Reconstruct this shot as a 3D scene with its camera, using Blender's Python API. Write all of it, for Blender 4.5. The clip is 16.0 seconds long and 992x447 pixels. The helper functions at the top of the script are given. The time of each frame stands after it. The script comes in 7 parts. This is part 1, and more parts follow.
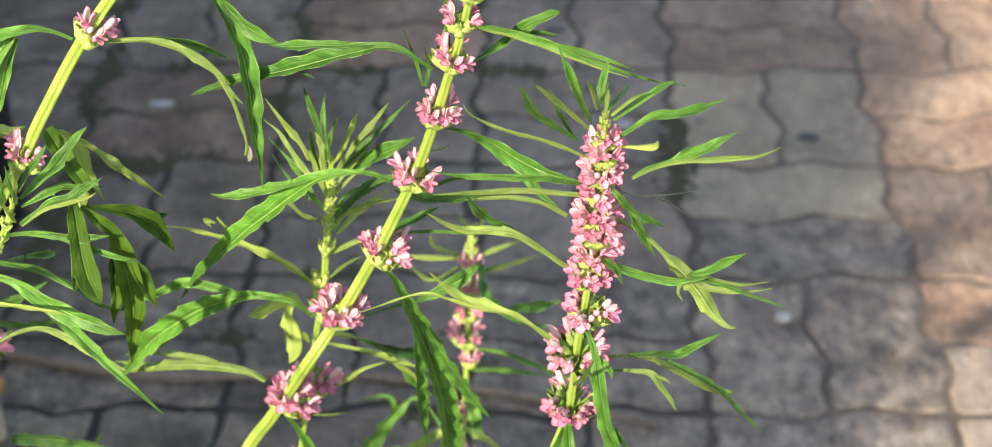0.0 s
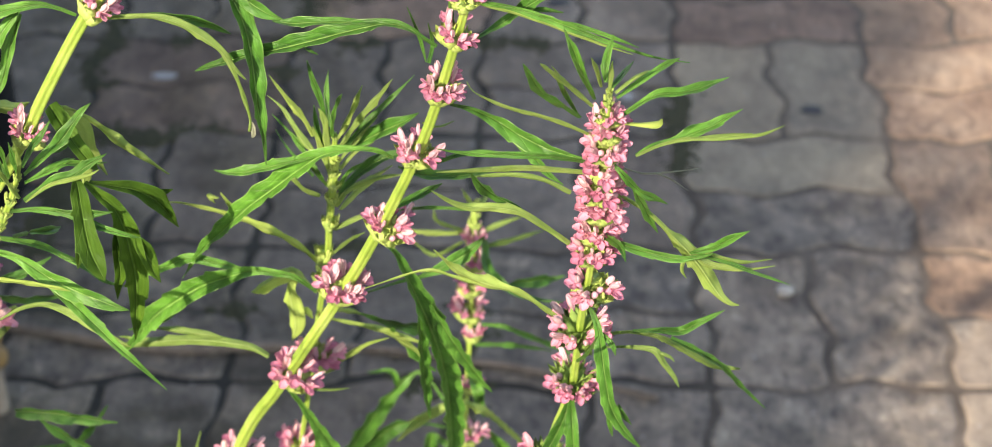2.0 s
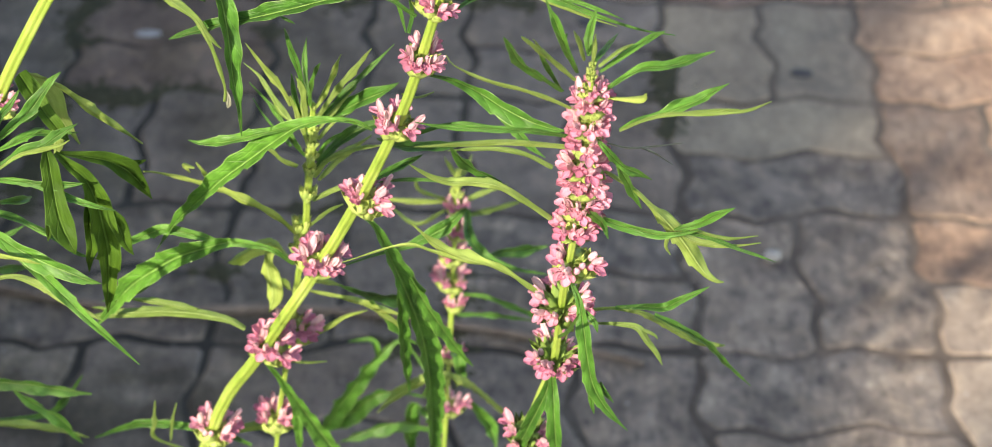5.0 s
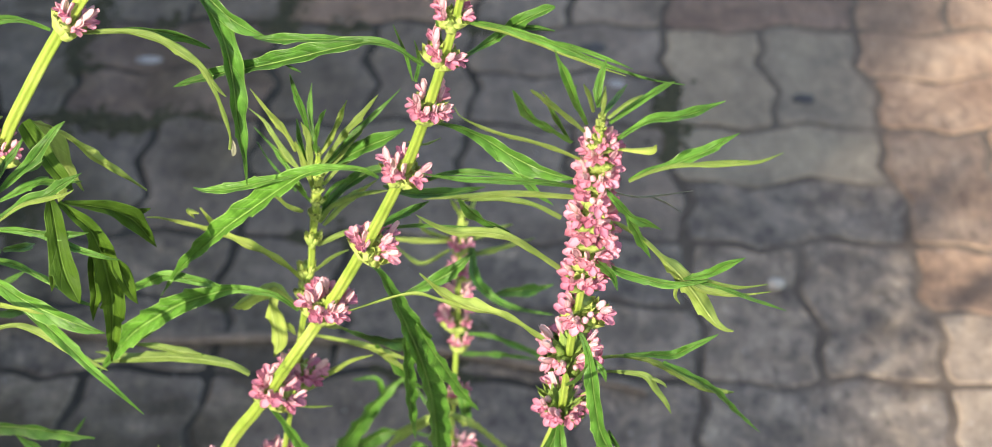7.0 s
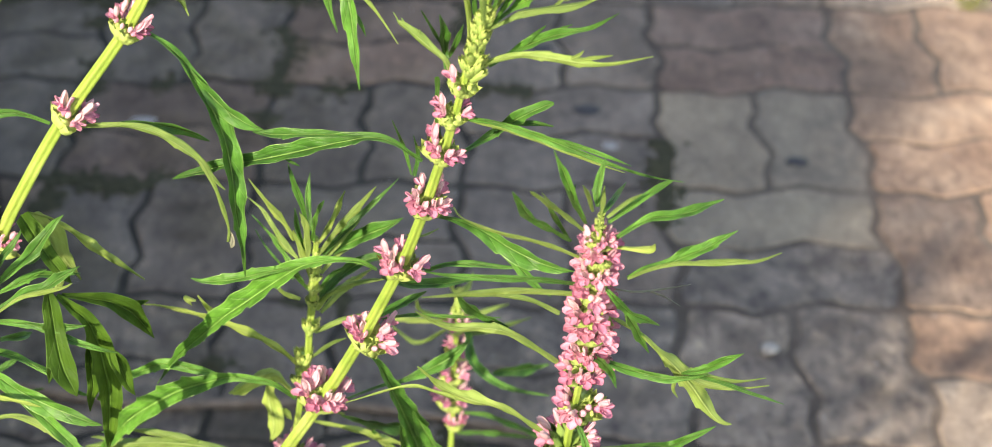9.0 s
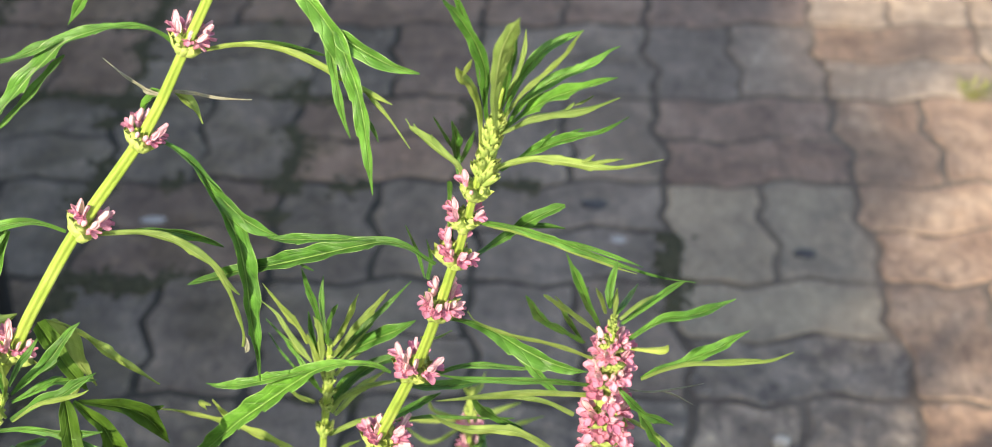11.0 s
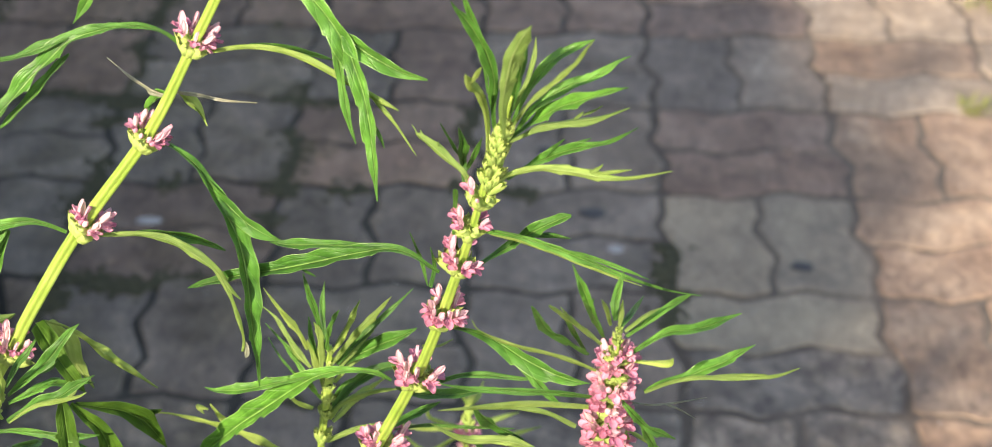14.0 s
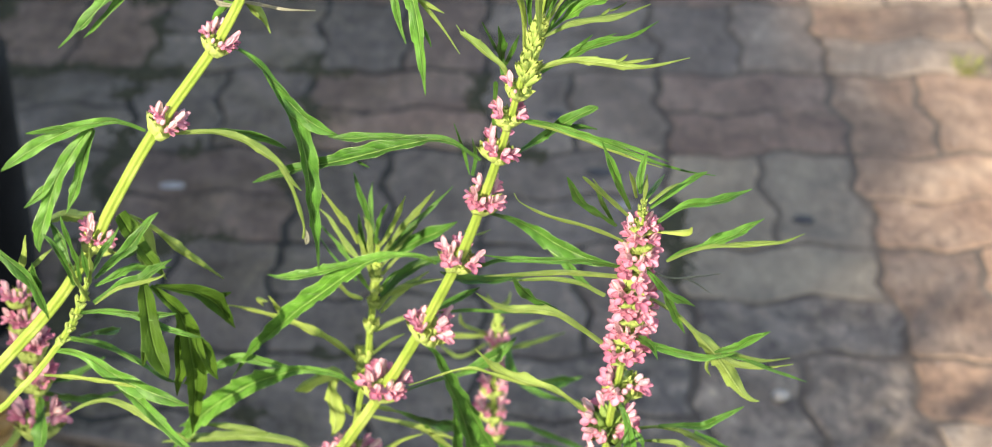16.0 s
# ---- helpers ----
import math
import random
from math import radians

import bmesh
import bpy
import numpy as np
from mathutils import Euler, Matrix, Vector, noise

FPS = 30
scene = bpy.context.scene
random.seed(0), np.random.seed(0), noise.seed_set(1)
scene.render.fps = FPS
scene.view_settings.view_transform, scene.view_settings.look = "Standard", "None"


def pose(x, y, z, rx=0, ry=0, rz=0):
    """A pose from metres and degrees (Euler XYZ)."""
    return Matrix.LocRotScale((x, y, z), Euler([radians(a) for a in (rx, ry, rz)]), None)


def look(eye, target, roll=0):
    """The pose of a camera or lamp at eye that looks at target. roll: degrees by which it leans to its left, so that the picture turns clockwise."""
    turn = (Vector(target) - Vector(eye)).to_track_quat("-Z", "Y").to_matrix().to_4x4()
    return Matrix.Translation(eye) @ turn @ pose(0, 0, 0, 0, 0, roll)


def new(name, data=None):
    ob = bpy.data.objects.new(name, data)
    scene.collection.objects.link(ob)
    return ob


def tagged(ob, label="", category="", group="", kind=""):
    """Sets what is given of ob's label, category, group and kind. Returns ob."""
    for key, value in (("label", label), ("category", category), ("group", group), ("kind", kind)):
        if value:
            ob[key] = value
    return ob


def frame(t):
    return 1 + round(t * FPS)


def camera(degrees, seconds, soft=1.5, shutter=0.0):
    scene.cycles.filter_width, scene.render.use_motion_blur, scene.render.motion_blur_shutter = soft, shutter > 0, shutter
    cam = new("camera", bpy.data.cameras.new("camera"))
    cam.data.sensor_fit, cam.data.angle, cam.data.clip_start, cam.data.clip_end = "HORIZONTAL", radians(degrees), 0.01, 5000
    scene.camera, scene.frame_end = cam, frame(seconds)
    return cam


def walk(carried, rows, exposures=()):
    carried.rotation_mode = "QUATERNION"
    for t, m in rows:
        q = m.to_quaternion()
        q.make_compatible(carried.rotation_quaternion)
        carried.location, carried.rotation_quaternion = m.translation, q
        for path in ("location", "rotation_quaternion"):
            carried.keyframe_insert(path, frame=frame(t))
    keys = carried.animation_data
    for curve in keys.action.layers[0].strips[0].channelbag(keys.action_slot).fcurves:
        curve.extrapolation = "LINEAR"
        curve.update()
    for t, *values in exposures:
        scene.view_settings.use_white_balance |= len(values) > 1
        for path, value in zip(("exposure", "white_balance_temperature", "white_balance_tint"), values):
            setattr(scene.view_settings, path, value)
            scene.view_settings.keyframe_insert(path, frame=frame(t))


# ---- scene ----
cam = camera(26.8, 16.0, soft=0.95)
cam.data.dof.use_dof = True
cam.data.dof.focus_distance, cam.data.dof.aperture_fstop = 0.75, 17.0
PATH = [
    (0, (-0.16694, -2.20892, 1.16765), (-0.19813, -0.51552, 0.10396), -0.182),
    (0.5, (-0.17052, -2.21161, 1.17176), (-0.20104, -0.52332, 0.09997), -0.038),
    (1, (-0.16591, -2.21166, 1.16837), (-0.20116, -0.52703, 0.09098), -0.176),
    (1.5, (-0.16568, -2.20889, 1.16993), (-0.20094, -0.53003, 0.08357), -0.001),
    (2, (-0.16734, -2.20766, 1.16967), (-0.20074, -0.52958, 0.08205), -0.136),
    (2.5, (-0.16810, -2.21144, 1.16701), (-0.20146, -0.53425, 0.07801), -0.067),
    (3, (-0.16527, -2.19991, 1.16803), (-0.19548, -0.53280, 0.06356), 0.150),
    (3.5, (-0.16538, -2.19754, 1.16920), (-0.19326, -0.53451, 0.05855), 0.181),
    (4, (-0.16422, -2.18967, 1.16113), (-0.19031, -0.52715, 0.04967), -0.086),
    (4.2, (-0.16625, -2.19115, 1.16544), (-0.18609, -0.53007, 0.05170), 0.368),
    (6.3, (-0.16070, -2.18087, 1.16643), (-0.18698, -0.53046, 0.03707), 0.365),
    (6.5, (-0.16266, -2.17929, 1.16827), (-0.18836, -0.52523, 0.04424), 0.141),
    (7, (-0.16787, -2.17718, 1.17229), (-0.18953, -0.51401, 0.06171), 0.400),
    (7.5, (-0.17071, -2.17528, 1.17801), (-0.18825, -0.50385, 0.07983), 0.329),
    (8, (-0.17060, -2.17126, 1.18058), (-0.18376, -0.49089, 0.09605), 0.751),
    (10.5, (-0.17127, -2.16758, 1.19388), (-0.19274, -0.45348, 0.16364), 0.196),
    (11, (-0.17258, -2.17115, 1.19271), (-0.19444, -0.43774, 0.19530), -0.115),
    (11.5, (-0.17493, -2.16985, 1.19331), (-0.19432, -0.42824, 0.21024), 0.012),
    (12, (-0.17917, -2.17989, 1.19515), (-0.19858, -0.42890, 0.22888), -0.176),
    (12.5, (-0.17928, -2.17592, 1.19618), (-0.19676, -0.42637, 0.22727), 0.657),
    (13, (-0.17693, -2.16749, 1.19455), (-0.19164, -0.41922, 0.22329), 0.924),
    (13.5, (-0.17284, -2.16821, 1.19249), (-0.18988, -0.42227, 0.21710), 0.453),
    (14, (-0.17664, -2.16554, 1.19034), (-0.19238, -0.42895, 0.19836), 1.087),
    (14.5, (-0.17857, -2.17919, 1.18625), (-0.19369, -0.44753, 0.18569), 0.961),
    (15, (-0.16764, -2.19733, 1.18634), (-0.19133, -0.46618, 0.18505), 0.437),
    (15.5, (-0.17721, -2.21836, 1.19085), (-0.20487, -0.48821, 0.18794), 0.549),
    (16, (-0.18934, -2.25880, 1.19855), (-0.20461, -0.52568, 0.20054), 0.258),
]
walk(cam, [(t, look(eye, target, roll)) for t, eye, target, roll in PATH],
     exposures=((0.0, 1.43, 8100.0, 12.0), (0.4, 1.31, 8100.0, 12.0), (4.0, 1.30, 8100.0, 12.0),
                (7.0, 1.35, 8100.0, 12.0), (12.0, 1.36, 8100.0, 12.0), (16.0, 1.37, 8100.0, 12.0)))

# ---- light: low warm sun from behind the camera, blue sky ----
SUN_TURN, SUN_HEIGHT = 31.6, 27.0
world = bpy.data.worlds.new("world")
scene.world = world
world.use_nodes = True
wn, wl = world.node_tree.nodes, world.node_tree.links
wn.clear()
sky = wn.new("ShaderNodeTexSky")
sky.sky_type = "NISHITA"
sky.sun_disc = False
sky.sun_elevation = radians(SUN_HEIGHT)
sky.sun_rotation = radians(180 + SUN_TURN)
back = wn.new("ShaderNodeBackground")
back.inputs["Strength"].default_value = 0.15
wout = wn.new("ShaderNodeOutputWorld")
wl.new(sky.outputs["Color"], back.inputs["Color"])
wl.new(back.outputs["Background"], wout.inputs["Surface"])

ce, se = math.cos(radians(SUN_HEIGHT)), math.sin(radians(SUN_HEIGHT))
RAY = Vector((math.sin(radians(SUN_TURN)) * ce, math.cos(radians(SUN_TURN)) * ce, -se))
lamp = bpy.data.lights.new("sun", "SUN")
lamp.energy, lamp.angle, lamp.color = 3.65, radians(1.2), (1.0, 0.93, 0.84)
sun = new("sun", lamp)
sun.matrix_world = look(Vector((-1, -3, 3)), Vector((-1, -3, 3)) + RAY)


# ---- materials ----
def shader(name, rough=0.6, metal=0.0):
    mat = bpy.data.materials.new(name)
    mat.use_nodes = True
    nt = mat.node_tree
    bsdf = nt.nodes["Principled BSDF"]
    bsdf.inputs["Roughness"].default_value = rough
    bsdf.inputs["Metallic"].default_value = metal
    return mat, nt, bsdf


def noise_node(nt, scale, detail=4.0, rough=0.55, coords="Object"):
    tc = nt.nodes.new("ShaderNodeTexCoord")
    n = nt.nodes.new("ShaderNodeTexNoise")
    n.inputs["Scale"].default_value = scale
    n.inputs["Detail"].default_value = detail
    n.inputs["Roughness"].default_value = rough
    nt.links.new(tc.outputs[coords], n.inputs["Vector"])
    return n


def ramp(nt, source, stops):
    r = nt.nodes.new("ShaderNodeValToRGB")
    els = r.color_ramp.elements
    while len(els) < len(stops):
        els.new(0.5)
    for e, (pos, col) in zip(els, stops):
        e.position, e.color = pos, (*col, 1)
    nt.links.new(source, r.inputs["Fac"])
    return r


def mix(nt, a, b, fac, mode="MIX"):
    m = nt.nodes.new("ShaderNodeMix")
    m.data_type, m.blend_type = "RGBA", mode
    for sock, v in ((m.inputs[0], fac), (m.inputs[6], a), (m.inputs[7], b)):
        if hasattr(v, "links"):
            nt.links.new(v, sock)
        elif isinstance(v, tuple):
            sock.default_value = (*v, 1)
        else:
            sock.default_value = v
    return m.outputs[2]


def bump(nt, bsdf, height, strength, distance):
    b = nt.nodes.new("ShaderNodeBump")
    b.inputs["Strength"].default_value, b.inputs["Distance"].default_value = strength, distance
    nt.links.new(height, b.inputs["Height"])
    nt.links.new(b.outputs["Normal"], bsdf.inputs["Normal"])


def math_node(nt, op, a, b=0.0):
    m = nt.nodes.new("ShaderNodeMath")
    m.operation = op
    for sock, v in zip(m.inputs, (a, b)):
        if hasattr(v, "links"):
            nt.links.new(v, sock)
        else:
            sock.default_value = v
    return m.outputs[0]


def paver_material(name, low, mid, high, per_object=True, blotch=9.0, worn=0.6, algae_shade=False):
    """Cast concrete: broad stains, weathered mottling, aggregate grain, and a tone of its own for each stone."""
    mat, nt, bsdf = shader(name, 0.9)
    geo = nt.nodes.new("ShaderNodeNewGeometry")

    def field(scale, detail, rough, stretch=None):
        n = nt.nodes.new("ShaderNodeTexNoise")
        n.inputs["Scale"].default_value, n.inputs["Detail"].default_value, n.inputs["Roughness"].default_value = scale, detail, rough
        if stretch:
            m = nt.nodes.new("ShaderNodeMapping")
            m.inputs["Scale"].default_value = stretch
            nt.links.new(geo.outputs["Position"], m.inputs["Vector"])
            nt.links.new(m.outputs["Vector"], n.inputs["Vector"])
        else:
            nt.links.new(geo.outputs["Position"], n.inputs["Vector"])
        return n.outputs["Fac"]

    broad, mottle, grain = field(blotch, 6.0, 0.55), field(52.0, 7.0, 0.7, (1.0, 0.55, 1.0)), field(210.0, 3.0, 0.5)
    base = ramp(nt, broad, [(0.3, low), (0.5, mid), (0.72, high)]).outputs["Color"]
    patch = ramp(nt, mottle, [(0.32, (0.42, 0.41, 0.45)), (0.47, (0.88, 0.87, 0.88)), (0.56, (1.08, 1.06, 1.03)), (0.68, (1.62, 1.54, 1.38))]).outputs["Color"]
    col = mix(nt, base, patch, worn, "MULTIPLY")
    fine = ramp(nt, grain, [(0.3, (0.66, 0.66, 0.67)), (0.55, (1.0, 1.0, 1.0)), (0.75, (1.3, 1.28, 1.26))]).outputs["Color"]
    col = mix(nt, col, fine, 0.8, "MULTIPLY")
    speck = ramp(nt, field(95.0, 2.0, 0.5, (1.0, 0.55, 1.0)), [(0.30, (0.60, 0.60, 0.62)), (0.42, (1.0, 1.0, 1.0)), (0.62, (1.0, 1.0, 1.0)), (0.74, (1.6, 1.56, 1.5))]).outputs["Color"]
    col = mix(nt, col, speck, worn, "MULTIPLY")
    if per_object:
        info = nt.nodes.new("ShaderNodeObjectInfo")
        rnd = info.outputs["Random"]
    else:
        rnd = geo.outputs["Random Per Island"]
    tone = ramp(nt, rnd, [(0.0, (0.77, 0.75, 0.77)), (0.3, (1.06, 0.97, 0.93)), (0.6, (1.02, 0.98, 0.97)), (0.8, (1.19, 1.07, 1.0)), (1.0, (1.28, 1.22, 1.16))]).outputs["Color"]
    col = mix(nt, col, tone, 0.9, "MULTIPLY")
    dirt = ramp(nt, field(3.2, 8.0, 0.65), [(0.34, (0.64, 0.61, 0.58)), (0.5, (0.96, 0.95, 0.94)), (0.66, (1.14, 1.14, 1.14))]).outputs["Color"]
    col = mix(nt, col, dirt, 0.6, "MULTIPLY")
    runs = ramp(nt, field(20.0, 5.0, 0.6, (1.0, 0.35, 1.0)), [(0.36, (0.70, 0.68, 0.68)), (0.52, (1.0, 1.0, 1.0)), (0.7, (1.2, 1.18, 1.12))]).outputs["Color"]
    col = mix(nt, col, runs, 0.35, "MULTIPLY")
    if algae_shade:
        # dull green-black growth by the plants, mixed with their shade painted into the colour
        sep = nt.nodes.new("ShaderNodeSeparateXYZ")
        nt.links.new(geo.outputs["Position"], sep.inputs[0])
        by_plants = nt.nodes.new("ShaderNodeMapRange")
        by_plants.inputs["From Min"].default_value, by_plants.inputs["From Max"].default_value = -0.12, -0.42
        nt.links.new(sep.outputs["X"], by_plants.inputs["Value"])
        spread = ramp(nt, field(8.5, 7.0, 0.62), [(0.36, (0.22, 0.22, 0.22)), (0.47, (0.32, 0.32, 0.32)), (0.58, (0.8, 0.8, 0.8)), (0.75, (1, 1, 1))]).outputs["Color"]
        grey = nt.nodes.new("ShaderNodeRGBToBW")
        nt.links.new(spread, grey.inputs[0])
        # towards low y the colour is darkened further to stand for the plants' shade
        plant_shade = nt.nodes.new("ShaderNodeMapRange")
        plant_shade.inputs["From Min"].default_value, plant_shade.inputs["From Max"].default_value = -0.32, -0.66
        nt.links.new(sep.outputs["Y"], plant_shade.inputs["Value"])
        growth_shade = mix(nt, (0.54, 0.54, 0.46), (0.24, 0.25, 0.20), plant_shade.outputs["Result"])
        col = mix(nt, col, mix(nt, col, growth_shade, 1.0, "MULTIPLY"), math_node(nt, "MULTIPLY", grey.outputs[0], by_plants.outputs["Result"]))
    nt.links.new(col, bsdf.inputs["Base Color"])
    h = math_node(nt, "ADD", math_node(nt, "MULTIPLY", mottle, 2.0), grain)
    bump(nt, bsdf, h, 0.5, 0.0018)
    return mat


GREY = paver_material("grey_concrete", (0.139, 0.127, 0.115), (0.226, 0.206, 0.188), (0.336, 0.309, 0.275), algae_shade=True)
RED = paver_material("red_concrete", (0.182, 0.135, 0.116), (0.274, 0.213, 0.183), (0.395, 0.320, 0.272), algae_shade=True)
BUFF = paver_material("buff_concrete", (0.232, 0.200, 0.166), (0.353, 0.310, 0.261), (0.484, 0.438, 0.371))
WORN = paver_material("worn_concrete", (0.153, 0.142, 0.129), (0.245, 0.227, 0.204), (0.376, 0.349, 0.305), blotch=26.0, worn=1.0, algae_shade=True)
PALE = paver_material("smooth_grey_concrete", (0.180, 0.166, 0.142), (0.250, 0.228, 0.192), (0.330, 0.300, 0.245), worn=0.4)
ROSE = paver_material("rose_concrete", (0.215, 0.158, 0.125), (0.315, 0.240, 0.188), (0.43, 0.352, 0.280), worn=0.75)
FAR_ROSE = paver_material("far_rose", (0.178, 0.139, 0.116), (0.262, 0.211, 0.175), (0.365, 0.314, 0.263), False)
FAR_GREY = paver_material("far_concrete", (0.139, 0.127, 0.115), (0.226, 0.206, 0.188), (0.336, 0.309, 0.275), False, algae_shade=True)


def plain_material(name, low, high, scale, rough=0.8, relief=0.4, depth=0.001, coords="Object"):
    mat, nt, bsdf = shader(name, rough)
    n = noise_node(nt, scale, 6.0, 0.6, coords)
    m = noise_node(nt, scale * 7, 3.0, 0.6, coords)
    col = ramp(nt, n.outputs["Fac"], [(0.3, low), (0.7, high)]).outputs["Color"]
    fine = ramp(nt, m.outputs["Fac"], [(0.3, (0.7, 0.7, 0.7)), (0.7, (1.25, 1.25, 1.25))]).outputs["Color"]
    nt.links.new(mix(nt, col, fine, 0.7, "MULTIPLY"), bsdf.inputs["Base Color"])
    bump(nt, bsdf, m.outputs["Fac"], relief, depth)
    return mat


def joint_material():
    """Joint fill: near-black by the plants, blending along x to brown sand further out."""
    mat, nt, bsdf = shader("joint_dirt", 0.95)
    n = noise_node(nt, 11.0, 6.0, 0.6)
    m = noise_node(nt, 77.0, 3.0, 0.6)
    geo = nt.nodes.new("ShaderNodeNewGeometry")
    sep = nt.nodes.new("ShaderNodeSeparateXYZ")
    nt.links.new(geo.outputs["Position"], sep.inputs[0])
    # blend along x: 0 gives the near-black tone, 1 the sandy tone
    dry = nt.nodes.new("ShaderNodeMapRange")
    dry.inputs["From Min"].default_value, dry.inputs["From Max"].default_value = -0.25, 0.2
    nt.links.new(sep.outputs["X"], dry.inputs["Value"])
    by_plants = ramp(nt, n.outputs["Fac"], [(0.3, (0.012, 0.012, 0.011)), (0.7, (0.06, 0.058, 0.05))]).outputs["Color"]
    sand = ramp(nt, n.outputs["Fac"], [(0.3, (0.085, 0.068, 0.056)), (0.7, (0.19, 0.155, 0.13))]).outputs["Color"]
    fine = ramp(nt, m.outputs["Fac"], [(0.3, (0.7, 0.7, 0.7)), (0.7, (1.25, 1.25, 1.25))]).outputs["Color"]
    nt.links.new(mix(nt, mix(nt, by_plants, sand, dry.outputs["Result"]), fine, 0.7, "MULTIPLY"), bsdf.inputs["Base Color"])
    bump(nt, bsdf, m.outputs["Fac"], 0.8, 0.003)
    return mat


JOINT = joint_material()
SOIL = plain_material("joint_sand", (0.022, 0.021, 0.020), (0.062, 0.059, 0.054), 14.0, 0.95, 0.8, 0.004)
MOSS = plain_material("moss", (0.024, 0.026, 0.014), (0.068, 0.068, 0.034), 60.0, 0.9)
RENDER_WALL = plain_material("wall_plaster", (0.30, 0.28, 0.25), (0.42, 0.40, 0.36), 2.0, 0.9)
TWIG = plain_material("dry_twig", (0.13, 0.105, 0.09), (0.24, 0.20, 0.17), 60.0, 0.85)
STAKE = plain_material("weathered_stake", (0.25, 0.20, 0.16), (0.42, 0.35, 0.29), 40.0, 0.8)
KNOB = plain_material("tan_knob", (0.22, 0.125, 0.04), (0.36, 0.22, 0.08), 70.0, 0.55)
RUBBER = plain_material("black_plastic", (0.005, 0.005, 0.006), (0.012, 0.012, 0.013), 30.0, 0.6)
RUBBER.node_tree.nodes["Principled BSDF"].inputs["Specular IOR Level"].default_value = 0.12
PEBBLE = plain_material("pale_pebble", (0.40, 0.39, 0.38), (0.56, 0.55, 0.53), 80.0, 0.7)
GUM = plain_material("dark_gum", (0.025, 0.025, 0.032), (0.05, 0.05, 0.06), 80.0, 0.6)
LIME_SPOT = plain_material("pale_spot", (0.32, 0.32, 0.34), (0.46, 0.46, 0.47), 80.0, 0.8)
GRASS = plain_material("grass_blade", (0.13, 0.18, 0.025), (0.30, 0.33, 0.06), 40.0, 0.6)


def leaf_material(name, dark, light, vein, translucent, trans_col, rough, gloss):
    mat, nt, bsdf = shader(name, rough)
    bsdf.inputs["Specular IOR Level"].default_value = gloss
    uv = nt.nodes.new("ShaderNodeUVMap")
    uv.uv_map = "UVMap"
    sep = nt.nodes.new("ShaderNodeSeparateXYZ")
    nt.links.new(uv.outputs["UV"], sep.inputs[0])
    n = noise_node(nt, 130.0, 4.0)
    info = nt.nodes.new("ShaderNodeObjectInfo")
    tone = ramp(nt, info.outputs["Random"], [(0.0, (0.62, 0.68, 0.70)), (0.3, (0.87, 0.9, 0.9)), (0.6, (1.03, 1.03, 1.03)), (1.0, (1.3, 1.2, 1.1))]).outputs["Color"]
    col = ramp(nt, n.outputs["Fac"], [(0.30, dark), (0.70, light)]).outputs["Color"]
    col = mix(nt, col, tone, 1.0, "MULTIPLY")
    # fine ridges that run along the blade
    grow = nt.nodes.new("ShaderNodeMapping")
    grow.inputs["Scale"].default_value = (3.4, 0.16, 1.0)
    nt.links.new(uv.outputs["UV"], grow.inputs["Vector"])
    ridge = nt.nodes.new("ShaderNodeTexNoise")
    ridge.inputs["Scale"].default_value, ridge.inputs["Detail"].default_value = 1.6, 3.0
    nt.links.new(grow.outputs["Vector"], ridge.inputs["Vector"])
    streak = ramp(nt, ridge.outputs["Fac"], [(0.36, (0.56, 0.62, 0.56)), (0.50, (1.0, 1.0, 1.0)), (0.66, (1.4, 1.3, 1.34))]).outputs["Color"]
    col = mix(nt, col, streak, 0.38, "MULTIPLY")
    # midrib, and side veins that slant towards the edge
    side = math_node(nt, "ABSOLUTE", sep.outputs["X"])
    rib = ramp(nt, side, [(0.0, (0.8, 0.8, 0.8)), (0.045, (0.6, 0.6, 0.6)), (0.10, (0, 0, 0)), (0.90, (0, 0, 0)), (1.0, (0.75, 0.75, 0.75))]).outputs["Color"]
    # dark strip along the midrib: shade of the fold painted into the blade colour
    crease_shade = ramp(nt, side, [(0.06, (1, 1, 1)), (0.12, (0.55, 0.60, 0.58)), (0.26, (1.0, 1.0, 1.0)), (0.72, (1.08, 1.05, 1.04)), (1.0, (0.92, 0.94, 0.92))]).outputs["Color"]
    col = mix(nt, col, crease_shade, 0.85, "MULTIPLY")
    run = math_node(nt, "SUBTRACT", math_node(nt, "MULTIPLY", sep.outputs["Y"], 1.0), math_node(nt, "MULTIPLY", side, 0.9))
    wave = math_node(nt, "ABSOLUTE", math_node(nt, "SINE", math_node(nt, "MULTIPLY", run, 3.6)))
    veins = ramp(nt, wave, [(0.0, (0.42, 0.42, 0.42)), (0.10, (0, 0, 0)), (1.0, (0, 0, 0))]).outputs["Color"]
    lines = mix(nt, rib, veins, 1.0, "ADD")
    bw = nt.nodes.new("ShaderNodeRGBToBW")
    nt.links.new(lines, bw.inputs[0])
    col = mix(nt, col, vein, math_node(nt, "MULTIPLY", bw.outputs[0], 0.62))
    nt.links.new(col, bsdf.inputs["Base Color"])
    # the blade swells between its veins
    swell = math_node(nt, "POWER", wave, 0.6)
    h = math_node(nt, "ADD", math_node(nt, "MULTIPLY", n.outputs["Fac"], 0.7), math_node(nt, "MULTIPLY", ridge.outputs["Fac"], 0.6))
    h = math_node(nt, "ADD", h, math_node(nt, "MULTIPLY", swell, 0.14))
    h = math_node(nt, "SUBTRACT", h, math_node(nt, "MULTIPLY", bw.outputs[0], 0.35))
    bump(nt, bsdf, h, 0.85, 0.0011)
    tr = nt.nodes.new("ShaderNodeBsdfTranslucent")
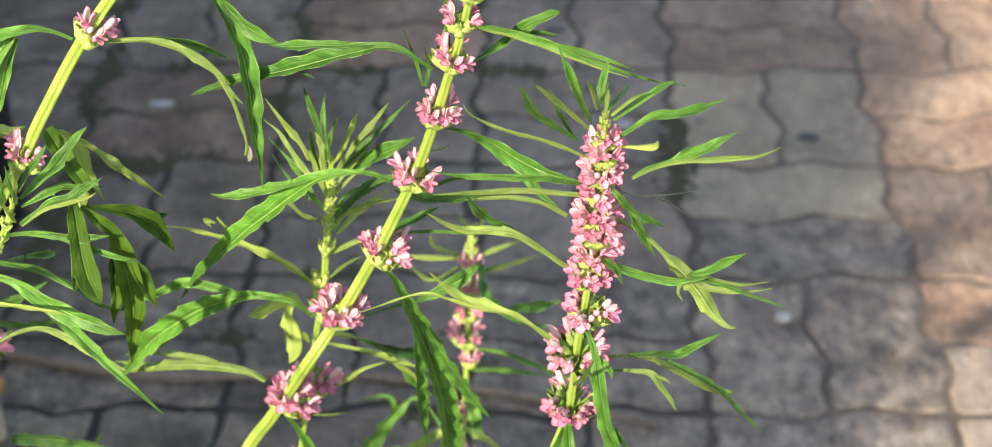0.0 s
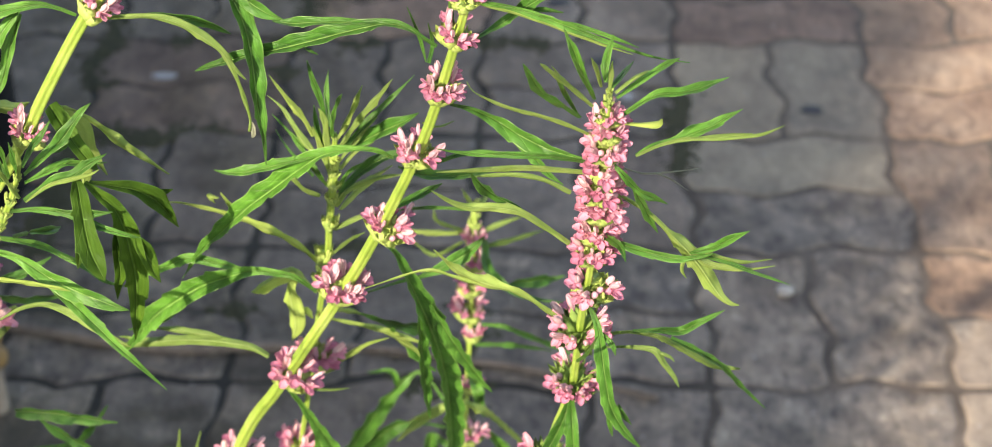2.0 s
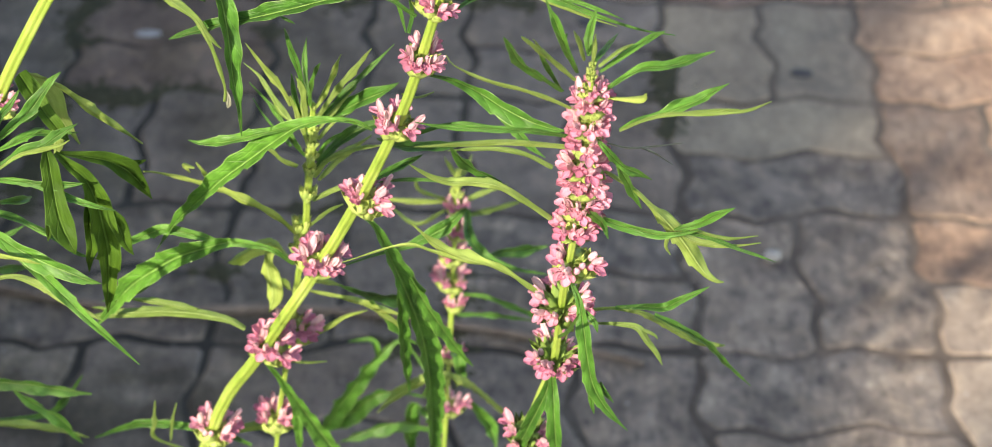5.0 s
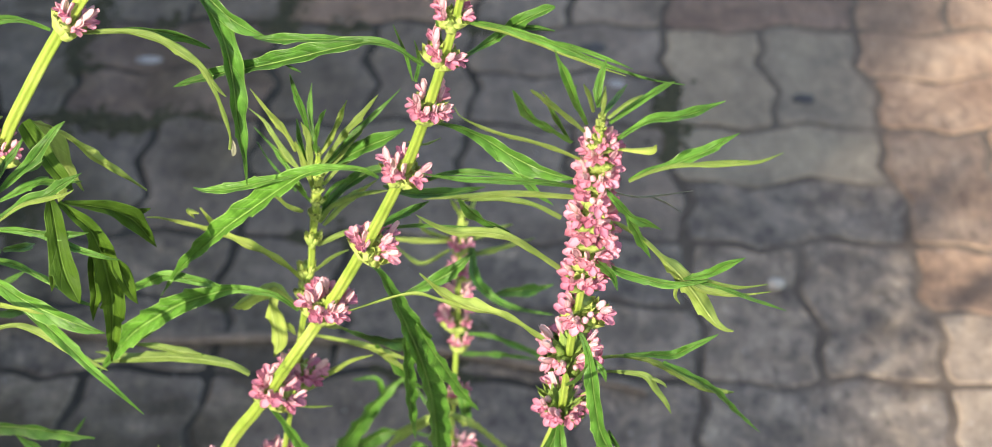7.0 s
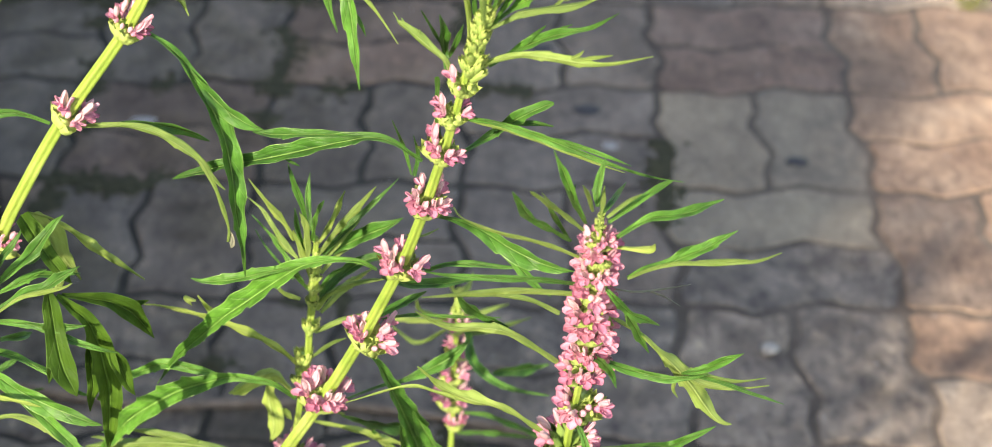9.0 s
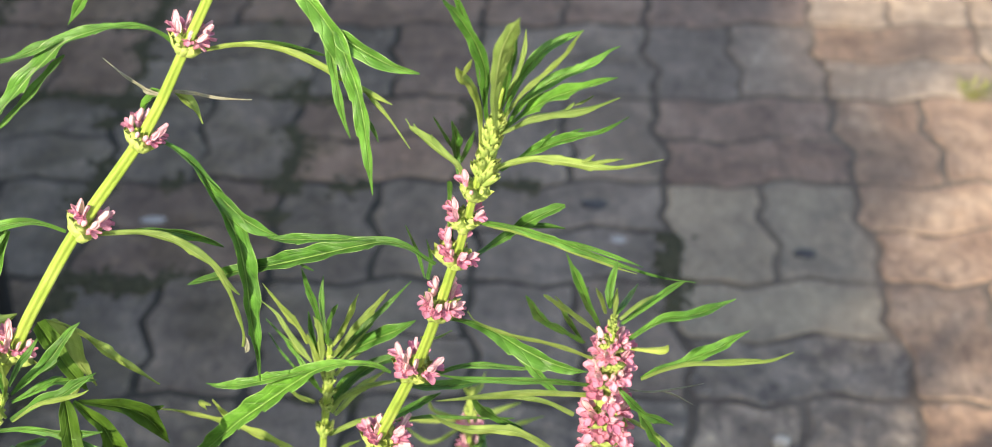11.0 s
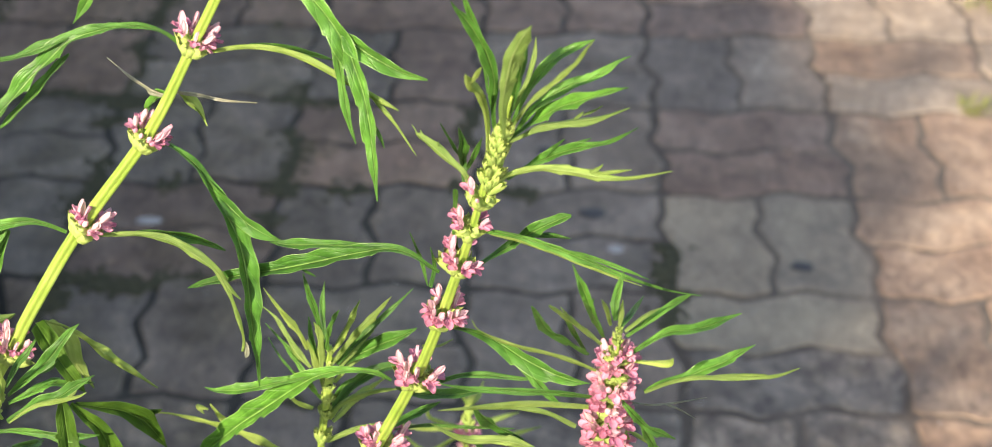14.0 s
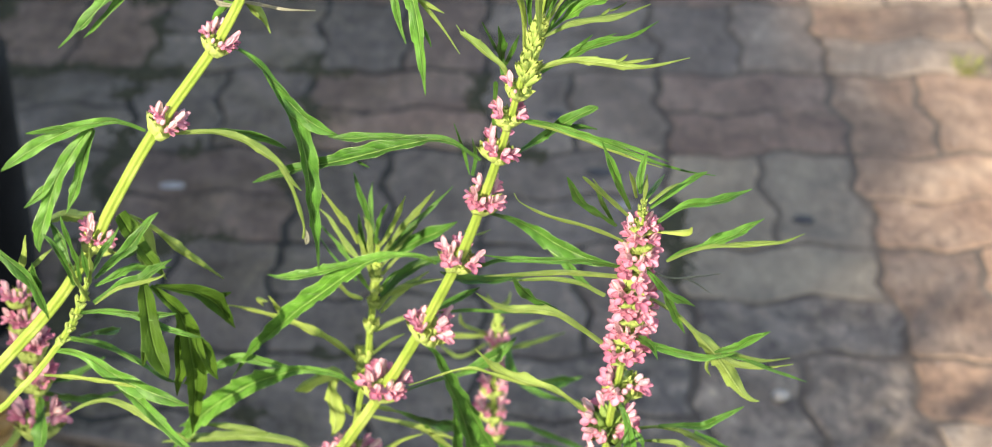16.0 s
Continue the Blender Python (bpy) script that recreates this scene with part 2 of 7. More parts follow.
    nt.links.new(mix(nt, col, trans_col, 0.7), tr.inputs["Color"])
    ms = nt.nodes.new("ShaderNodeMixShader")
    ms.inputs[0].default_value = translucent
    nt.links.new(bsdf.outputs[0], ms.inputs[1])
    nt.links.new(tr.outputs[0], ms.inputs[2])
    nt.links.new(ms.outputs[0], nt.nodes["Material Output"].inputs["Surface"])
    return mat


LEAF_TOP = leaf_material("leaf_upper", (0.036, 0.130, 0.020), (0.108, 0.310, 0.048), (0.33, 0.54, 0.16), 0.2, (0.22, 0.5, 0.03), 0.42, 0.5)
LEAF_UNDER = leaf_material("leaf_underside", (0.23, 0.37, 0.085), (0.355, 0.50, 0.15), (0.50, 0.62, 0.27), 0.34, (0.42, 0.60, 0.08), 0.6, 0.3)
LEAF_DRY = leaf_material("leaf_withered", (0.26, 0.28, 0.20), (0.42, 0.43, 0.34), (0.50, 0.50, 0.40), 0.15, (0.45, 0.45, 0.28), 0.7, 0.2)
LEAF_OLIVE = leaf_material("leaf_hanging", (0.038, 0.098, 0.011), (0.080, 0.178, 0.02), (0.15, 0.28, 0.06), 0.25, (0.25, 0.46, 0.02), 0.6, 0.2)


def stem_material():
    mat, nt, bsdf = shader("stem_green", 0.5)
    n = noise_node(nt, 70.0)
    m = noise_node(nt, 600.0, 2.0)
    col = ramp(nt, n.outputs["Fac"], [(0.3, (0.20, 0.325, 0.05)), (0.55, (0.28, 0.41, 0.075)), (0.75, (0.38, 0.50, 0.14))]).outputs["Color"]
    nt.links.new(col, bsdf.inputs["Base Color"])
    bsdf.inputs["Subsurface Weight"].default_value = 0.12
    bsdf.inputs["Subsurface Radius"].default_value = (0.002, 0.003, 0.001)
    bump(nt, bsdf, m.outputs["Fac"], 0.4, 0.0003)
    return mat


STEM = stem_material()


def petal_material(name, low, high, translucent=0.3):
    mat, nt, bsdf = shader(name, 0.65)
    n = noise_node(nt, 260.0, 3.0)
    info = nt.nodes.new("ShaderNodeObjectInfo")
    tone = ramp(nt, info.outputs["Random"], [(0.0, (0.9, 0.74, 0.82)), (0.5, (1.0, 0.98, 1.0)), (1.0, (1.1, 1.2, 1.1))]).outputs["Color"]
    col = ramp(nt, n.outputs["Fac"], [(0.32, low), (0.62, high)]).outputs["Color"]
    col = mix(nt, col, tone, 1.0, "MULTIPLY")
    nt.links.new(col, bsdf.inputs["Base Color"])
    bump(nt, bsdf, n.outputs["Fac"], 0.5, 0.0004)
    tr = nt.nodes.new("ShaderNodeBsdfTranslucent")
    nt.links.new(col, tr.inputs["Color"])
    ms = nt.nodes.new("ShaderNodeMixShader")
    ms.inputs[0].default_value = translucent
    nt.links.new(bsdf.outputs[0], ms.inputs[1])
    nt.links.new(tr.outputs[0], ms.inputs[2])
    nt.links.new(ms.outputs[0], nt.nodes["Material Output"].inputs["Surface"])
    return mat


PALE_PINK = petal_material("pale_pink_petal", (0.80, 0.44, 0.53), (0.90, 0.66, 0.73))
MAGENTA = petal_material("magenta_petal", (0.70, 0.20, 0.36), (0.88, 0.48, 0.62))
CALYX = plain_material("calyx_green", (0.29, 0.43, 0.09), (0.44, 0.56, 0.18), 160.0, 0.6, 0.4, 0.0003)
BUD_GREEN = plain_material("bud_green", (0.20, 0.34, 0.065), (0.36, 0.50, 0.14), 200.0, 0.6, 0.5, 0.0004)
OLD_GREEN = plain_material("old_calyx_green", (0.10, 0.20, 0.035), (0.24, 0.36, 0.08), 160.0, 0.6)
SPINE = plain_material("calyx_spine", (0.31, 0.43, 0.09), (0.47, 0.57, 0.18), 160.0, 0.6)


# ---- making things ----
def mesh_of(name, bm, *mats, smooth=True):
    me = bpy.data.meshes.new(name)
    bm.to_mesh(me)
    bm.free()
    for m in mats:
        me.materials.append(m)
    if smooth:
        for p in me.polygons:
            p.use_smooth = True
    return me


def part(name, bm, material, parent, label="", smooth=True):
    mats = material if isinstance(material, tuple) else (material,)
    ob = new(name, mesh_of(name, bm, *mats, smooth=smooth))
    ob.parent = parent
    if label:
        tagged(ob, label)
    return ob


def spline(points, steps):
    """Smooth samples through control points of any number of coordinates."""
    p = [np.array(q, float) for q in points]
    p = [2 * p[0] - p[1]] + p + [2 * p[-1] - p[-2]]
    out = []
    for i in range(1, len(p) - 2):
        for k in range(steps):
            t = k / steps
            a, b, c, d = p[i - 1], p[i], p[i + 1], p[i + 2]
            out.append(0.5 * (2 * b + (c - a) * t + (2 * a - 5 * b + 4 * c - d) * t * t + (3 * b - a - 3 * c + d) * t ** 3))
    out.append(p[-2])
    return out


def tube(bm, samples, radii, sides=10, square=0.0, mat=0, cap=True, up=(0, 1, 0.02)):
    """A swept tube; square > 0 gives four ridges as on a mint-family stem."""
    rings = []
    n = len(samples)
    for i, (c, r) in enumerate(zip(samples, radii)):
        c = Vector(c[:3])
        t = (Vector(samples[min(i + 1, n - 1)][:3]) - Vector(samples[max(i - 1, 0)][:3])).normalized()
        s = t.cross(Vector(up)).normalized()
        b = s.cross(t)
        ring = []
        for k in range(sides):
            a = 2 * math.pi * (k + 0.5) / sides
            rr = float(r) * (1 + square * math.cos(4 * a))
            ring.append(bm.verts.new(c + rr * (math.cos(a + 0.5) * s + math.sin(a + 0.5) * b)))
        rings.append(ring)
    for r0, r1 in zip(rings, rings[1:]):
        for k in range(sides):
            f = bm.faces.new((r0[k], r0[(k + 1) % sides], r1[(k + 1) % sides], r1[k]))
            f.material_index = mat
    if cap:
        for ring in (rings[0][::-1], rings[-1]):
            bm.faces.new(ring).material_index = mat
    return rings


def blob(bm, m, seg=7, rings=5, mat=0, dent=0.0):
    """An ellipsoid petal or bead under the matrix m; dent hollows its face."""
    grid = []
    for i in range(1, rings):
        th = math.pi * i / rings
        row = []
        for k in range(seg):
            ph = 2 * math.pi * k / seg
            p = Vector((math.sin(th) * math.cos(ph), math.sin(th) * math.sin(ph), -math.cos(th)))
            if p.y > 0:
                p.y *= 1 - dent
            row.append(bm.verts.new(m @ p))
        grid.append(row)
    lo, hi = bm.verts.new(m @ Vector((0, 0, -1))), bm.verts.new(m @ Vector((0, 0, 1)))
    for a, b in zip(grid, grid[1:]):
        for k in range(seg):
            bm.faces.new((a[k], a[(k + 1) % seg], b[(k + 1) % seg], b[k])).material_index = mat
    for k in range(seg):
        bm.faces.new((lo, grid[0][(k + 1) % seg], grid[0][k])).material_index = mat
        bm.faces.new((hi, grid[-1][k], grid[-1][(k + 1) % seg])).material_index = mat


def along(direction, at=(0, 0, 0), spin=0.0):
    """A matrix whose z axis lies along direction."""
    q = Vector(direction).normalized().to_track_quat("Z", "Y").to_matrix().to_4x4()
    return Matrix.Translation(Vector(at)) @ q @ Matrix.Rotation(spin, 4, "Z")


def sized(x, y, z):
    return Matrix.Diagonal((x, y, z, 1))


# ---- flowering herbs ----
dice = random.Random(11)
FACING = Vector((-0.02, -0.86, 0.50)).normalized()
stems = {}


def plant(points):
    """An upright herb: an Empty at its foot and its ridged stem. Points: x, y, z, radius."""
    root = new("flowering_herb")
    root.location = points[0][:3]
    foot = Vector(points[0][:3])
    rel = [(p[0] - foot.x, p[1] - foot.y, p[2], p[3]) for p in points]
    s = spline(rel, 5)
    bm = bmesh.new()
    tube(bm, s, [q[3] for q in s], 24, 0.17)
    part("stem", bm, STEM, root, "square ridged yellow-green stem")
    stems[root.name] = [(Vector(q[:3]), float(q[3])) for q in s]
    return root


def stem_at(root, p):
    s = stems[root.name]
    i = min(range(len(s)), key=lambda k: (s[k][0] - p).length)
    a, b = s[max(i - 1, 0)][0], s[min(i + 1, len(s) - 1)][0]
    return s[i][1], (b - a).normalized()


def lobe(bm, uv, points, side, roll, wavy, rooted):
    """One lance-shaped lobe: a folded blade with a midrib, toothed edges and two faces. Rooted lobes grow out of the main blade."""
    s = spline(points, 11)
    if rooted:
        for i, f in ((0, 0.35), (1, 0.5), (2, 0.62), (3, 0.74), (4, 0.84), (5, 0.92), (6, 0.97)):
            s[i][3] *= f
    n = len(s)
    rows = []
    length = 0.0
    sign = -1.0 if side == "under" else 1.0
    # blades turn their face to the light; hanging ones turn away
    h = n // 2
    mid = (Vector(s[min(h + 1, n - 1)][:3]) - Vector(s[h - 1][:3])).normalized()
    across = mid.cross(FACING).normalized()
    face = across.cross(mid)
    if face.dot(FACING) < 0:
        face = -face
    toward = -across.dot(RAY) > 0
    away = side in ("hanging", "turned")
    roll *= 1.4 if side == "turned" else 1.0
    lean = -roll if toward != away else roll
    crease = 0.72 + 0.22 * math.sin(wavy * 5.0)
    for i, q in enumerate(s):
        c, w = Vector(q[:3]), max(float(q[3]), 0.25) * 0.001
        t = (Vector(s[min(i + 1, n - 1)][:3]) - Vector(s[max(i - 1, 0)][:3])).normalized()
        a = t.cross(FACING).normalized()
        nrm = a.cross(t).normalized()
        if nrm.dot(FACING) < 0:
            nrm = -nrm
        turn = lean
        a2 = a * math.cos(turn) + nrm * math.sin(turn)
        n2 = nrm * math.cos(turn) - a * math.sin(turn)
        if i:
            length += (c - Vector(s[i - 1][:3])).length
        half = 0.5 * w / math.cos(turn)
        thick = 0.00012 + 0.16 * w * max(0.0, 1 - w / 0.0032)
        fold = crease * half * min(1.0, w / 0.0025)
        ripple = 0.0009 * math.sin(length * 420 + wavy) * min(1.0, w / 0.005)
        row = []
        for k, u in enumerate((-1.0, -0.55, -0.1, 0.0, 0.1, 0.55, 1.0)):
            edge = 1.0
            if abs(u) == 1.0 and w > 0.0024:
                # sparse teeth that point to the tip
                run = length * (66 + 7 * u) + wavy * 3 + 0.4 * u
                tooth = math.sin(math.floor(run) * 12.9 + u * 4.1 + wavy * 7) > 0.25
                edge = 1 + (0.34 * (run % 1.0) ** 3 - 0.03 if tooth and 0.3 * n < i else 0.03 * math.sin(length * 300 + u))
            lift = (fold * abs(u) ** 1.1 - (0.05 * half if u == 0.0 else 0.0)) * sign + ripple * u
            p = c + a2 * (half * u * edge) + n2 * lift
            if abs(u) == 1.0:
                # a sharp margin: each face has its own edge
                row.append((bm.verts.new(p), bm.verts.new(p), u))
            else:
                row.append((bm.verts.new(p + n2 * thick), bm.verts.new(p - n2 * thick), u))
        rows.append((row, length))
    for (r0, l0), (r1, l1) in zip(rows, rows[1:]):
        for k in range(6):
            for layer in (0, 1):
                quad = [(r0[k], l0), (r0[k + 1], l0), (r1[k + 1], l1), (r1[k], l1)]
                if layer:
                    quad = quad[::-1]
                f = bm.faces.new([v[0][layer] for v in quad])
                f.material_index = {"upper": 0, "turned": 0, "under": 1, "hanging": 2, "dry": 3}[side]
                for loop, (v, ln) in zip(f.loops, quad):
                    loop[uv].uv = (v[2], ln * 100)


def leaf(root, side, *lobes):
    """A stalked leaf cut into lobes. Lobe points: x, y, z and width in millimetres. A word among the lobes turns those after it."""
    foot = root.location
    bm = bmesh.new()
    uv = bm.loops.layers.uv.new("UVMap")
    roll = radians(dice.uniform(5, 30))
    k = 0
    for pts in lobes:
        if isinstance(pts, str):
            side = pts
            continue
        shift = FACING * (-0.0004 * k - (0.0007 if 0 < k and len(pts) < 4 else 0.0))
        rel = [(p[0] - foot.x + shift.x, p[1] - foot.y + shift.y, p[2] + shift.z, p[3]) for p in pts]
        lobe(bm, uv, rel, side, roll, dice.uniform(0, 6), k > 0)
        k += 1
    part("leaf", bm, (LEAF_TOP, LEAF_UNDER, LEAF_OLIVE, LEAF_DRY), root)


def calyx_mesh(name, teeth, closed, old=False):
    """A ribbed green cup with five pointed teeth. Unit: half the whorl's width."""
    bm = bmesh.new()
    tall, wide = 0.62, 0.22
    rings = []
    for z, r in ((0.0, 0.08), (0.16, 0.18), (0.40, 0.23), (tall, wide + (0.0 if closed else 0.02))):
        rings.append([bm.verts.new(Vector((r * (1 + 0.12 * (k % 2)) * math.cos(k * math.pi / 5), r * (1 + 0.12 * (k % 2)) * math.sin(k * math.pi / 5), z))) for k in range(10)])
    for a, b in zip(rings, rings[1:]):
        for k in range(10):
            bm.faces.new((a[k], a[(k + 1) % 10], b[(k + 1) % 10], b[k]))
    top = rings[-1]
    reach = 0.15 if closed else 0.30
    for k in range(0, 10, 2):
        a = (k + 1) * math.pi / 5
        tip = bm.verts.new(Vector((reach * math.cos(a), reach * math.sin(a), tall + 0.26 * teeth)))
        f = bm.faces.new((top[k], top[(k + 1) % 10], tip))
        g = bm.faces.new((top[(k + 1) % 10], top[(k + 2) % 10], tip))
        f.material_index = g.material_index = 1
    bm.faces.new(top)
    return mesh_of(name, bm, BUD_GREEN if closed else OLD_GREEN if old else CALYX, OLD_GREEN if old else SPINE)


def collar(bm, p, axis, r, tall):
    tube(bm, [p - axis * tall, p - axis * tall * 0.3, p + axis * tall * 0.5, p + axis * tall], [r * 1.02, r * 1.32, r * 1.28, r * 1.02], 12)


def petal(bm, m, mat, cup=0.35):
    """A rounded spoon-shaped petal: z along it, y out of its face."""
    rows = []
    for i, (z, w) in enumerate(((-1.0, 0.45), (-0.45, 0.85), (0.15, 1.0), (0.65, 0.8), (1.0, 0.3))):
        row = []
        for u in (-1.0, -0.5, 0.0, 0.5, 1.0):
            d = cup * (u * u * 0.9 - 0.45) + 0.25 * cup * z * z
            row.append((bm.verts.new(m @ Vector((u * w, d, z))), bm.verts.new(m @ Vector((u * w * 0.9, d - 0.28 * (1 - u * u) - 0.04, z * 0.97)))))
        rows.append(row)
    for r0, r1 in zip(rows, rows[1:]):
        for k in range(4):
            bm.faces.new((r0[k][0], r1[k][0], r1[k + 1][0], r0[k + 1][0])).material_index = mat
            bm.faces.new((r0[k][1], r0[k + 1][1], r1[k + 1][1], r1[k][1])).material_index = mat
        for k in (0, 4):
            bm.faces.new((r0[k][0], r0[k][1], r1[k][1], r1[k][0])).material_index = mat
    for r in (rows[0], rows[-1]):
        for k in range(4):
            bm.faces.new((r[k][0], r[k + 1][0], r[k + 1][1], r[k][1])).material_index = mat


def flower_mesh(seed):
    """A two-lipped flower: pale hooded upper lip, deeper pink three-lobed lower lip. Unit: half the whorl's width; +y faces outwards."""
    r = random.Random(seed)
    bm = bmesh.new()
    tube(bm, [(0, 0, 0.25), (0, 0.02, 0.5), (0, 0.06, 0.80)], [0.09, 0.11, 0.15], 8, 0, 1)
    hood = along((r.uniform(-0.25, 0.25), -0.10 + r.uniform(-0.15, 0.2), 1), (0, -0.04, 1.12)) @ sized(0.165, 0.13, 0.38)
    petal(bm, hood, 0, 0.75)
    blob(bm, hood @ Matrix.Translation((0, -0.25, 0.1)) @ sized(0.75, 0.5, 0.85), 7, 6, 0)
    for x in (-0.19, 0.19):
        petal(bm, along((x * 2.8, 0.6 + r.uniform(-0.2, 0.2), 0.75), (x, 0.20, 0.95), r.uniform(-0.6, 0.6)) @ sized(0.125, 0.09, 0.21), 1, 0.6)
    petal(bm, along((r.uniform(-0.35, 0.35), 1.0, 0.35 + r.uniform(-0.4, 0.3)), (0, 0.30, 0.90), r.uniform(-0.4, 0.4)) @ sized(0.19, 0.10, 0.25), 1, 0.6)
    for v in bm.verts:
        v.co += 0.035 * noise.noise_vector(v.co * 7 + Vector((seed * 5.0, 0, 0)))
    return mesh_of("flower", bm, PALE_PINK, MAGENTA)


def bud_mesh():
    bm = bmesh.new()
    blob(bm, along((0, 0, 1), (0, 0, 0.72)) @ sized(0.13, 0.13, 0.22), 7, 5, 0)
    return mesh_of("flower", bm, PALE_PINK)


FLOWERS = [flower_mesh(k) for k in range(7)]
BUD = bud_mesh()
CALYCES = [calyx_mesh("calyx", k, False) for k in (0.35, 0.6, 1.0)]
OLD_CALYX = calyx_mesh("calyx", 1.7, False, True)
GREEN_BUDS = [calyx_mesh("bud", k, True) for k in (0.6, 1.0)]


def whorl(root, at, size, count, spent=False):
    """A ring of calyces round a node, each holding a flower. Spent whorls have dropped those in front of the stem."""
    foot = root.location
    p = Vector((at[0] - foot.x, at[1] - foot.y, at[2]))
    r, axis = stem_at(root, p)
    frame_z = along(axis, p).to_3x3()
    bm = bmesh.new()
    collar(bm, p - axis * size * 0.15, axis, r, size * 0.16)
    ring = part("flower_whorl", bm, CALYX, root)
    total = max(10, count + 2)
    bare = set(dice.sample(range(total), total - count - 1))
    for k in range(total):
        a = 2 * math.pi * (k + dice.uniform(-0.25, 0.25)) / total
        out = frame_z @ Vector((math.cos(a), math.sin(a), 0))
        tilt = radians(dice.uniform(25, 48) if spent else dice.uniform(9, 33))
        d = (axis * math.cos(tilt) + out * math.sin(tilt)).normalized()
        base = p + out * (r * 0.8 + size * 0.10) - axis * size * dice.uniform(0.08, 0.3)
        y = (out - d * out.dot(d)).normalized()
        rot = Matrix((y.cross(d), y, d)).transposed().to_4x4()
        cup = new("calyx", OLD_CALYX if spent else CALYCES[dice.randrange(3)])
        cup.parent = ring
        cup.matrix_basis = Matrix.Translation(base - axis * size * 0.12) @ rot @ sized(size * 1.3, size * 1.3, size * 1.15)
        front = out.dot(FACING)
        if k in bare or (spent and front > 0.72) or dice.random() < (0.0 if front > -0.2 else 0.12):
            continue
        me = BUD if dice.random() < 0.12 else FLOWERS[dice.randrange(7)]
        ob = new("flower", me)
        ob.parent = ring
        s = size * dice.uniform(0.86, 1.12)
        ob.matrix_basis = Matrix.Translation(base + d * size * 0.12) @ rot @ Matrix.Rotation(dice.uniform(-0.3, 0.3), 4, "Z") @ sized(s, s, s)


def bud_whorl(root, at, size):
    """Unopened green calyces packed round the young stem."""
    foot = root.location
    p = Vector((at[0] - foot.x, at[1] - foot.y, at[2]))
    r, axis = stem_at(root, p)
    frame_z = along(axis, p).to_3x3()
    bm = bmesh.new()
    collar(bm, p, axis, r, size * 0.3)
    ring = part("bud_cluster", bm, CALYX, root)
    for k in range(14):
        a = 2 * math.pi * (k + dice.uniform(-0.35, 0.35)) / 14
        out = frame_z @ Vector((math.cos(a), math.sin(a), 0))
        tilt = radians(dice.uniform(8, 28))
        d = (axis * math.cos(tilt) + out * math.sin(tilt)).normalized()
        s = size * dice.uniform(0.8, 1.1)
        ob = new("bud", GREEN_BUDS[dice.randrange(2)])
        ob.parent = ring
        ob.matrix_basis = along(d, p + out * r * 0.6 - axis * size * dice.uniform(0.3, 0.9), dice.uniform(0, 6)) @ sized(s * 0.76, s * 0.76, s * dice.uniform(1.25, 1.8))


plant_a = plant([(-0.3924, -1.4414, 0, 0.003), (-0.3868, -1.4448, 0.1838, 0.003), (-0.3583, -1.4481, 0.3623, 0.003), (-0.3072, -1.4514, 0.5407, 0.0026), (-0.2766, -1.4752, 0.6104, 0.0024), (-0.2484, -1.4947, 0.668, 0.0022), (-0.2305, -1.5084, 0.7082, 0.0021), (-0.2133, -1.5234, 0.7523, 0.0019), (-0.2046, -1.5326, 0.7795, 0.0018), (-0.1957, -1.5445, 0.8144, 0.0016), (-0.1902, -1.5525, 0.8381, 0.0013), (-0.186, -1.5599, 0.8596, 0.0011), (-0.183, -1.5654, 0.8758, 0.001), (-0.1806, -1.5683, 0.8844, 0.0008), (-0.1777, -1.5731, 0.8984, 0.0004)])
whorl(plant_a, (-0.3038, -1.4529, 0.5449), 0.0104, 10)
whorl(plant_a, (-0.2727, -1.4764, 0.6142), 0.0111, 11)
whorl(plant_a, (-0.2467, -1.4966, 0.6734), 0.0105, 11)
whorl(plant_a, (-0.2261, -1.51, 0.7128), 0.0093, 10)
whorl(plant_a, (-0.2119, -1.5249, 0.7568), 0.0089, 10)
whorl(plant_a, (-0.2012, -1.5368, 0.7919), 0.0086, 11)
whorl(plant_a, (-0.1955, -1.5462, 0.8194), 0.0078, 8)
whorl(plant_a, (-0.1918, -1.5521, 0.8368), 0.0072, 5)
whorl(plant_a, (-0.1879, -1.5571, 0.8514), 0.0066, 3)
bud_whorl(plant_a, (-0.1841, -1.5605, 0.8614), 0.0079)
bud_whorl(plant_a, (-0.1829, -1.5626, 0.8677), 0.0076)
bud_whorl(plant_a, (-0.1819, -1.5645, 0.8732), 0.0070)
bud_whorl(plant_a, (-0.1811, -1.5663, 0.8784), 0.0064)
bud_whorl(plant_a, (-0.1803, -1.5679, 0.8833), 0.0058)
bud_whorl(plant_a, (-0.1796, -1.5695, 0.8878), 0.0036)
leaf(plant_a, 'upper', [(-0.2202, -1.5253, 0.7567, 1.2), (-0.2253, -1.5260, 0.7600, 1.7), (-0.2313, -1.5265, 0.7613, 2.2), (-0.2399, -1.5258, 0.7603, 2.9), (-0.2487, -1.5238, 0.7562, 5.4), (-0.2580, -1.5204, 0.7477, 6.9), (-0.2691, -1.5159, 0.7361, 7.5), (-0.2805, -1.5109, 0.7240, 7.1), (-0.2909, -1.5055, 0.7107, 5.7), (-0.3018, -1.4996, 0.6966, 3.1), (-0.3127, -1.4929, 0.6777, 0.3)], [(-0.2499, -1.5236, 0.7566, 2.4), (-0.2626, -1.5215, 0.7518, 3.4), (-0.2755, -1.5192, 0.7468, 3.7), (-0.2856, -1.5182, 0.7452, 2.2), (-0.2910, -1.5179, 0.7464, 0.3)])
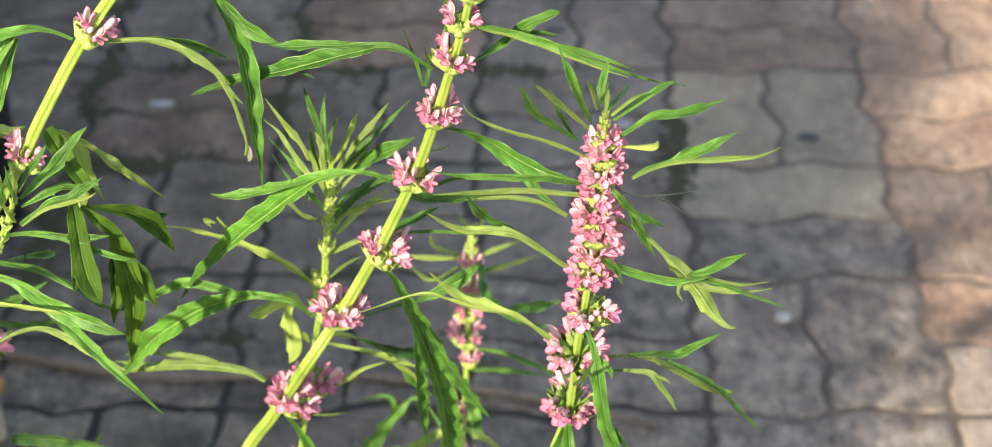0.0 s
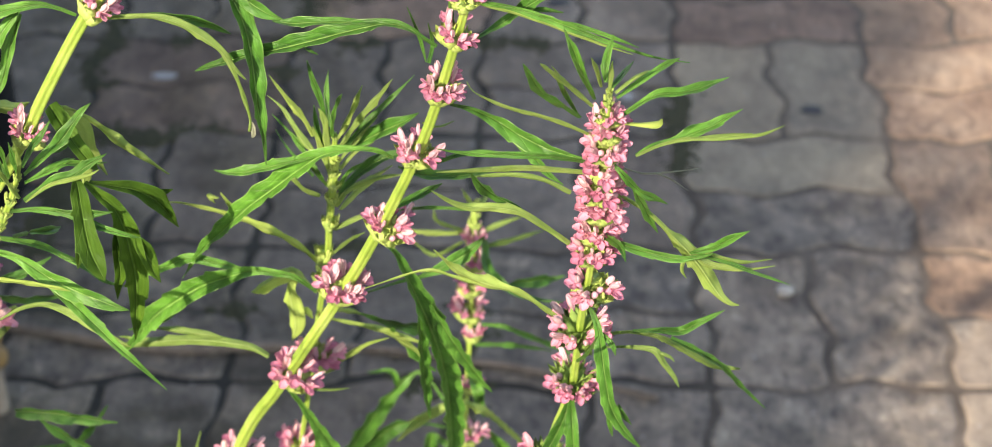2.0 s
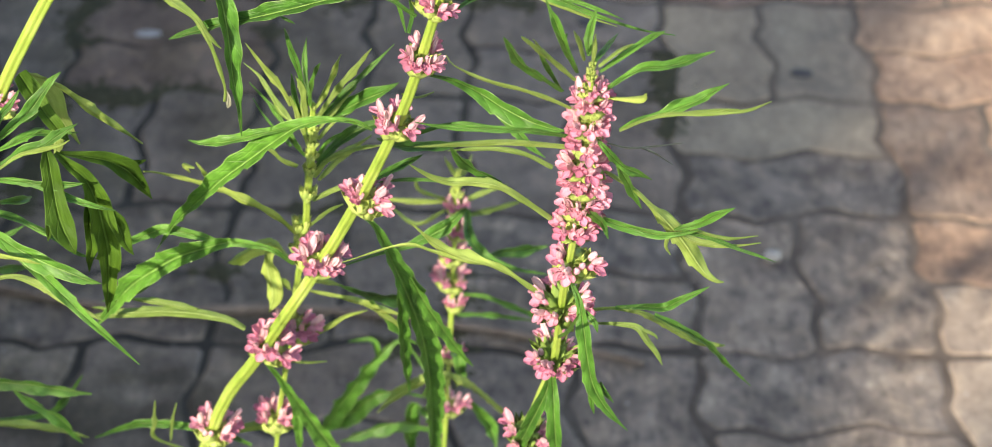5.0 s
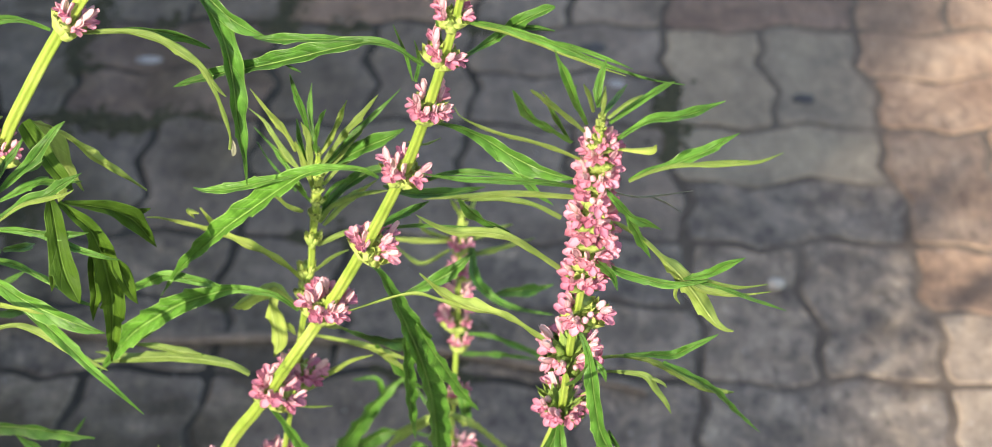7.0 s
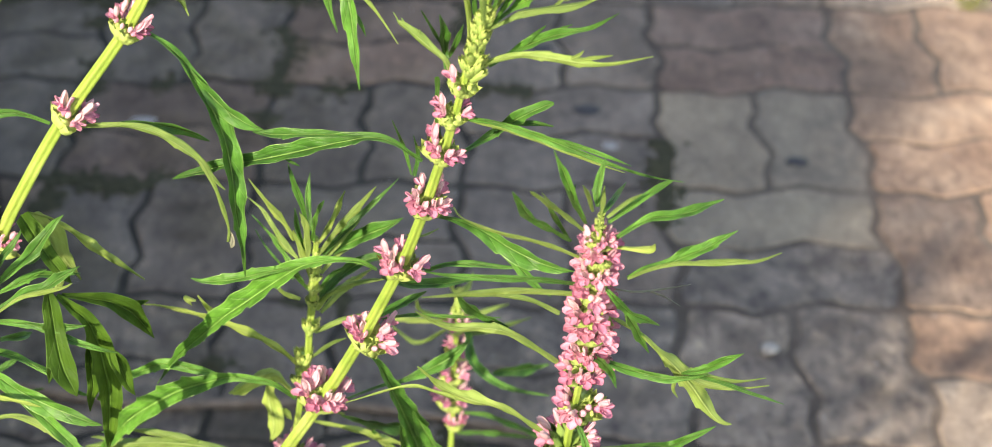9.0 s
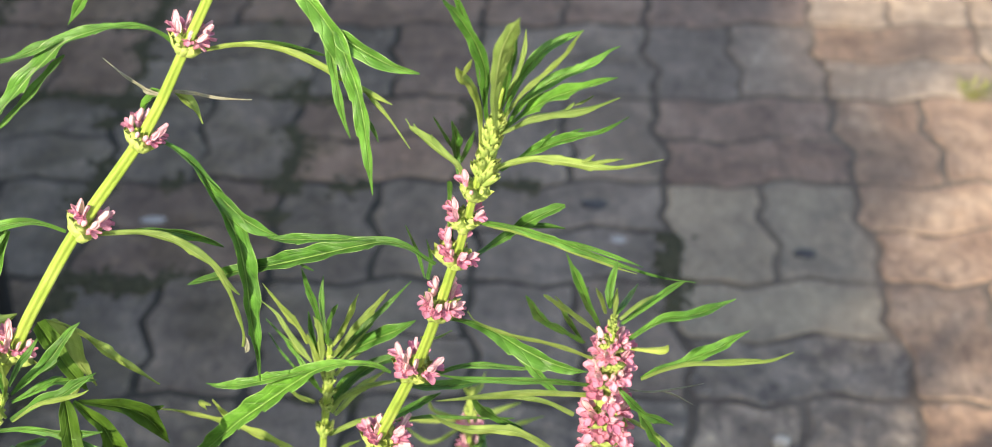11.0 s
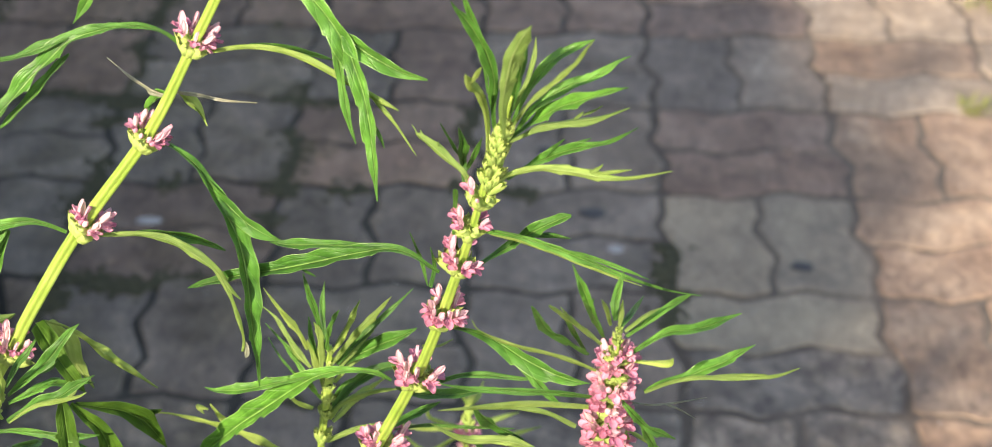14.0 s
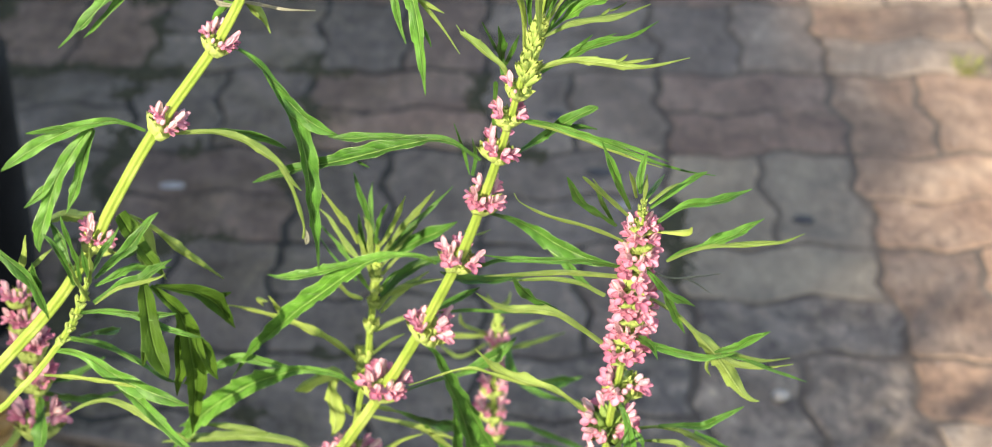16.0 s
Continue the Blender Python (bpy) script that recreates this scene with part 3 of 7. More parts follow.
leaf(plant_a, 'upper', [(-0.2563, -1.4977, 0.6752, 1.6), (-0.2637, -1.4991, 0.6825, 2.1), (-0.2714, -1.4990, 0.6849, 2.9), (-0.2819, -1.4987, 0.6858, 3.7), (-0.2931, -1.4958, 0.6805, 6.9), (-0.3049, -1.4912, 0.6728, 8.6), (-0.3173, -1.4858, 0.6614, 9.3), (-0.3287, -1.4803, 0.6491, 8.3), (-0.3381, -1.4736, 0.6340, 4.5), (-0.3491, -1.4675, 0.6173, 0.3)], [(-0.2872, -1.4976, 0.6863, 2.6), (-0.2975, -1.4972, 0.6887, 3.7), (-0.3082, -1.4955, 0.6897, 4.2), (-0.3169, -1.4930, 0.6847, 3.7), (-0.3257, -1.4905, 0.6791, 2.7), (-0.3314, -1.4895, 0.6771, 0.3)], [(-0.3273, -1.4807, 0.6494, 3.3), (-0.3355, -1.4768, 0.6414, 2.8), (-0.3425, -1.4749, 0.6376, 0.3)], [(-0.3115, -1.4880, 0.6629, 1.6), (-0.3240, -1.4813, 0.6481, 1.4), (-0.3294, -1.4788, 0.6440, 0.3)])
leaf(plant_a, 'turned', [(-0.2282, -1.5077, 0.7073, 1.5), (-0.2230, -1.5053, 0.7002, 2.3), (-0.2179, -1.4983, 0.6824, 4.7), (-0.2128, -1.4891, 0.6599, 8.0), (-0.2078, -1.4784, 0.6339, 8.8), (-0.2045, -1.4672, 0.6065, 8.5), (-0.2034, -1.4550, 0.5754, 8.2), (-0.2034, -1.4436, 0.5475, 6.0), (-0.2039, -1.4318, 0.5184, 3.7), (-0.2046, -1.4270, 0.5024, 0.3)], 'upper', [(-0.2094, -1.4904, 0.6642, 3.7), (-0.2021, -1.4819, 0.6416, 6.6), (-0.1930, -1.4712, 0.6167, 5.0), (-0.1876, -1.4668, 0.6047, 2.5), (-0.1840, -1.4648, 0.5978, 0.3)], 'turned', [(-0.2146, -1.4877, 0.6556, 3.2), (-0.2141, -1.4757, 0.6267, 4.4), (-0.2140, -1.4659, 0.6019, 4.0), (-0.2126, -1.4575, 0.5755, 0.3)], [(-0.2016, -1.4566, 0.5804, 2.9), (-0.1991, -1.4504, 0.5645, 1.8), (-0.1973, -1.4460, 0.5542, 0.3)])
leaf(plant_a, 'under', [(-0.2805, -1.4829, 0.6303, 2.2), (-0.2884, -1.4826, 0.6350, 3.3), (-0.3012, -1.4791, 0.6350, 4.2), (-0.3161, -1.4735, 0.6318, 4.5), (-0.3317, -1.4662, 0.6253, 4.3), (-0.3444, -1.4604, 0.6198, 3.2), (-0.3541, -1.4583, 0.6168, 0.6)], [(-0.3010, -1.4792, 0.6375, 2.8), (-0.3155, -1.4746, 0.6367, 3.3), (-0.3259, -1.4706, 0.6354, 2.2), (-0.3334, -1.4681, 0.6342, 0.3)], [(-0.3427, -1.4611, 0.6214, 2.3), (-0.3472, -1.4592, 0.6221, 1.7), (-0.3513, -1.4586, 0.6222, 0.3)])
leaf(plant_a, 'upper', [(-0.2760, -1.4744, 0.6081, 1.4), (-0.2704, -1.4694, 0.5956, 2.5), (-0.2640, -1.4606, 0.5745, 5.6), (-0.2573, -1.4511, 0.5522, 7.7), (-0.2504, -1.4409, 0.5287, 8.9), (-0.2384, -1.4219, 0.4849, 0.9)], [(-0.2640, -1.4606, 0.5745, 2.9), (-0.2645, -1.4518, 0.5528, 4.5), (-0.2663, -1.4379, 0.5187, 0.6)])
leaf(plant_a, 'upper', [(-0.2385, -1.4886, 0.6675, 0.8), (-0.2244, -1.4684, 0.6599, 1.3), (-0.2139, -1.4655, 0.6613, 2.1), (-0.2007, -1.4623, 0.6666, 5.8), (-0.1927, -1.4606, 0.6719, 4.8), (-0.1869, -1.4597, 0.6784, 0.5)])
leaf(plant_a, 'upper', [(-0.1982, -1.5268, 0.7818, 1.2), (-0.1903, -1.5200, 0.7757, 2.2), (-0.1808, -1.5156, 0.7683, 4.9), (-0.1710, -1.5165, 0.7618, 6.8), (-0.1612, -1.5197, 0.7582, 5.8), (-0.1528, -1.5249, 0.7583, 2.9), (-0.1468, -1.5269, 0.7584, 0.3)], [(-0.1771, -1.5153, 0.7639, 2.4), (-0.1673, -1.5171, 0.7538, 3.4), (-0.1604, -1.5187, 0.7462, 2.5), (-0.1549, -1.5198, 0.7420, 0.3)])
leaf(plant_a, 'upper', [(-0.2141, -1.5193, 0.7492, 0.9), (-0.2048, -1.5144, 0.7482, 1.2), (-0.1953, -1.5135, 0.7514, 1.9), (-0.1845, -1.5142, 0.7525, 2.5), (-0.1714, -1.5143, 0.7513, 1.4), (-0.1643, -1.5150, 0.7526, 0.5)])
leaf(plant_a, 'upper', [(-0.2188, -1.5193, 0.7492, 0.9), (-0.2103, -1.5051, 0.7368, 3.6), (-0.1961, -1.4953, 0.7306, 3.6), (-0.1815, -1.4855, 0.7276, 0.5)])
leaf(plant_a, 'upper', [(-0.2226, -1.5090, 0.7233, 1.2), (-0.2157, -1.5021, 0.7233, 3.2), (-0.2085, -1.4975, 0.7248, 2.6), (-0.2030, -1.4980, 0.7287, 0.5)], [(-0.2204, -1.5062, 0.7209, 1.2), (-0.2088, -1.4943, 0.7149, 1.5), (-0.1915, -1.4909, 0.7120, 1.3), (-0.1740, -1.4872, 0.7091, 0.5)])
leaf(plant_a, 'upper', [(-0.2018, -1.5454, 0.8161, 1.1), (-0.2058, -1.5460, 0.8192, 1.6), (-0.2118, -1.5461, 0.8236, 2.0), (-0.2197, -1.5448, 0.8246, 3.2), (-0.2291, -1.5428, 0.8217, 4.6), (-0.2386, -1.5397, 0.8175, 5.5), (-0.2508, -1.5352, 0.8116, 6.1), (-0.2634, -1.5297, 0.8054, 4.7), (-0.2736, -1.5253, 0.8008, 4.3), (-0.2841, -1.5204, 0.7949, 3.1), (-0.2918, -1.5180, 0.7913, 1.5), (-0.2949, -1.5174, 0.7899, 0.3)], [(-0.2220, -1.5443, 0.8253, 1.8), (-0.2313, -1.5424, 0.8240, 2.3), (-0.2454, -1.5386, 0.8219, 3.2), (-0.2550, -1.5353, 0.8197, 3.2), (-0.2620, -1.5341, 0.8200, 0.3)], [(-0.2510, -1.5345, 0.8094, 1.2), (-0.2475, -1.5357, 0.8082, 0.9), (-0.2458, -1.5364, 0.8076, 0.3)])
leaf(plant_a, 'upper', [(-0.1882, -1.5525, 0.8376, 1.3), (-0.1766, -1.5538, 0.8366, 1.8), (-0.1655, -1.5550, 0.8338, 2.5), (-0.1544, -1.5564, 0.8301, 2.7), (-0.1432, -1.5579, 0.8260, 1.8), (-0.1320, -1.5596, 0.8225, 1.1), (-0.1221, -1.5615, 0.8205, 0.7), (-0.1120, -1.5620, 0.8192, 0.3)], [(-0.1588, -1.5558, 0.8323, 1.3), (-0.1477, -1.5574, 0.8299, 1.8), (-0.1366, -1.5592, 0.8265, 1.1), (-0.1299, -1.5598, 0.8238, 0.3)], 'under', [(-0.1855, -1.5527, 0.8365, 0.9), (-0.1744, -1.5541, 0.8345, 1.3), (-0.1644, -1.5551, 0.8316, 1.6), (-0.1543, -1.5564, 0.8279, 1.3), (-0.1431, -1.5577, 0.8239, 0.9), (-0.1320, -1.5596, 0.8210, 0.3)])
leaf(plant_a, 'upper', [(-0.1887, -1.5406, 0.8162, 1.1), (-0.1780, -1.5311, 0.8182, 3.0), (-0.1691, -1.5345, 0.8269, 4.2), (-0.1603, -1.5372, 0.8335, 3.7), (-0.1564, -1.5381, 0.8357, 1.1)], [(-0.1713, -1.5336, 0.8245, 1.4), (-0.1634, -1.5342, 0.8256, 1.8), (-0.1562, -1.5340, 0.8242, 0.5)])
leaf(plant_a, 'upper', [(-0.2051, -1.5366, 0.8045, 1.4), (-0.2039, -1.5307, 0.8095, 1.6), (-0.2050, -1.5388, 0.8221, 0.3)], [(-0.2063, -1.5344, 0.8036, 1.1), (-0.2086, -1.5336, 0.8138, 1.4), (-0.2119, -1.5469, 0.8327, 0.3)])
leaf(plant_a, 'upper', [(-0.1832, -1.5624, 0.8816, 1.2), (-0.1837, -1.5648, 0.8920, 2.4), (-0.1834, -1.5675, 0.9013, 3.4), (-0.1858, -1.5703, 0.9115, 4.3), (-0.1894, -1.5727, 0.9196, 3.7), (-0.1930, -1.5745, 0.9259, 2.5), (-0.1954, -1.5753, 0.9288, 1.4), (-0.1971, -1.5758, 0.9316, 0.3)])
leaf(plant_a, 'upper', [(-0.1856, -1.5607, 0.8933, 0.8), (-0.1877, -1.5586, 0.9093, 1.6), (-0.1908, -1.5594, 0.9185, 2.4), (-0.1928, -1.5609, 0.9247, 1.8), (-0.1942, -1.5619, 0.9300, 0.3)])
leaf(plant_a, 'under', [(-0.1853, -1.5554, 0.8696, 1.4), (-0.1857, -1.5639, 0.8857, 2.0), (-0.1878, -1.5747, 0.8991, 2.9), (-0.1902, -1.5809, 0.9055, 3.6), (-0.1916, -1.5849, 0.9100, 1.7), (-0.1922, -1.5860, 0.9119, 0.4)], [(-0.1907, -1.5826, 0.9074, 1.6), (-0.1886, -1.5878, 0.9133, 1.5), (-0.1872, -1.5907, 0.9169, 0.3)], [(-0.1865, -1.5704, 0.8947, 1.0), (-0.1862, -1.5741, 0.8993, 0.3)])
leaf(plant_a, 'under', [(-0.1800, -1.5784, 0.8865, 1.2), (-0.1806, -1.5821, 0.8985, 2.8), (-0.1796, -1.5889, 0.9107, 4.7), (-0.1782, -1.5954, 0.9215, 5.8), (-0.1756, -1.6017, 0.9308, 4.5), (-0.1735, -1.6045, 0.9352, 1.9), (-0.1724, -1.6053, 0.9375, 0.3)], [(-0.1792, -1.5880, 0.9092, 1.6), (-0.1777, -1.5933, 0.9172, 1.2), (-0.1768, -1.5956, 0.9212, 0.3)])
leaf(plant_a, 'upper', [(-0.1785, -1.5686, 0.8883, 1.0), (-0.1762, -1.5735, 0.9022, 2.8), (-0.1744, -1.5812, 0.9148, 3.2), (-0.1736, -1.5861, 0.9236, 1.6), (-0.1731, -1.5879, 0.9276, 0.3)])
leaf(plant_a, 'under', [(-0.1791, -1.5697, 0.8891, 1.0), (-0.1748, -1.5681, 0.8973, 1.8), (-0.1723, -1.5652, 0.9038, 1.8), (-0.1710, -1.5629, 0.9084, 1.4), (-0.1705, -1.5604, 0.9134, 0.3)])
leaf(plant_a, 'upper', [(-0.1774, -1.5699, 0.8878, 1.0), (-0.1735, -1.5707, 0.8975, 1.8), (-0.1693, -1.5712, 0.9052, 3.2), (-0.1644, -1.5706, 0.9106, 3.6), (-0.1594, -1.5693, 0.9134, 2.8), (-0.1555, -1.5683, 0.9150, 1.6), (-0.1521, -1.5676, 0.9163, 0.3)])
leaf(plant_a, 'under', [(-0.1770, -1.5700, 0.8868, 0.8), (-0.1721, -1.5754, 0.8976, 1.6), (-0.1654, -1.5830, 0.9082, 1.8), (-0.1589, -1.5909, 0.9187, 1.6), (-0.1555, -1.5968, 0.9268, 0.8), (-0.1535, -1.5983, 0.9301, 0.3)])
leaf(plant_a, 'upper', [(-0.1765, -1.5681, 0.8831, 0.8), (-0.1710, -1.5693, 0.8916, 2.4), (-0.1650, -1.5690, 0.8968, 3.3), (-0.1590, -1.5682, 0.9004, 3.7), (-0.1540, -1.5674, 0.9019, 3.0), (-0.1480, -1.5656, 0.9045, 2.4), (-0.1440, -1.5645, 0.9074, 1.4), (-0.1402, -1.5637, 0.9090, 0.3)], [(-0.1610, -1.5685, 0.9005, 1.4), (-0.1581, -1.5680, 0.9025, 1.0), (-0.1561, -1.5676, 0.9038, 0.3)])
leaf(plant_a, 'upper', [(-0.1779, -1.5648, 0.8794, 1.0), (-0.1712, -1.5657, 0.8851, 2.1), (-0.1668, -1.5681, 0.8895, 4.1), (-0.1619, -1.5713, 0.8942, 4.5), (-0.1566, -1.5752, 0.8981, 4.0), (-0.1503, -1.5803, 0.9032, 2.4), (-0.1456, -1.5840, 0.9067, 1.4), (-0.1418, -1.5857, 0.9085, 0.3)], [(-0.1673, -1.5682, 0.8902, 1.6), (-0.1653, -1.5695, 0.8927, 1.0), (-0.1641, -1.5702, 0.8940, 0.3)], [(-0.1580, -1.5743, 0.8980, 1.4), (-0.1548, -1.5769, 0.9009, 0.8), (-0.1532, -1.5780, 0.9020, 0.3)])
leaf(plant_a, 'under', [(-0.1789, -1.5666, 0.8785, 1.0), (-0.1738, -1.5669, 0.8818, 1.9), (-0.1688, -1.5672, 0.8848, 2.3), (-0.1627, -1.5672, 0.8863, 2.5), (-0.1565, -1.5671, 0.8873, 2.9), (-0.1514, -1.5664, 0.8876, 2.1), (-0.1463, -1.5660, 0.8891, 1.4), (-0.1399, -1.5659, 0.8917, 0.3)], [(-0.1576, -1.5671, 0.8880, 1.6), (-0.1556, -1.5672, 0.8897, 1.2), (-0.1546, -1.5672, 0.8907, 0.3)], [(-0.1546, -1.5671, 0.8895, 1.2), (-0.1506, -1.5669, 0.8915, 0.8), (-0.1486, -1.5669, 0.8930, 0.3)])
leaf(plant_a, 'upper', [(-0.1788, -1.5536, 0.8579, 1.1), (-0.1724, -1.5502, 0.8606, 1.7), (-0.1672, -1.5513, 0.8642, 3.0), (-0.1620, -1.5535, 0.8679, 3.8), (-0.1569, -1.5568, 0.8715, 3.4), (-0.1508, -1.5600, 0.8747, 2.1), (-0.1448, -1.5639, 0.8785, 1.5), (-0.1370, -1.5697, 0.8866, 0.3)], [(-0.1666, -1.5518, 0.8657, 2.5), (-0.1642, -1.5534, 0.8695, 1.7), (-0.1602, -1.5570, 0.8753, 0.3)], [(-0.1579, -1.5562, 0.8711, 1.9), (-0.1549, -1.5585, 0.8750, 1.3), (-0.1515, -1.5602, 0.8776, 0.3)])
leaf(plant_a, 'under', [(-0.1833, -1.5605, 0.8600, 1.3), (-0.1767, -1.5634, 0.8655, 1.9), (-0.1684, -1.5667, 0.8692, 2.3), (-0.1602, -1.5701, 0.8705, 2.9), (-0.1520, -1.5744, 0.8714, 3.3), (-0.1450, -1.5776, 0.8721, 1.8), (-0.1381, -1.5813, 0.8745, 1.2), (-0.1268, -1.5889, 0.8813, 0.3)], [(-0.1521, -1.5745, 0.8726, 1.6), (-0.1494, -1.5763, 0.8751, 1.0), (-0.1482, -1.5772, 0.8769, 0.3)], [(-0.1501, -1.5756, 0.8728, 1.0), (-0.1441, -1.5783, 0.8751, 1.2), (-0.1391, -1.5813, 0.8775, 0.3)])
leaf(plant_a, 'under', [(-0.1910, -1.5581, 0.8577, 1.3), (-0.1935, -1.5581, 0.8625, 1.9), (-0.1978, -1.5569, 0.8658, 2.7), (-0.2021, -1.5556, 0.8694, 2.9), (-0.2053, -1.5542, 0.8714, 2.5), (-0.2081, -1.5531, 0.8731, 2.1), (-0.2094, -1.5523, 0.8741, 0.4)], [(-0.2021, -1.5555, 0.8702, 1.3), (-0.2017, -1.5552, 0.8724, 0.3)], [(-0.2059, -1.5540, 0.8717, 1.3), (-0.2079, -1.5526, 0.8752, 0.3)], [(-0.2085, -1.5529, 0.8735, 0.6), (-0.2107, -1.5509, 0.8762, 0.3)])
leaf(plant_a, 'turned', [(-0.1932, -1.5474, 0.8530, 1.3), (-0.1940, -1.5436, 0.8583, 2.4), (-0.1943, -1.5491, 0.8685, 3.0), (-0.1950, -1.5543, 0.8771, 0.3)], [(-0.1950, -1.5451, 0.8615, 0.9), (-0.1980, -1.5513, 0.8707, 1.1), (-0.2010, -1.5577, 0.8804, 0.3)], [(-0.1933, -1.5434, 0.8545, 1.3), (-0.1900, -1.5480, 0.8644, 1.9), (-0.1874, -1.5531, 0.8731, 0.3)])
leaf(plant_a, 'upper', [(-0.1956, -1.5426, 0.8193, 1.1), (-0.1964, -1.5432, 0.8326, 1.8), (-0.1956, -1.5594, 0.8567, 1.7)])
leaf(plant_a, 'under', [(-0.2084, -1.5278, 0.7740, 0.7), (-0.2037, -1.5074, 0.7607, 1.0), (-0.1984, -1.4929, 0.7545, 0.4)])
plant_b = plant([(-0.1812, -1.4847, 0, 0.0016), (-0.1799, -1.4881, 0.1944, 0.0016), (-0.1732, -1.4914, 0.3831, 0.0016), (-0.1612, -1.4947, 0.5718, 0.0014), (-0.1576, -1.5093, 0.6083, 0.0015), (-0.1501, -1.5244, 0.6461, 0.0015), (-0.1483, -1.5356, 0.674, 0.0014), (-0.1471, -1.5458, 0.6995, 0.0014), (-0.1445, -1.5586, 0.7314, 0.0012), (-0.1423, -1.5718, 0.7646, 0.0009), (-0.1414, -1.5854, 0.7985, 0.0007), (-0.141, -1.5943, 0.8207, 0.0004)])
whorl(plant_b, (-0.1606, -1.5015, 0.5888), 0.0097, 8, True)
whorl(plant_b, (-0.1501, -1.5252, 0.648), 0.0101, 10, True)
whorl(plant_b, (-0.1472, -1.5404, 0.6861), 0.0104, 10, True)
whorl(plant_b, (-0.1442, -1.5512, 0.713), 0.011, 10)
whorl(plant_b, (-0.1438, -1.5608, 0.7371), 0.0094, 10)
whorl(plant_b, (-0.1426, -1.5656, 0.7491), 0.0099, 10)
whorl(plant_b, (-0.1422, -1.5707, 0.7617), 0.0102, 11)
whorl(plant_b, (-0.142, -1.5753, 0.7734), 0.0098, 11)
whorl(plant_b, (-0.1419, -1.5799, 0.7846), 0.0093, 11)
whorl(plant_b, (-0.1417, -1.5838, 0.7946), 0.0087, 11)
whorl(plant_b, (-0.1412, -1.5876, 0.804), 0.0076, 10)
whorl(plant_b, (-0.1409, -1.5908, 0.812), 0.0058, 8)
bud_whorl(plant_b, (-0.1415, -1.5945, 0.8213), 0.0035)
bud_whorl(plant_b, (-0.1413, -1.5965, 0.8262), 0.0025)
leaf(plant_b, 'upper', [(-0.1425, -1.5954, 0.8296, 1.3), (-0.1426, -1.5934, 0.8345, 2.6), (-0.1415, -1.5897, 0.8385, 2.6), (-0.1401, -1.5869, 0.8431, 0.3)])
leaf(plant_b, 'under', [(-0.1442, -1.5977, 0.8292, 1.0), (-0.1462, -1.6065, 0.8403, 1.6), (-0.1482, -1.6150, 0.8494, 0.4)])
leaf(plant_b, 'upper', [(-0.1406, -1.5976, 0.8289, 1.0), (-0.1373, -1.5912, 0.8296, 2.1), (-0.1326, -1.5767, 0.8275, 0.4)])
leaf(plant_b, 'under', [(-0.1415, -1.5967, 0.8268, 0.8), (-0.1412, -1.5988, 0.8338, 1.6), (-0.1408, -1.6004, 0.8404, 0.4)])
leaf(plant_b, 'upper', [(-0.1466, -1.5960, 0.8251, 1.1), (-0.1496, -1.5974, 0.8319, 2.1), (-0.1518, -1.5982, 0.8383, 3.0), (-0.1540, -1.5985, 0.8443, 2.9), (-0.1556, -1.5986, 0.8479, 1.3), (-0.1573, -1.5986, 0.8526, 0.3)], [(-0.1507, -1.5979, 0.8357, 1.3), (-0.1500, -1.5982, 0.8395, 0.3)])
leaf(plant_b, 'upper', [(-0.1461, -1.5952, 0.8231, 1.0), (-0.1500, -1.6055, 0.8363, 1.6), (-0.1541, -1.6198, 0.8519, 0.4)])
leaf(plant_b, 'upper', [(-0.1387, -1.5954, 0.8236, 1.1), (-0.1312, -1.5911, 0.8273, 2.1), (-0.1246, -1.5854, 0.8291, 2.4), (-0.1201, -1.5811, 0.8297, 1.7), (-0.1170, -1.5792, 0.8302, 0.3)])
leaf(plant_b, 'under', [(-0.1394, -1.5965, 0.8262, 1.0), (-0.1334, -1.5941, 0.8305, 1.6), (-0.1281, -1.5902, 0.8314, 0.4)])
leaf(plant_b, 'upper', [(-0.1362, -1.5920, 0.8150, 1.1), (-0.1309, -1.5911, 0.8187, 1.9), (-0.1245, -1.5889, 0.8212, 2.8), (-0.1166, -1.5847, 0.8197, 3.3), (-0.1098, -1.5800, 0.8188, 3.1), (-0.1041, -1.5760, 0.8191, 1.8), (-0.0993, -1.5744, 0.8203, 0.3)])
leaf(plant_b, 'upper', [(-0.1309, -1.5836, 0.7941, 1.1), (-0.1243, -1.5828, 0.7975, 1.8), (-0.1165, -1.5799, 0.7980, 2.7), (-0.1109, -1.5780, 0.7995, 4.5), (-0.1042, -1.5756, 0.8012, 3.6), (-0.0986, -1.5732, 0.8037, 2.0), (-0.0934, -1.5719, 0.8063, 0.3)])
leaf(plant_b, 'under', [(-0.1309, -1.5852, 0.7948, 0.9), (-0.1236, -1.5880, 0.8006, 1.3), (-0.1152, -1.5909, 0.8050, 1.5), (-0.1048, -1.5945, 0.8077, 1.7), (-0.0965, -1.5968, 0.8097, 1.5), (-0.0894, -1.5999, 0.8126, 1.1), (-0.0825, -1.6021, 0.8173, 0.3)], [(-0.1090, -1.5931, 0.8074, 1.1), (-0.1007, -1.5958, 0.8098, 1.1), (-0.0925, -1.5986, 0.8120, 0.3)])
leaf(plant_b, 'under', [(-0.1367, -1.5903, 0.8108, 0.8), (-0.1296, -1.5936, 0.8126, 1.9), (-0.1247, -1.5972, 0.8150, 2.1), (-0.1234, -1.5991, 0.8175, 0.6)])
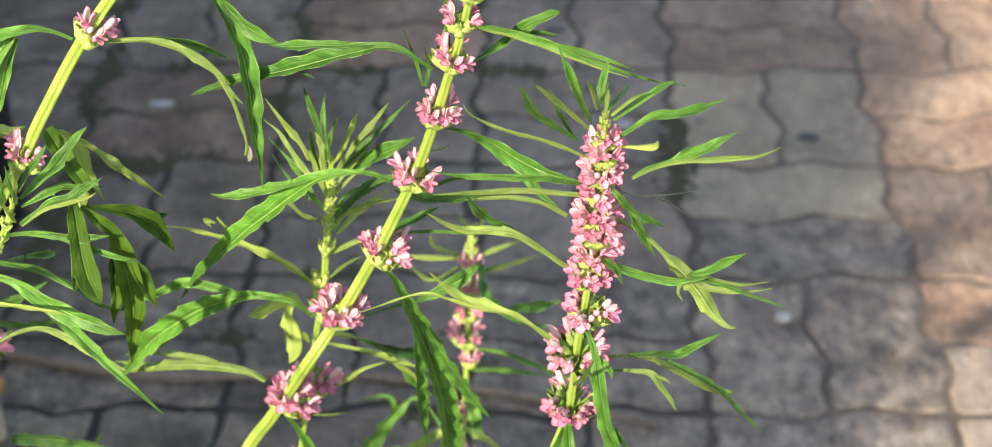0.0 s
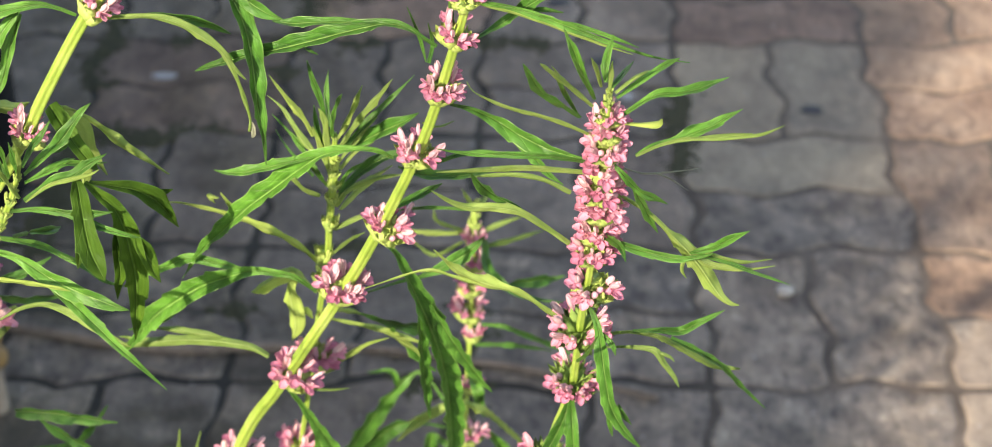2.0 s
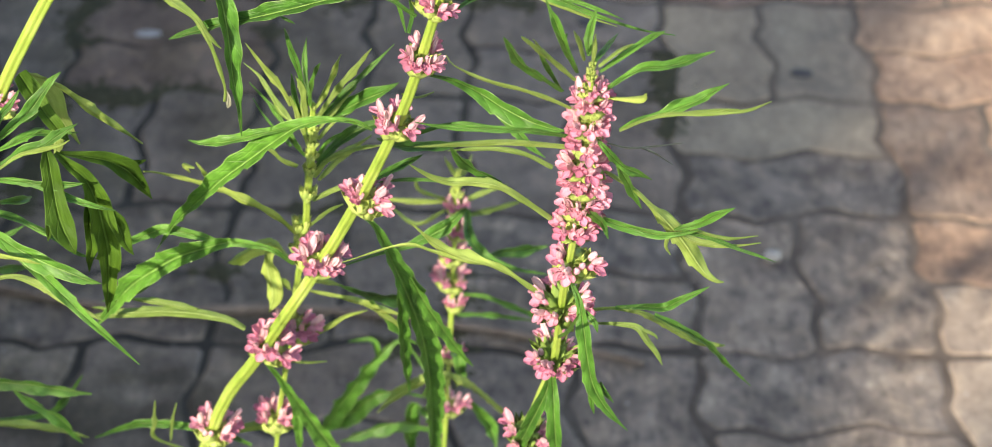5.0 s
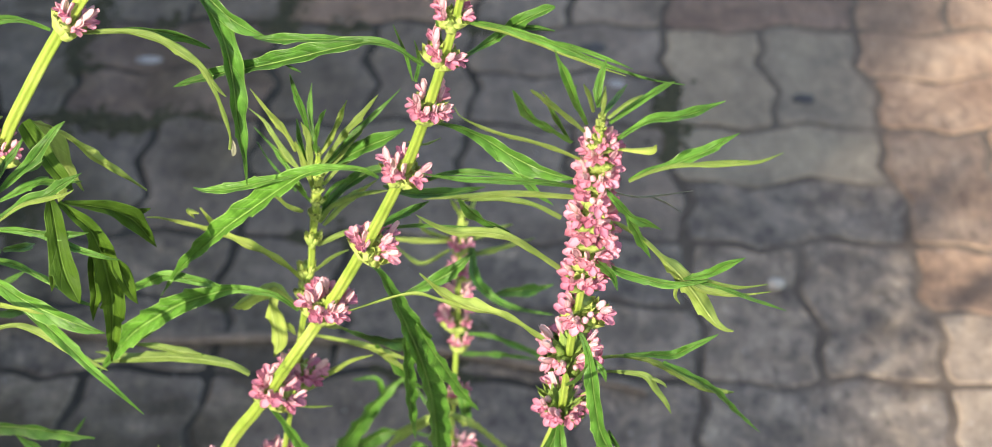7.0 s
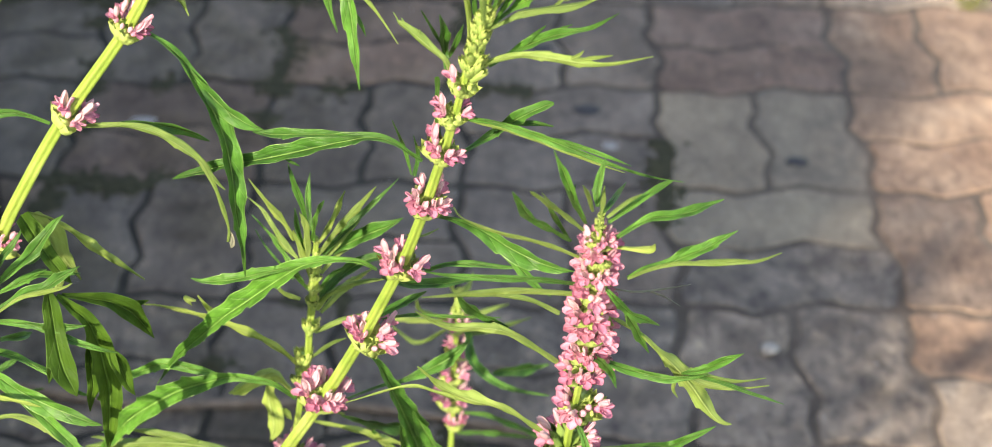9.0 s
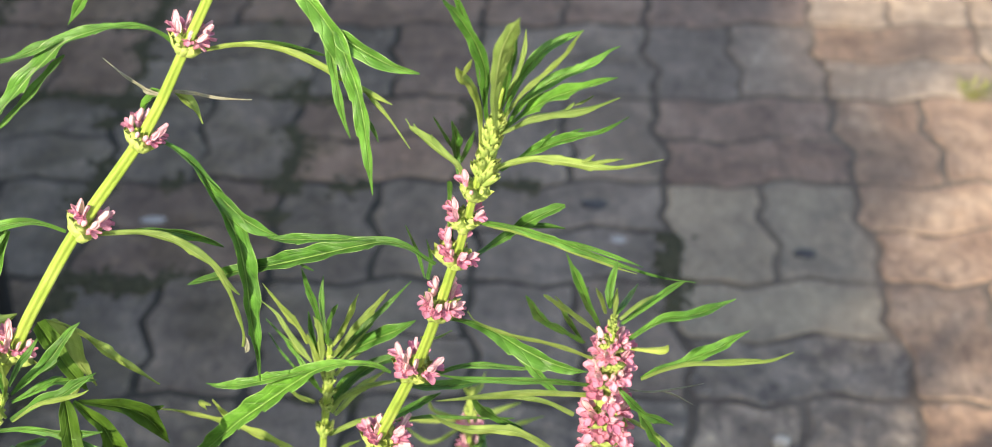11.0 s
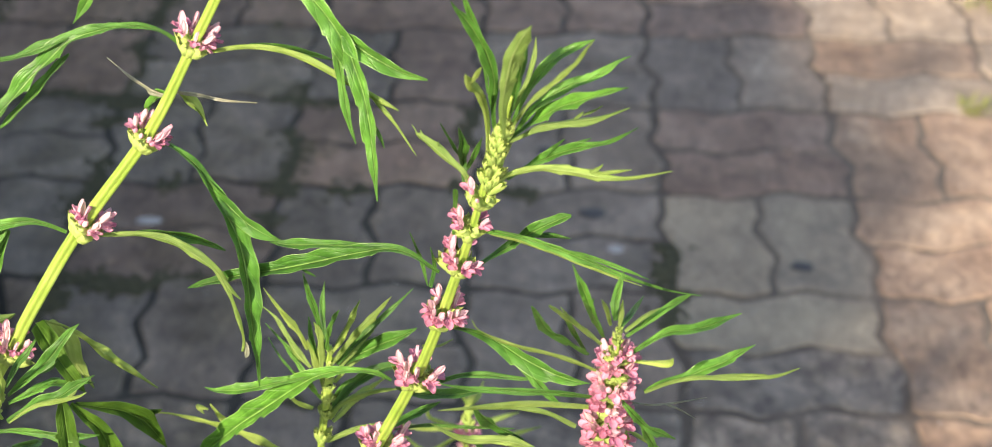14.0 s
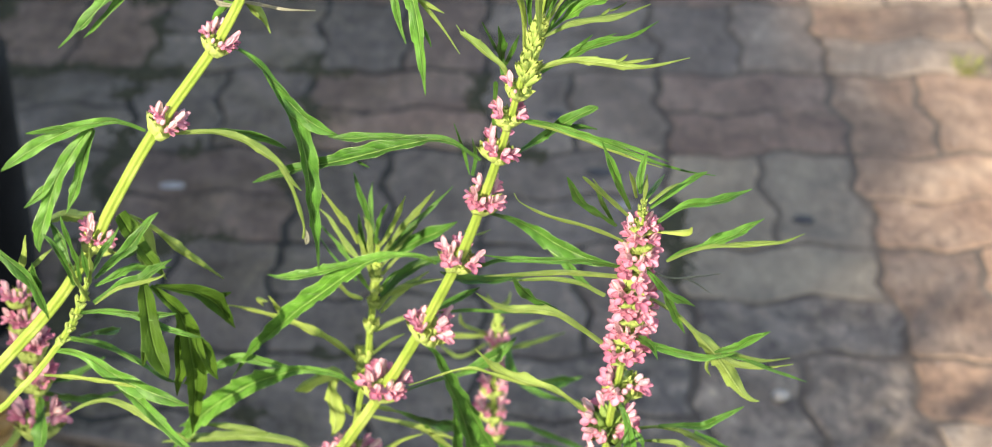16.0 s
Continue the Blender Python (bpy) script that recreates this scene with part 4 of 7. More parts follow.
leaf(plant_b, 'under', [(-0.1469, -1.5950, 0.8200, 1.3), (-0.1538, -1.6029, 0.8308, 1.7), (-0.1593, -1.6110, 0.8400, 1.9), (-0.1635, -1.6177, 0.8476, 1.0), (-0.1647, -1.6193, 0.8496, 0.3)], [(-0.1571, -1.6070, 0.8359, 1.0), (-0.1597, -1.6134, 0.8437, 0.6), (-0.1610, -1.6158, 0.8468, 0.3)])
leaf(plant_b, 'upper', [(-0.1508, -1.5925, 0.8144, 1.1), (-0.1590, -1.6007, 0.8252, 1.9), (-0.1644, -1.6075, 0.8331, 2.9), (-0.1675, -1.6147, 0.8424, 2.7), (-0.1692, -1.6189, 0.8475, 1.2), (-0.1702, -1.6205, 0.8500, 0.3)], [(-0.1579, -1.5987, 0.8216, 1.3), (-0.1633, -1.6058, 0.8304, 1.5), (-0.1679, -1.6109, 0.8356, 0.3)])
leaf(plant_b, 'upper', [(-0.1517, -1.5908, 0.8146, 0.9), (-0.1558, -1.5957, 0.8248, 1.7), (-0.1581, -1.6031, 0.8338, 1.5), (-0.1599, -1.6094, 0.8420, 0.3)])
leaf(plant_b, 'under', [(-0.1478, -1.5888, 0.8055, 1.1), (-0.1566, -1.5923, 0.8117, 1.5), (-0.1653, -1.5969, 0.8175, 1.3), (-0.1717, -1.6002, 0.8211, 1.3), (-0.1791, -1.6038, 0.8260, 1.1), (-0.1863, -1.6085, 0.8329, 0.4), (-0.1887, -1.6093, 0.8370, 0.3)])
leaf(plant_b, 'turned', [(-0.1487, -1.5843, 0.7918, 1.3), (-0.1608, -1.5913, 0.7980, 2.0), (-0.1738, -1.5950, 0.8008, 2.4), (-0.1847, -1.5943, 0.8006, 2.0), (-0.1935, -1.5930, 0.8005, 1.1), (-0.2001, -1.5915, 0.8008, 0.3)])
leaf(plant_b, 'under', [(-0.1483, -1.5817, 0.7858, 1.6), (-0.1584, -1.5856, 0.7891, 2.0), (-0.1695, -1.5910, 0.7931, 2.2), (-0.1803, -1.5971, 0.7962, 2.0), (-0.1909, -1.6048, 0.8001, 1.1), (-0.1993, -1.6091, 0.8021, 0.3)])
leaf(plant_b, 'under', [(-0.1532, -1.5766, 0.7739, 1.6), (-0.1627, -1.5775, 0.7797, 1.8), (-0.1717, -1.5775, 0.7817, 1.8), (-0.1808, -1.5763, 0.7809, 1.4), (-0.1898, -1.5748, 0.7791, 0.3)])
leaf(plant_b, 'under', [(-0.1530, -1.5647, 0.7443, 1.9), (-0.1625, -1.5694, 0.7548, 2.3), (-0.1717, -1.5742, 0.7641, 3.0), (-0.1808, -1.5767, 0.7675, 3.6), (-0.1887, -1.5788, 0.7687, 2.7), (-0.1954, -1.5813, 0.7724, 2.0), (-0.2029, -1.5854, 0.7802, 0.3)])
leaf(plant_b, 'upper', [(-0.1710, -1.5684, 0.7621, 1.3), (-0.1800, -1.5677, 0.7668, 2.9), (-0.1853, -1.5744, 0.7762, 3.6), (-0.1888, -1.5800, 0.7840, 0.4)])
leaf(plant_b, 'upper', [(-0.1404, -1.5846, 0.7933, 1.3), (-0.1352, -1.5873, 0.7886, 2.2), (-0.1292, -1.5830, 0.7794, 2.7), (-0.1232, -1.5789, 0.7737, 2.3), (-0.1183, -1.5751, 0.7687, 0.3)], [(-0.1316, -1.5846, 0.7817, 1.8), (-0.1267, -1.5751, 0.7678, 3.2), (-0.1232, -1.5685, 0.7568, 2.3), (-0.1207, -1.5676, 0.7513, 0.3)])
leaf(plant_b, 'under', [(-0.1390, -1.5765, 0.7753, 1.1), (-0.1307, -1.5738, 0.7683, 1.4), (-0.1235, -1.5708, 0.7610, 1.6), (-0.1172, -1.5680, 0.7524, 2.1), (-0.1108, -1.5647, 0.7433, 5.2), (-0.1042, -1.5607, 0.7322, 6.4), (-0.0987, -1.5580, 0.7218, 5.8), (-0.0947, -1.5575, 0.7156, 3.4), (-0.0910, -1.5574, 0.7127, 1.9), (-0.0878, -1.5574, 0.7121, 0.5)], [(-0.1069, -1.5623, 0.7375, 2.4), (-0.0993, -1.5590, 0.7311, 3.1), (-0.0906, -1.5568, 0.7283, 2.2), (-0.0835, -1.5569, 0.7284, 1.0), (-0.0756, -1.5591, 0.7314, 0.3)], [(-0.1094, -1.5635, 0.7397, 1.9), (-0.1107, -1.5626, 0.7320, 1.4), (-0.1087, -1.5615, 0.7270, 0.3)])
leaf(plant_b, 'upper', [(-0.1396, -1.5659, 0.7494, 1.4), (-0.1319, -1.5648, 0.7437, 2.8), (-0.1224, -1.5650, 0.7406, 3.3), (-0.1132, -1.5670, 0.7398, 2.8), (-0.1041, -1.5693, 0.7423, 1.4), (-0.0997, -1.5711, 0.7449, 0.3)], [(-0.1087, -1.5687, 0.7432, 1.9), (-0.1009, -1.5708, 0.7469, 2.8), (-0.0948, -1.5755, 0.7540, 3.2), (-0.0885, -1.5783, 0.7594, 0.3)])
leaf(plant_b, 'turned', [(-0.1051, -1.5622, 0.7383, 1.2), (-0.0936, -1.5603, 0.7335, 1.7), (-0.0836, -1.5585, 0.7280, 1.4), (-0.0761, -1.5573, 0.7244, 1.0), (-0.0691, -1.5564, 0.7210, 0.3)])
leaf(plant_b, 'under', [(-0.1051, -1.5624, 0.7411, 0.9), (-0.1004, -1.5622, 0.7385, 1.4), (-0.0882, -1.5582, 0.7323, 1.4), (-0.0761, -1.5531, 0.7304, 0.3)])
leaf(plant_b, 'upper', [(-0.1406, -1.5658, 0.7495, 2.3), (-0.1359, -1.5948, 0.7635, 2.8), (-0.1341, -1.6050, 0.7637, 0.4)])
leaf(plant_b, 'dry', [(-0.1365, -1.5764, 0.7851, 0.4), (-0.1265, -1.5575, 0.7707, 0.7), (-0.1169, -1.5493, 0.7662, 0.7), (-0.1045, -1.5373, 0.7606, 0.2)], [(-0.1217, -1.5537, 0.7686, 0.7), (-0.1153, -1.5461, 0.7613, 0.7), (-0.1077, -1.5351, 0.7495, 0.2)])
leaf(plant_b, 'upper', [(-0.1449, -1.5523, 0.7085, 1.2), (-0.1412, -1.5562, 0.7008, 2.9), (-0.1393, -1.5591, 0.6894, 5.4), (-0.1377, -1.5596, 0.6775, 4.9), (-0.1353, -1.5576, 0.6636, 5.5), (-0.1313, -1.5565, 0.6533, 4.0), (-0.1260, -1.5564, 0.6452, 2.0), (-0.1207, -1.5565, 0.6389, 0.3)], [(-0.1400, -1.5573, 0.6986, 2.4), (-0.1356, -1.5609, 0.6953, 2.4), (-0.1343, -1.5624, 0.6913, 0.3)], [(-0.1360, -1.5571, 0.6600, 2.5), (-0.1349, -1.5556, 0.6509, 2.0), (-0.1340, -1.5552, 0.6457, 0.3)], [(-0.1321, -1.5579, 0.6639, 2.0), (-0.1302, -1.5574, 0.6588, 2.3), (-0.1267, -1.5568, 0.6529, 0.3)])
leaf(plant_b, 'upper', [(-0.1267, -1.5395, 0.6865, 1.3), (-0.1165, -1.5367, 0.6849, 2.3), (-0.1074, -1.5322, 0.6815, 3.6), (-0.1015, -1.5352, 0.6871, 3.0), (-0.0956, -1.5364, 0.6917, 2.0), (-0.0908, -1.5365, 0.6949, 0.3)], 'under', [(-0.1454, -1.5408, 0.6844, 1.0), (-0.1367, -1.5405, 0.6856, 1.3), (-0.1267, -1.5395, 0.6859, 1.5), (-0.1164, -1.5364, 0.6813, 2.3), (-0.1054, -1.5290, 0.6697, 2.6), (-0.0940, -1.5218, 0.6575, 2.9), (-0.0858, -1.5191, 0.6533, 2.4), (-0.0805, -1.5182, 0.6524, 0.5)])
leaf(plant_b, 'turned', [(-0.1118, -1.5425, 0.6852, 1.8), (-0.1011, -1.5376, 0.6755, 2.3), (-0.0895, -1.5281, 0.6607, 2.3), (-0.0800, -1.5185, 0.6437, 1.9), (-0.0678, -1.5116, 0.6269, 0.3)])
leaf(plant_b, 'under', [(-0.1440, -1.5384, 0.6771, 0.8), (-0.1342, -1.5439, 0.6819, 1.0), (-0.1258, -1.5496, 0.6859, 1.7), (-0.1187, -1.5537, 0.6872, 3.0), (-0.1147, -1.5531, 0.6806, 2.5), (-0.1107, -1.5529, 0.6743, 2.0), (-0.1084, -1.5529, 0.6691, 0.3)], [(-0.1174, -1.5539, 0.6870, 1.7), (-0.1125, -1.5550, 0.6851, 1.2), (-0.1109, -1.5551, 0.6831, 0.3)])
leaf(plant_b, 'upper', [(-0.1505, -1.5220, 0.6400, 1.5), (-0.1528, -1.5216, 0.6283, 4.7), (-0.1577, -1.5189, 0.6128, 5.6), (-0.1640, -1.5040, 0.5849, 5.3), (-0.1735, -1.4870, 0.5542, 0.8)])
leaf(plant_b, 'upper', [(-0.1500, -1.5220, 0.6400, 2.0), (-0.1494, -1.5311, 0.6327, 5.1), (-0.1483, -1.5307, 0.6140, 5.6), (-0.1463, -1.5218, 0.5847, 0.8)])
leaf(plant_b, 'under', [(-0.1561, -1.5441, 0.6952, 1.9), (-0.1710, -1.5498, 0.7109, 2.4), (-0.1827, -1.5515, 0.7162, 4.4), (-0.1943, -1.5537, 0.7233, 3.1), (-0.2036, -1.5584, 0.7368, 0.5)], [(-0.1851, -1.5509, 0.7149, 1.9), (-0.1967, -1.5525, 0.7205, 1.6), (-0.2083, -1.5531, 0.7236, 1.2), (-0.2313, -1.5470, 0.7111, 0.4)])
leaf(plant_b, 'upper', [(-0.1486, -1.5324, 0.6661, 1.0), (-0.1453, -1.5612, 0.6911, 1.4), (-0.1425, -1.5868, 0.7180, 0.5)])
plant_c = plant([(-0.6471, -1.52, 0, 0.0026), (-0.6336, -1.5234, 0.2258, 0.0026), (-0.5651, -1.5267, 0.445, 0.0026), (-0.442, -1.53, 0.6642, 0.0023), (-0.4074, -1.53, 0.7045, 0.0022), (-0.3773, -1.53, 0.7398, 0.0022), (-0.3591, -1.53, 0.7691, 0.0022), (-0.3497, -1.53, 0.7868, 0.0022), (-0.3307, -1.53, 0.8194, 0.0021), (-0.3026, -1.53, 0.8598, 0.0019), (-0.2856, -1.53, 0.8931, 0.0017), (-0.2701, -1.53, 0.9249, 0.0016), (-0.2619, -1.53, 0.9442, 0.0015), (-0.2528, -1.53, 0.9641, 0.0014)])
whorl(plant_c, (-0.2694, -1.53, 0.9265), 0.0072, 8)
whorl(plant_c, (-0.2857, -1.53, 0.8926), 0.0073, 8)
whorl(plant_c, (-0.3043, -1.53, 0.8565), 0.0075, 8)
whorl(plant_c, (-0.329, -1.53, 0.8208), 0.008, 8)
whorl(plant_c, (-0.3591, -1.53, 0.7671), 0.0082, 8)
leaf(plant_c, 'upper', [(-0.2681, -1.5301, 0.9238, 1.1), (-0.2607, -1.5308, 0.9229, 1.7), (-0.2534, -1.5321, 0.9193, 3.2), (-0.2450, -1.5340, 0.9139, 4.9), (-0.2387, -1.5358, 0.9068, 6.4), (-0.2328, -1.5380, 0.8975, 7.0), (-0.2299, -1.5398, 0.8903, 5.5), (-0.2271, -1.5418, 0.8819, 5.1), (-0.2254, -1.5439, 0.8734, 4.7), (-0.2243, -1.5457, 0.8648, 4.3), (-0.2235, -1.5475, 0.8573, 2.6), (-0.2226, -1.5498, 0.8462, 0.4)], [(-0.2345, -1.5371, 0.9029, 3.4), (-0.2291, -1.5388, 0.8985, 6.4), (-0.2217, -1.5409, 0.8945, 5.1), (-0.2142, -1.5429, 0.8914, 3.4), (-0.2057, -1.5451, 0.8899, 0.4)], [(-0.2387, -1.5362, 0.9047, 2.5), (-0.2360, -1.5380, 0.8951, 3.0), (-0.2346, -1.5396, 0.8865, 3.0), (-0.2334, -1.5413, 0.8791, 2.8), (-0.2319, -1.5430, 0.8716, 1.9), (-0.2300, -1.5446, 0.8653, 0.4)], [(-0.2239, -1.5442, 0.8725, 1.7), (-0.2217, -1.5454, 0.8683, 1.5), (-0.2204, -1.5463, 0.8649, 0.3)], [(-0.2256, -1.5449, 0.8679, 1.3), (-0.2254, -1.5464, 0.8620, 0.3)])
leaf(plant_c, 'under', [(-0.2803, -1.5302, 0.8912, 1.3), (-0.2693, -1.5312, 0.8938, 1.7), (-0.2585, -1.5327, 0.8942, 1.9), (-0.2477, -1.5345, 0.8918, 2.4), (-0.2370, -1.5367, 0.8869, 2.6), (-0.2273, -1.5388, 0.8820, 2.1), (-0.2209, -1.5403, 0.8789, 1.7), (-0.2155, -1.5415, 0.8765, 0.3)], [(-0.2252, -1.5392, 0.8806, 1.3), (-0.2202, -1.5407, 0.8755, 1.5), (-0.2155, -1.5420, 0.8696, 0.9), (-0.2097, -1.5438, 0.8609, 0.3)])
leaf(plant_c, 'upper', [(-0.2665, -1.5286, 0.8936, 0.9), (-0.2575, -1.5229, 0.8906, 2.2), (-0.2475, -1.5157, 0.8848, 2.0), (-0.2394, -1.5098, 0.8795, 0.3)])
leaf(plant_c, 'upper', [(-0.2884, -1.5301, 0.8926, 1.1), (-0.2944, -1.5307, 0.8980, 1.5), (-0.3009, -1.5315, 0.9005, 1.9), (-0.3093, -1.5324, 0.9007, 2.4), (-0.3177, -1.5335, 0.8992, 3.5), (-0.3262, -1.5350, 0.8960, 5.2), (-0.3329, -1.5361, 0.8898, 5.7), (-0.3397, -1.5373, 0.8831, 5.7), (-0.3466, -1.5387, 0.8753, 4.8), (-0.3545, -1.5405, 0.8676, 2.7), (-0.3622, -1.5425, 0.8612, 0.3)], [(-0.3261, -1.5349, 0.8975, 2.6), (-0.3346, -1.5362, 0.8945, 3.5), (-0.3430, -1.5378, 0.8915, 2.4), (-0.3492, -1.5391, 0.8908, 1.3), (-0.3543, -1.5397, 0.8910, 0.3)], [(-0.3265, -1.5352, 0.8918, 2.0), (-0.3334, -1.5362, 0.8839, 3.1), (-0.3403, -1.5376, 0.8761, 2.9), (-0.3482, -1.5393, 0.8683, 1.8), (-0.3527, -1.5402, 0.8646, 0.3)])
leaf(plant_c, 'upper', [(-0.2722, -1.5300, 0.9260, 1.1), (-0.2836, -1.5277, 0.9373, 1.7), (-0.2966, -1.5256, 0.9362, 3.5), (-0.3072, -1.5241, 0.9252, 5.6), (-0.3159, -1.5222, 0.9138, 5.3), (-0.3224, -1.5204, 0.9034, 3.6), (-0.3278, -1.5187, 0.8954, 0.4)], [(-0.3121, -1.5231, 0.9189, 2.2), (-0.3142, -1.5226, 0.9151, 1.7), (-0.3163, -1.5220, 0.9101, 0.4)])
leaf(plant_c, 'dry', [(-0.2943, -1.5246, 0.8709, 1.3), (-0.3050, -1.5080, 0.8650, 1.8), (-0.3062, -1.5071, 0.8658, 1.4), (-0.3139, -1.5012, 0.8678, 0.9), (-0.3226, -1.4931, 0.8706, 0.3)])
leaf(plant_c, 'upper', [(-0.2941, -1.5252, 0.8724, 1.3), (-0.3030, -1.5074, 0.8622, 4.3), (-0.3074, -1.5009, 0.8550, 3.0), (-0.3112, -1.4946, 0.8484, 0.5)])
leaf(plant_c, 'dry', [(-0.2941, -1.5246, 0.8733, 1.1), (-0.2871, -1.5135, 0.8668, 1.4), (-0.2778, -1.5157, 0.8660, 0.9), (-0.2662, -1.5188, 0.8669, 0.3)], 'under', [(-0.2928, -1.5220, 0.8716, 1.3), (-0.2903, -1.5156, 0.8652, 3.7), (-0.2874, -1.5140, 0.8607, 2.3), (-0.2847, -1.5153, 0.8556, 0.5)])
leaf(plant_c, 'turned', [(-0.3031, -1.5300, 0.8569, 1.4), (-0.2949, -1.5303, 0.8549, 1.8), (-0.2865, -1.5309, 0.8478, 2.3), (-0.2819, -1.5314, 0.8394, 3.2), (-0.2772, -1.5321, 0.8299, 5.1), (-0.2736, -1.5327, 0.8212, 5.6), (-0.2714, -1.5334, 0.8113, 5.9), (-0.2702, -1.5342, 0.7998, 5.7), (-0.2697, -1.5350, 0.7882, 4.7), (-0.2687, -1.5357, 0.7778, 2.9), (-0.2678, -1.5363, 0.7685, 1.4), (-0.2676, -1.5362, 0.7596, 0.3)], 'upper', [(-0.2862, -1.5310, 0.8466, 1.8), (-0.2780, -1.5318, 0.8355, 4.2), (-0.2707, -1.5326, 0.8276, 5.6), (-0.2640, -1.5333, 0.8229, 3.7), (-0.2570, -1.5336, 0.8198, 0.3)], 'turned', [(-0.2767, -1.5322, 0.8274, 1.6), (-0.2742, -1.5328, 0.8187, 2.1), (-0.2729, -1.5335, 0.8100, 0.3)], [(-0.2709, -1.5336, 0.8087, 1.9), (-0.2709, -1.5343, 0.7972, 2.8), (-0.2708, -1.5350, 0.7864, 0.3)])
leaf(plant_c, 'under', [(-0.3245, -1.5300, 0.8185, 1.4), (-0.3108, -1.5299, 0.8194, 2.0), (-0.3019, -1.5297, 0.8182, 2.6), (-0.2943, -1.5296, 0.8148, 3.3), (-0.2868, -1.5295, 0.8091, 3.3), (-0.2815, -1.5293, 0.8034, 2.7), (-0.2776, -1.5292, 0.7933, 1.8), (-0.2749, -1.5291, 0.7825, 1.6), (-0.2737, -1.5290, 0.7756, 1.2), (-0.2743, -1.5289, 0.7703, 0.9)], [(-0.2809, -1.5293, 0.8026, 1.4), (-0.2784, -1.5292, 0.7986, 1.4), (-0.2763, -1.5292, 0.7954, 1.1), (-0.2740, -1.5291, 0.7928, 0.5)], 'dry', [(-0.2738, -1.5290, 0.7758, 1.1), (-0.2726, -1.5290, 0.7725, 2.1), (-0.2726, -1.5290, 0.7697, 2.3), (-0.2734, -1.5290, 0.7678, 0.7)])
leaf(plant_c, 'upper', [(-0.3123, -1.5282, 0.8192, 1.1), (-0.3034, -1.5215, 0.8157, 2.1), (-0.2949, -1.5184, 0.8125, 3.4), (-0.2876, -1.5151, 0.8084, 2.7), (-0.2812, -1.5119, 0.8030, 0.5)])
leaf(plant_c, 'upper', [(-0.3343, -1.5300, 0.8197, 1.2), (-0.3417, -1.5313, 0.8236, 1.7), (-0.3488, -1.5328, 0.8251, 2.9), (-0.3608, -1.5359, 0.8234, 4.8), (-0.3729, -1.5396, 0.8189, 5.4), (-0.3826, -1.5431, 0.8136, 4.6), (-0.3892, -1.5456, 0.8095, 0.5)], [(-0.3631, -1.5366, 0.8237, 2.6), (-0.3690, -1.5384, 0.8240, 2.6), (-0.3743, -1.5401, 0.8239, 2.0), (-0.3789, -1.5417, 0.8241, 0.5)], [(-0.3537, -1.5340, 0.8242, 3.3), (-0.3616, -1.5361, 0.8145, 5.5), (-0.3696, -1.5395, 0.8020, 6.4), (-0.3741, -1.5428, 0.7894, 6.4), (-0.3775, -1.5458, 0.7794, 4.6), (-0.3778, -1.5472, 0.7736, 0.5)], [(-0.3715, -1.5403, 0.8010, 4.1), (-0.3770, -1.5426, 0.7964, 3.3), (-0.3800, -1.5438, 0.7942, 2.0), (-0.3824, -1.5449, 0.7927, 0.5)], [(-0.3539, -1.5339, 0.8220, 2.2), (-0.3582, -1.5354, 0.8114, 4.1), (-0.3622, -1.5379, 0.7984, 4.1), (-0.3668, -1.5410, 0.7885, 0.5)])
leaf(plant_c, 'under', [(-0.3503, -1.5240, 0.7772, 0.9), (-0.3478, -1.5119, 0.7661, 5.6), (-0.3455, -1.5061, 0.7545, 8.7), (-0.3454, -1.5039, 0.7447, 8.4), (-0.3468, -1.5007, 0.7313, 4.5), (-0.3475, -1.4996, 0.7272, 0.5)], [(-0.3446, -1.5056, 0.7528, 3.9), (-0.3415, -1.5026, 0.7426, 4.5), (-0.3376, -1.4991, 0.7321, 0.5)])
leaf(plant_c, 'under', [(-0.3474, -1.5240, 0.7785, 0.9), (-0.3422, -1.5142, 0.7697, 1.2), (-0.3365, -1.5065, 0.7590, 2.5), (-0.3286, -1.5034, 0.7488, 3.9), (-0.3203, -1.5001, 0.7398, 2.0), (-0.3130, -1.4969, 0.7313, 0.5)])
leaf(plant_c, 'under', [(-0.3785, -1.5264, 0.7755, 0.8), (-0.3749, -1.5141, 0.7715, 4.2), (-0.3685, -1.5080, 0.7676, 5.0), (-0.3638, -1.5022, 0.7671, 0.5)])
plant_f = plant([(-0.6097, -1.545, 0, 0.0014), (-0.5975, -1.5484, 0.2277, 0.0014), (-0.5356, -1.5517, 0.4487, 0.0014), (-0.4241, -1.555, 0.67, 0.0012), (-0.3966, -1.555, 0.7055, 0.0012), (-0.3827, -1.555, 0.7213, 0.0012), (-0.3737, -1.555, 0.7332, 0.0012), (-0.3683, -1.555, 0.7412, 0.0012), (-0.3642, -1.555, 0.7488, 0.0012), (-0.361, -1.555, 0.7563, 0.0011), (-0.3579, -1.555, 0.7643, 0.0009), (-0.3558, -1.555, 0.7708, 0.0005)])
bud_whorl(plant_f, (-0.3710, -1.555, 0.7369), 0.0034)
bud_whorl(plant_f, (-0.3671, -1.555, 0.7433), 0.0036)
bud_whorl(plant_f, (-0.3639, -1.555, 0.7494), 0.0037)
bud_whorl(plant_f, (-0.3616, -1.555, 0.7551), 0.0036)
bud_whorl(plant_f, (-0.3596, -1.555, 0.7605), 0.0032)
bud_whorl(plant_f, (-0.3576, -1.555, 0.7652), 0.0024)
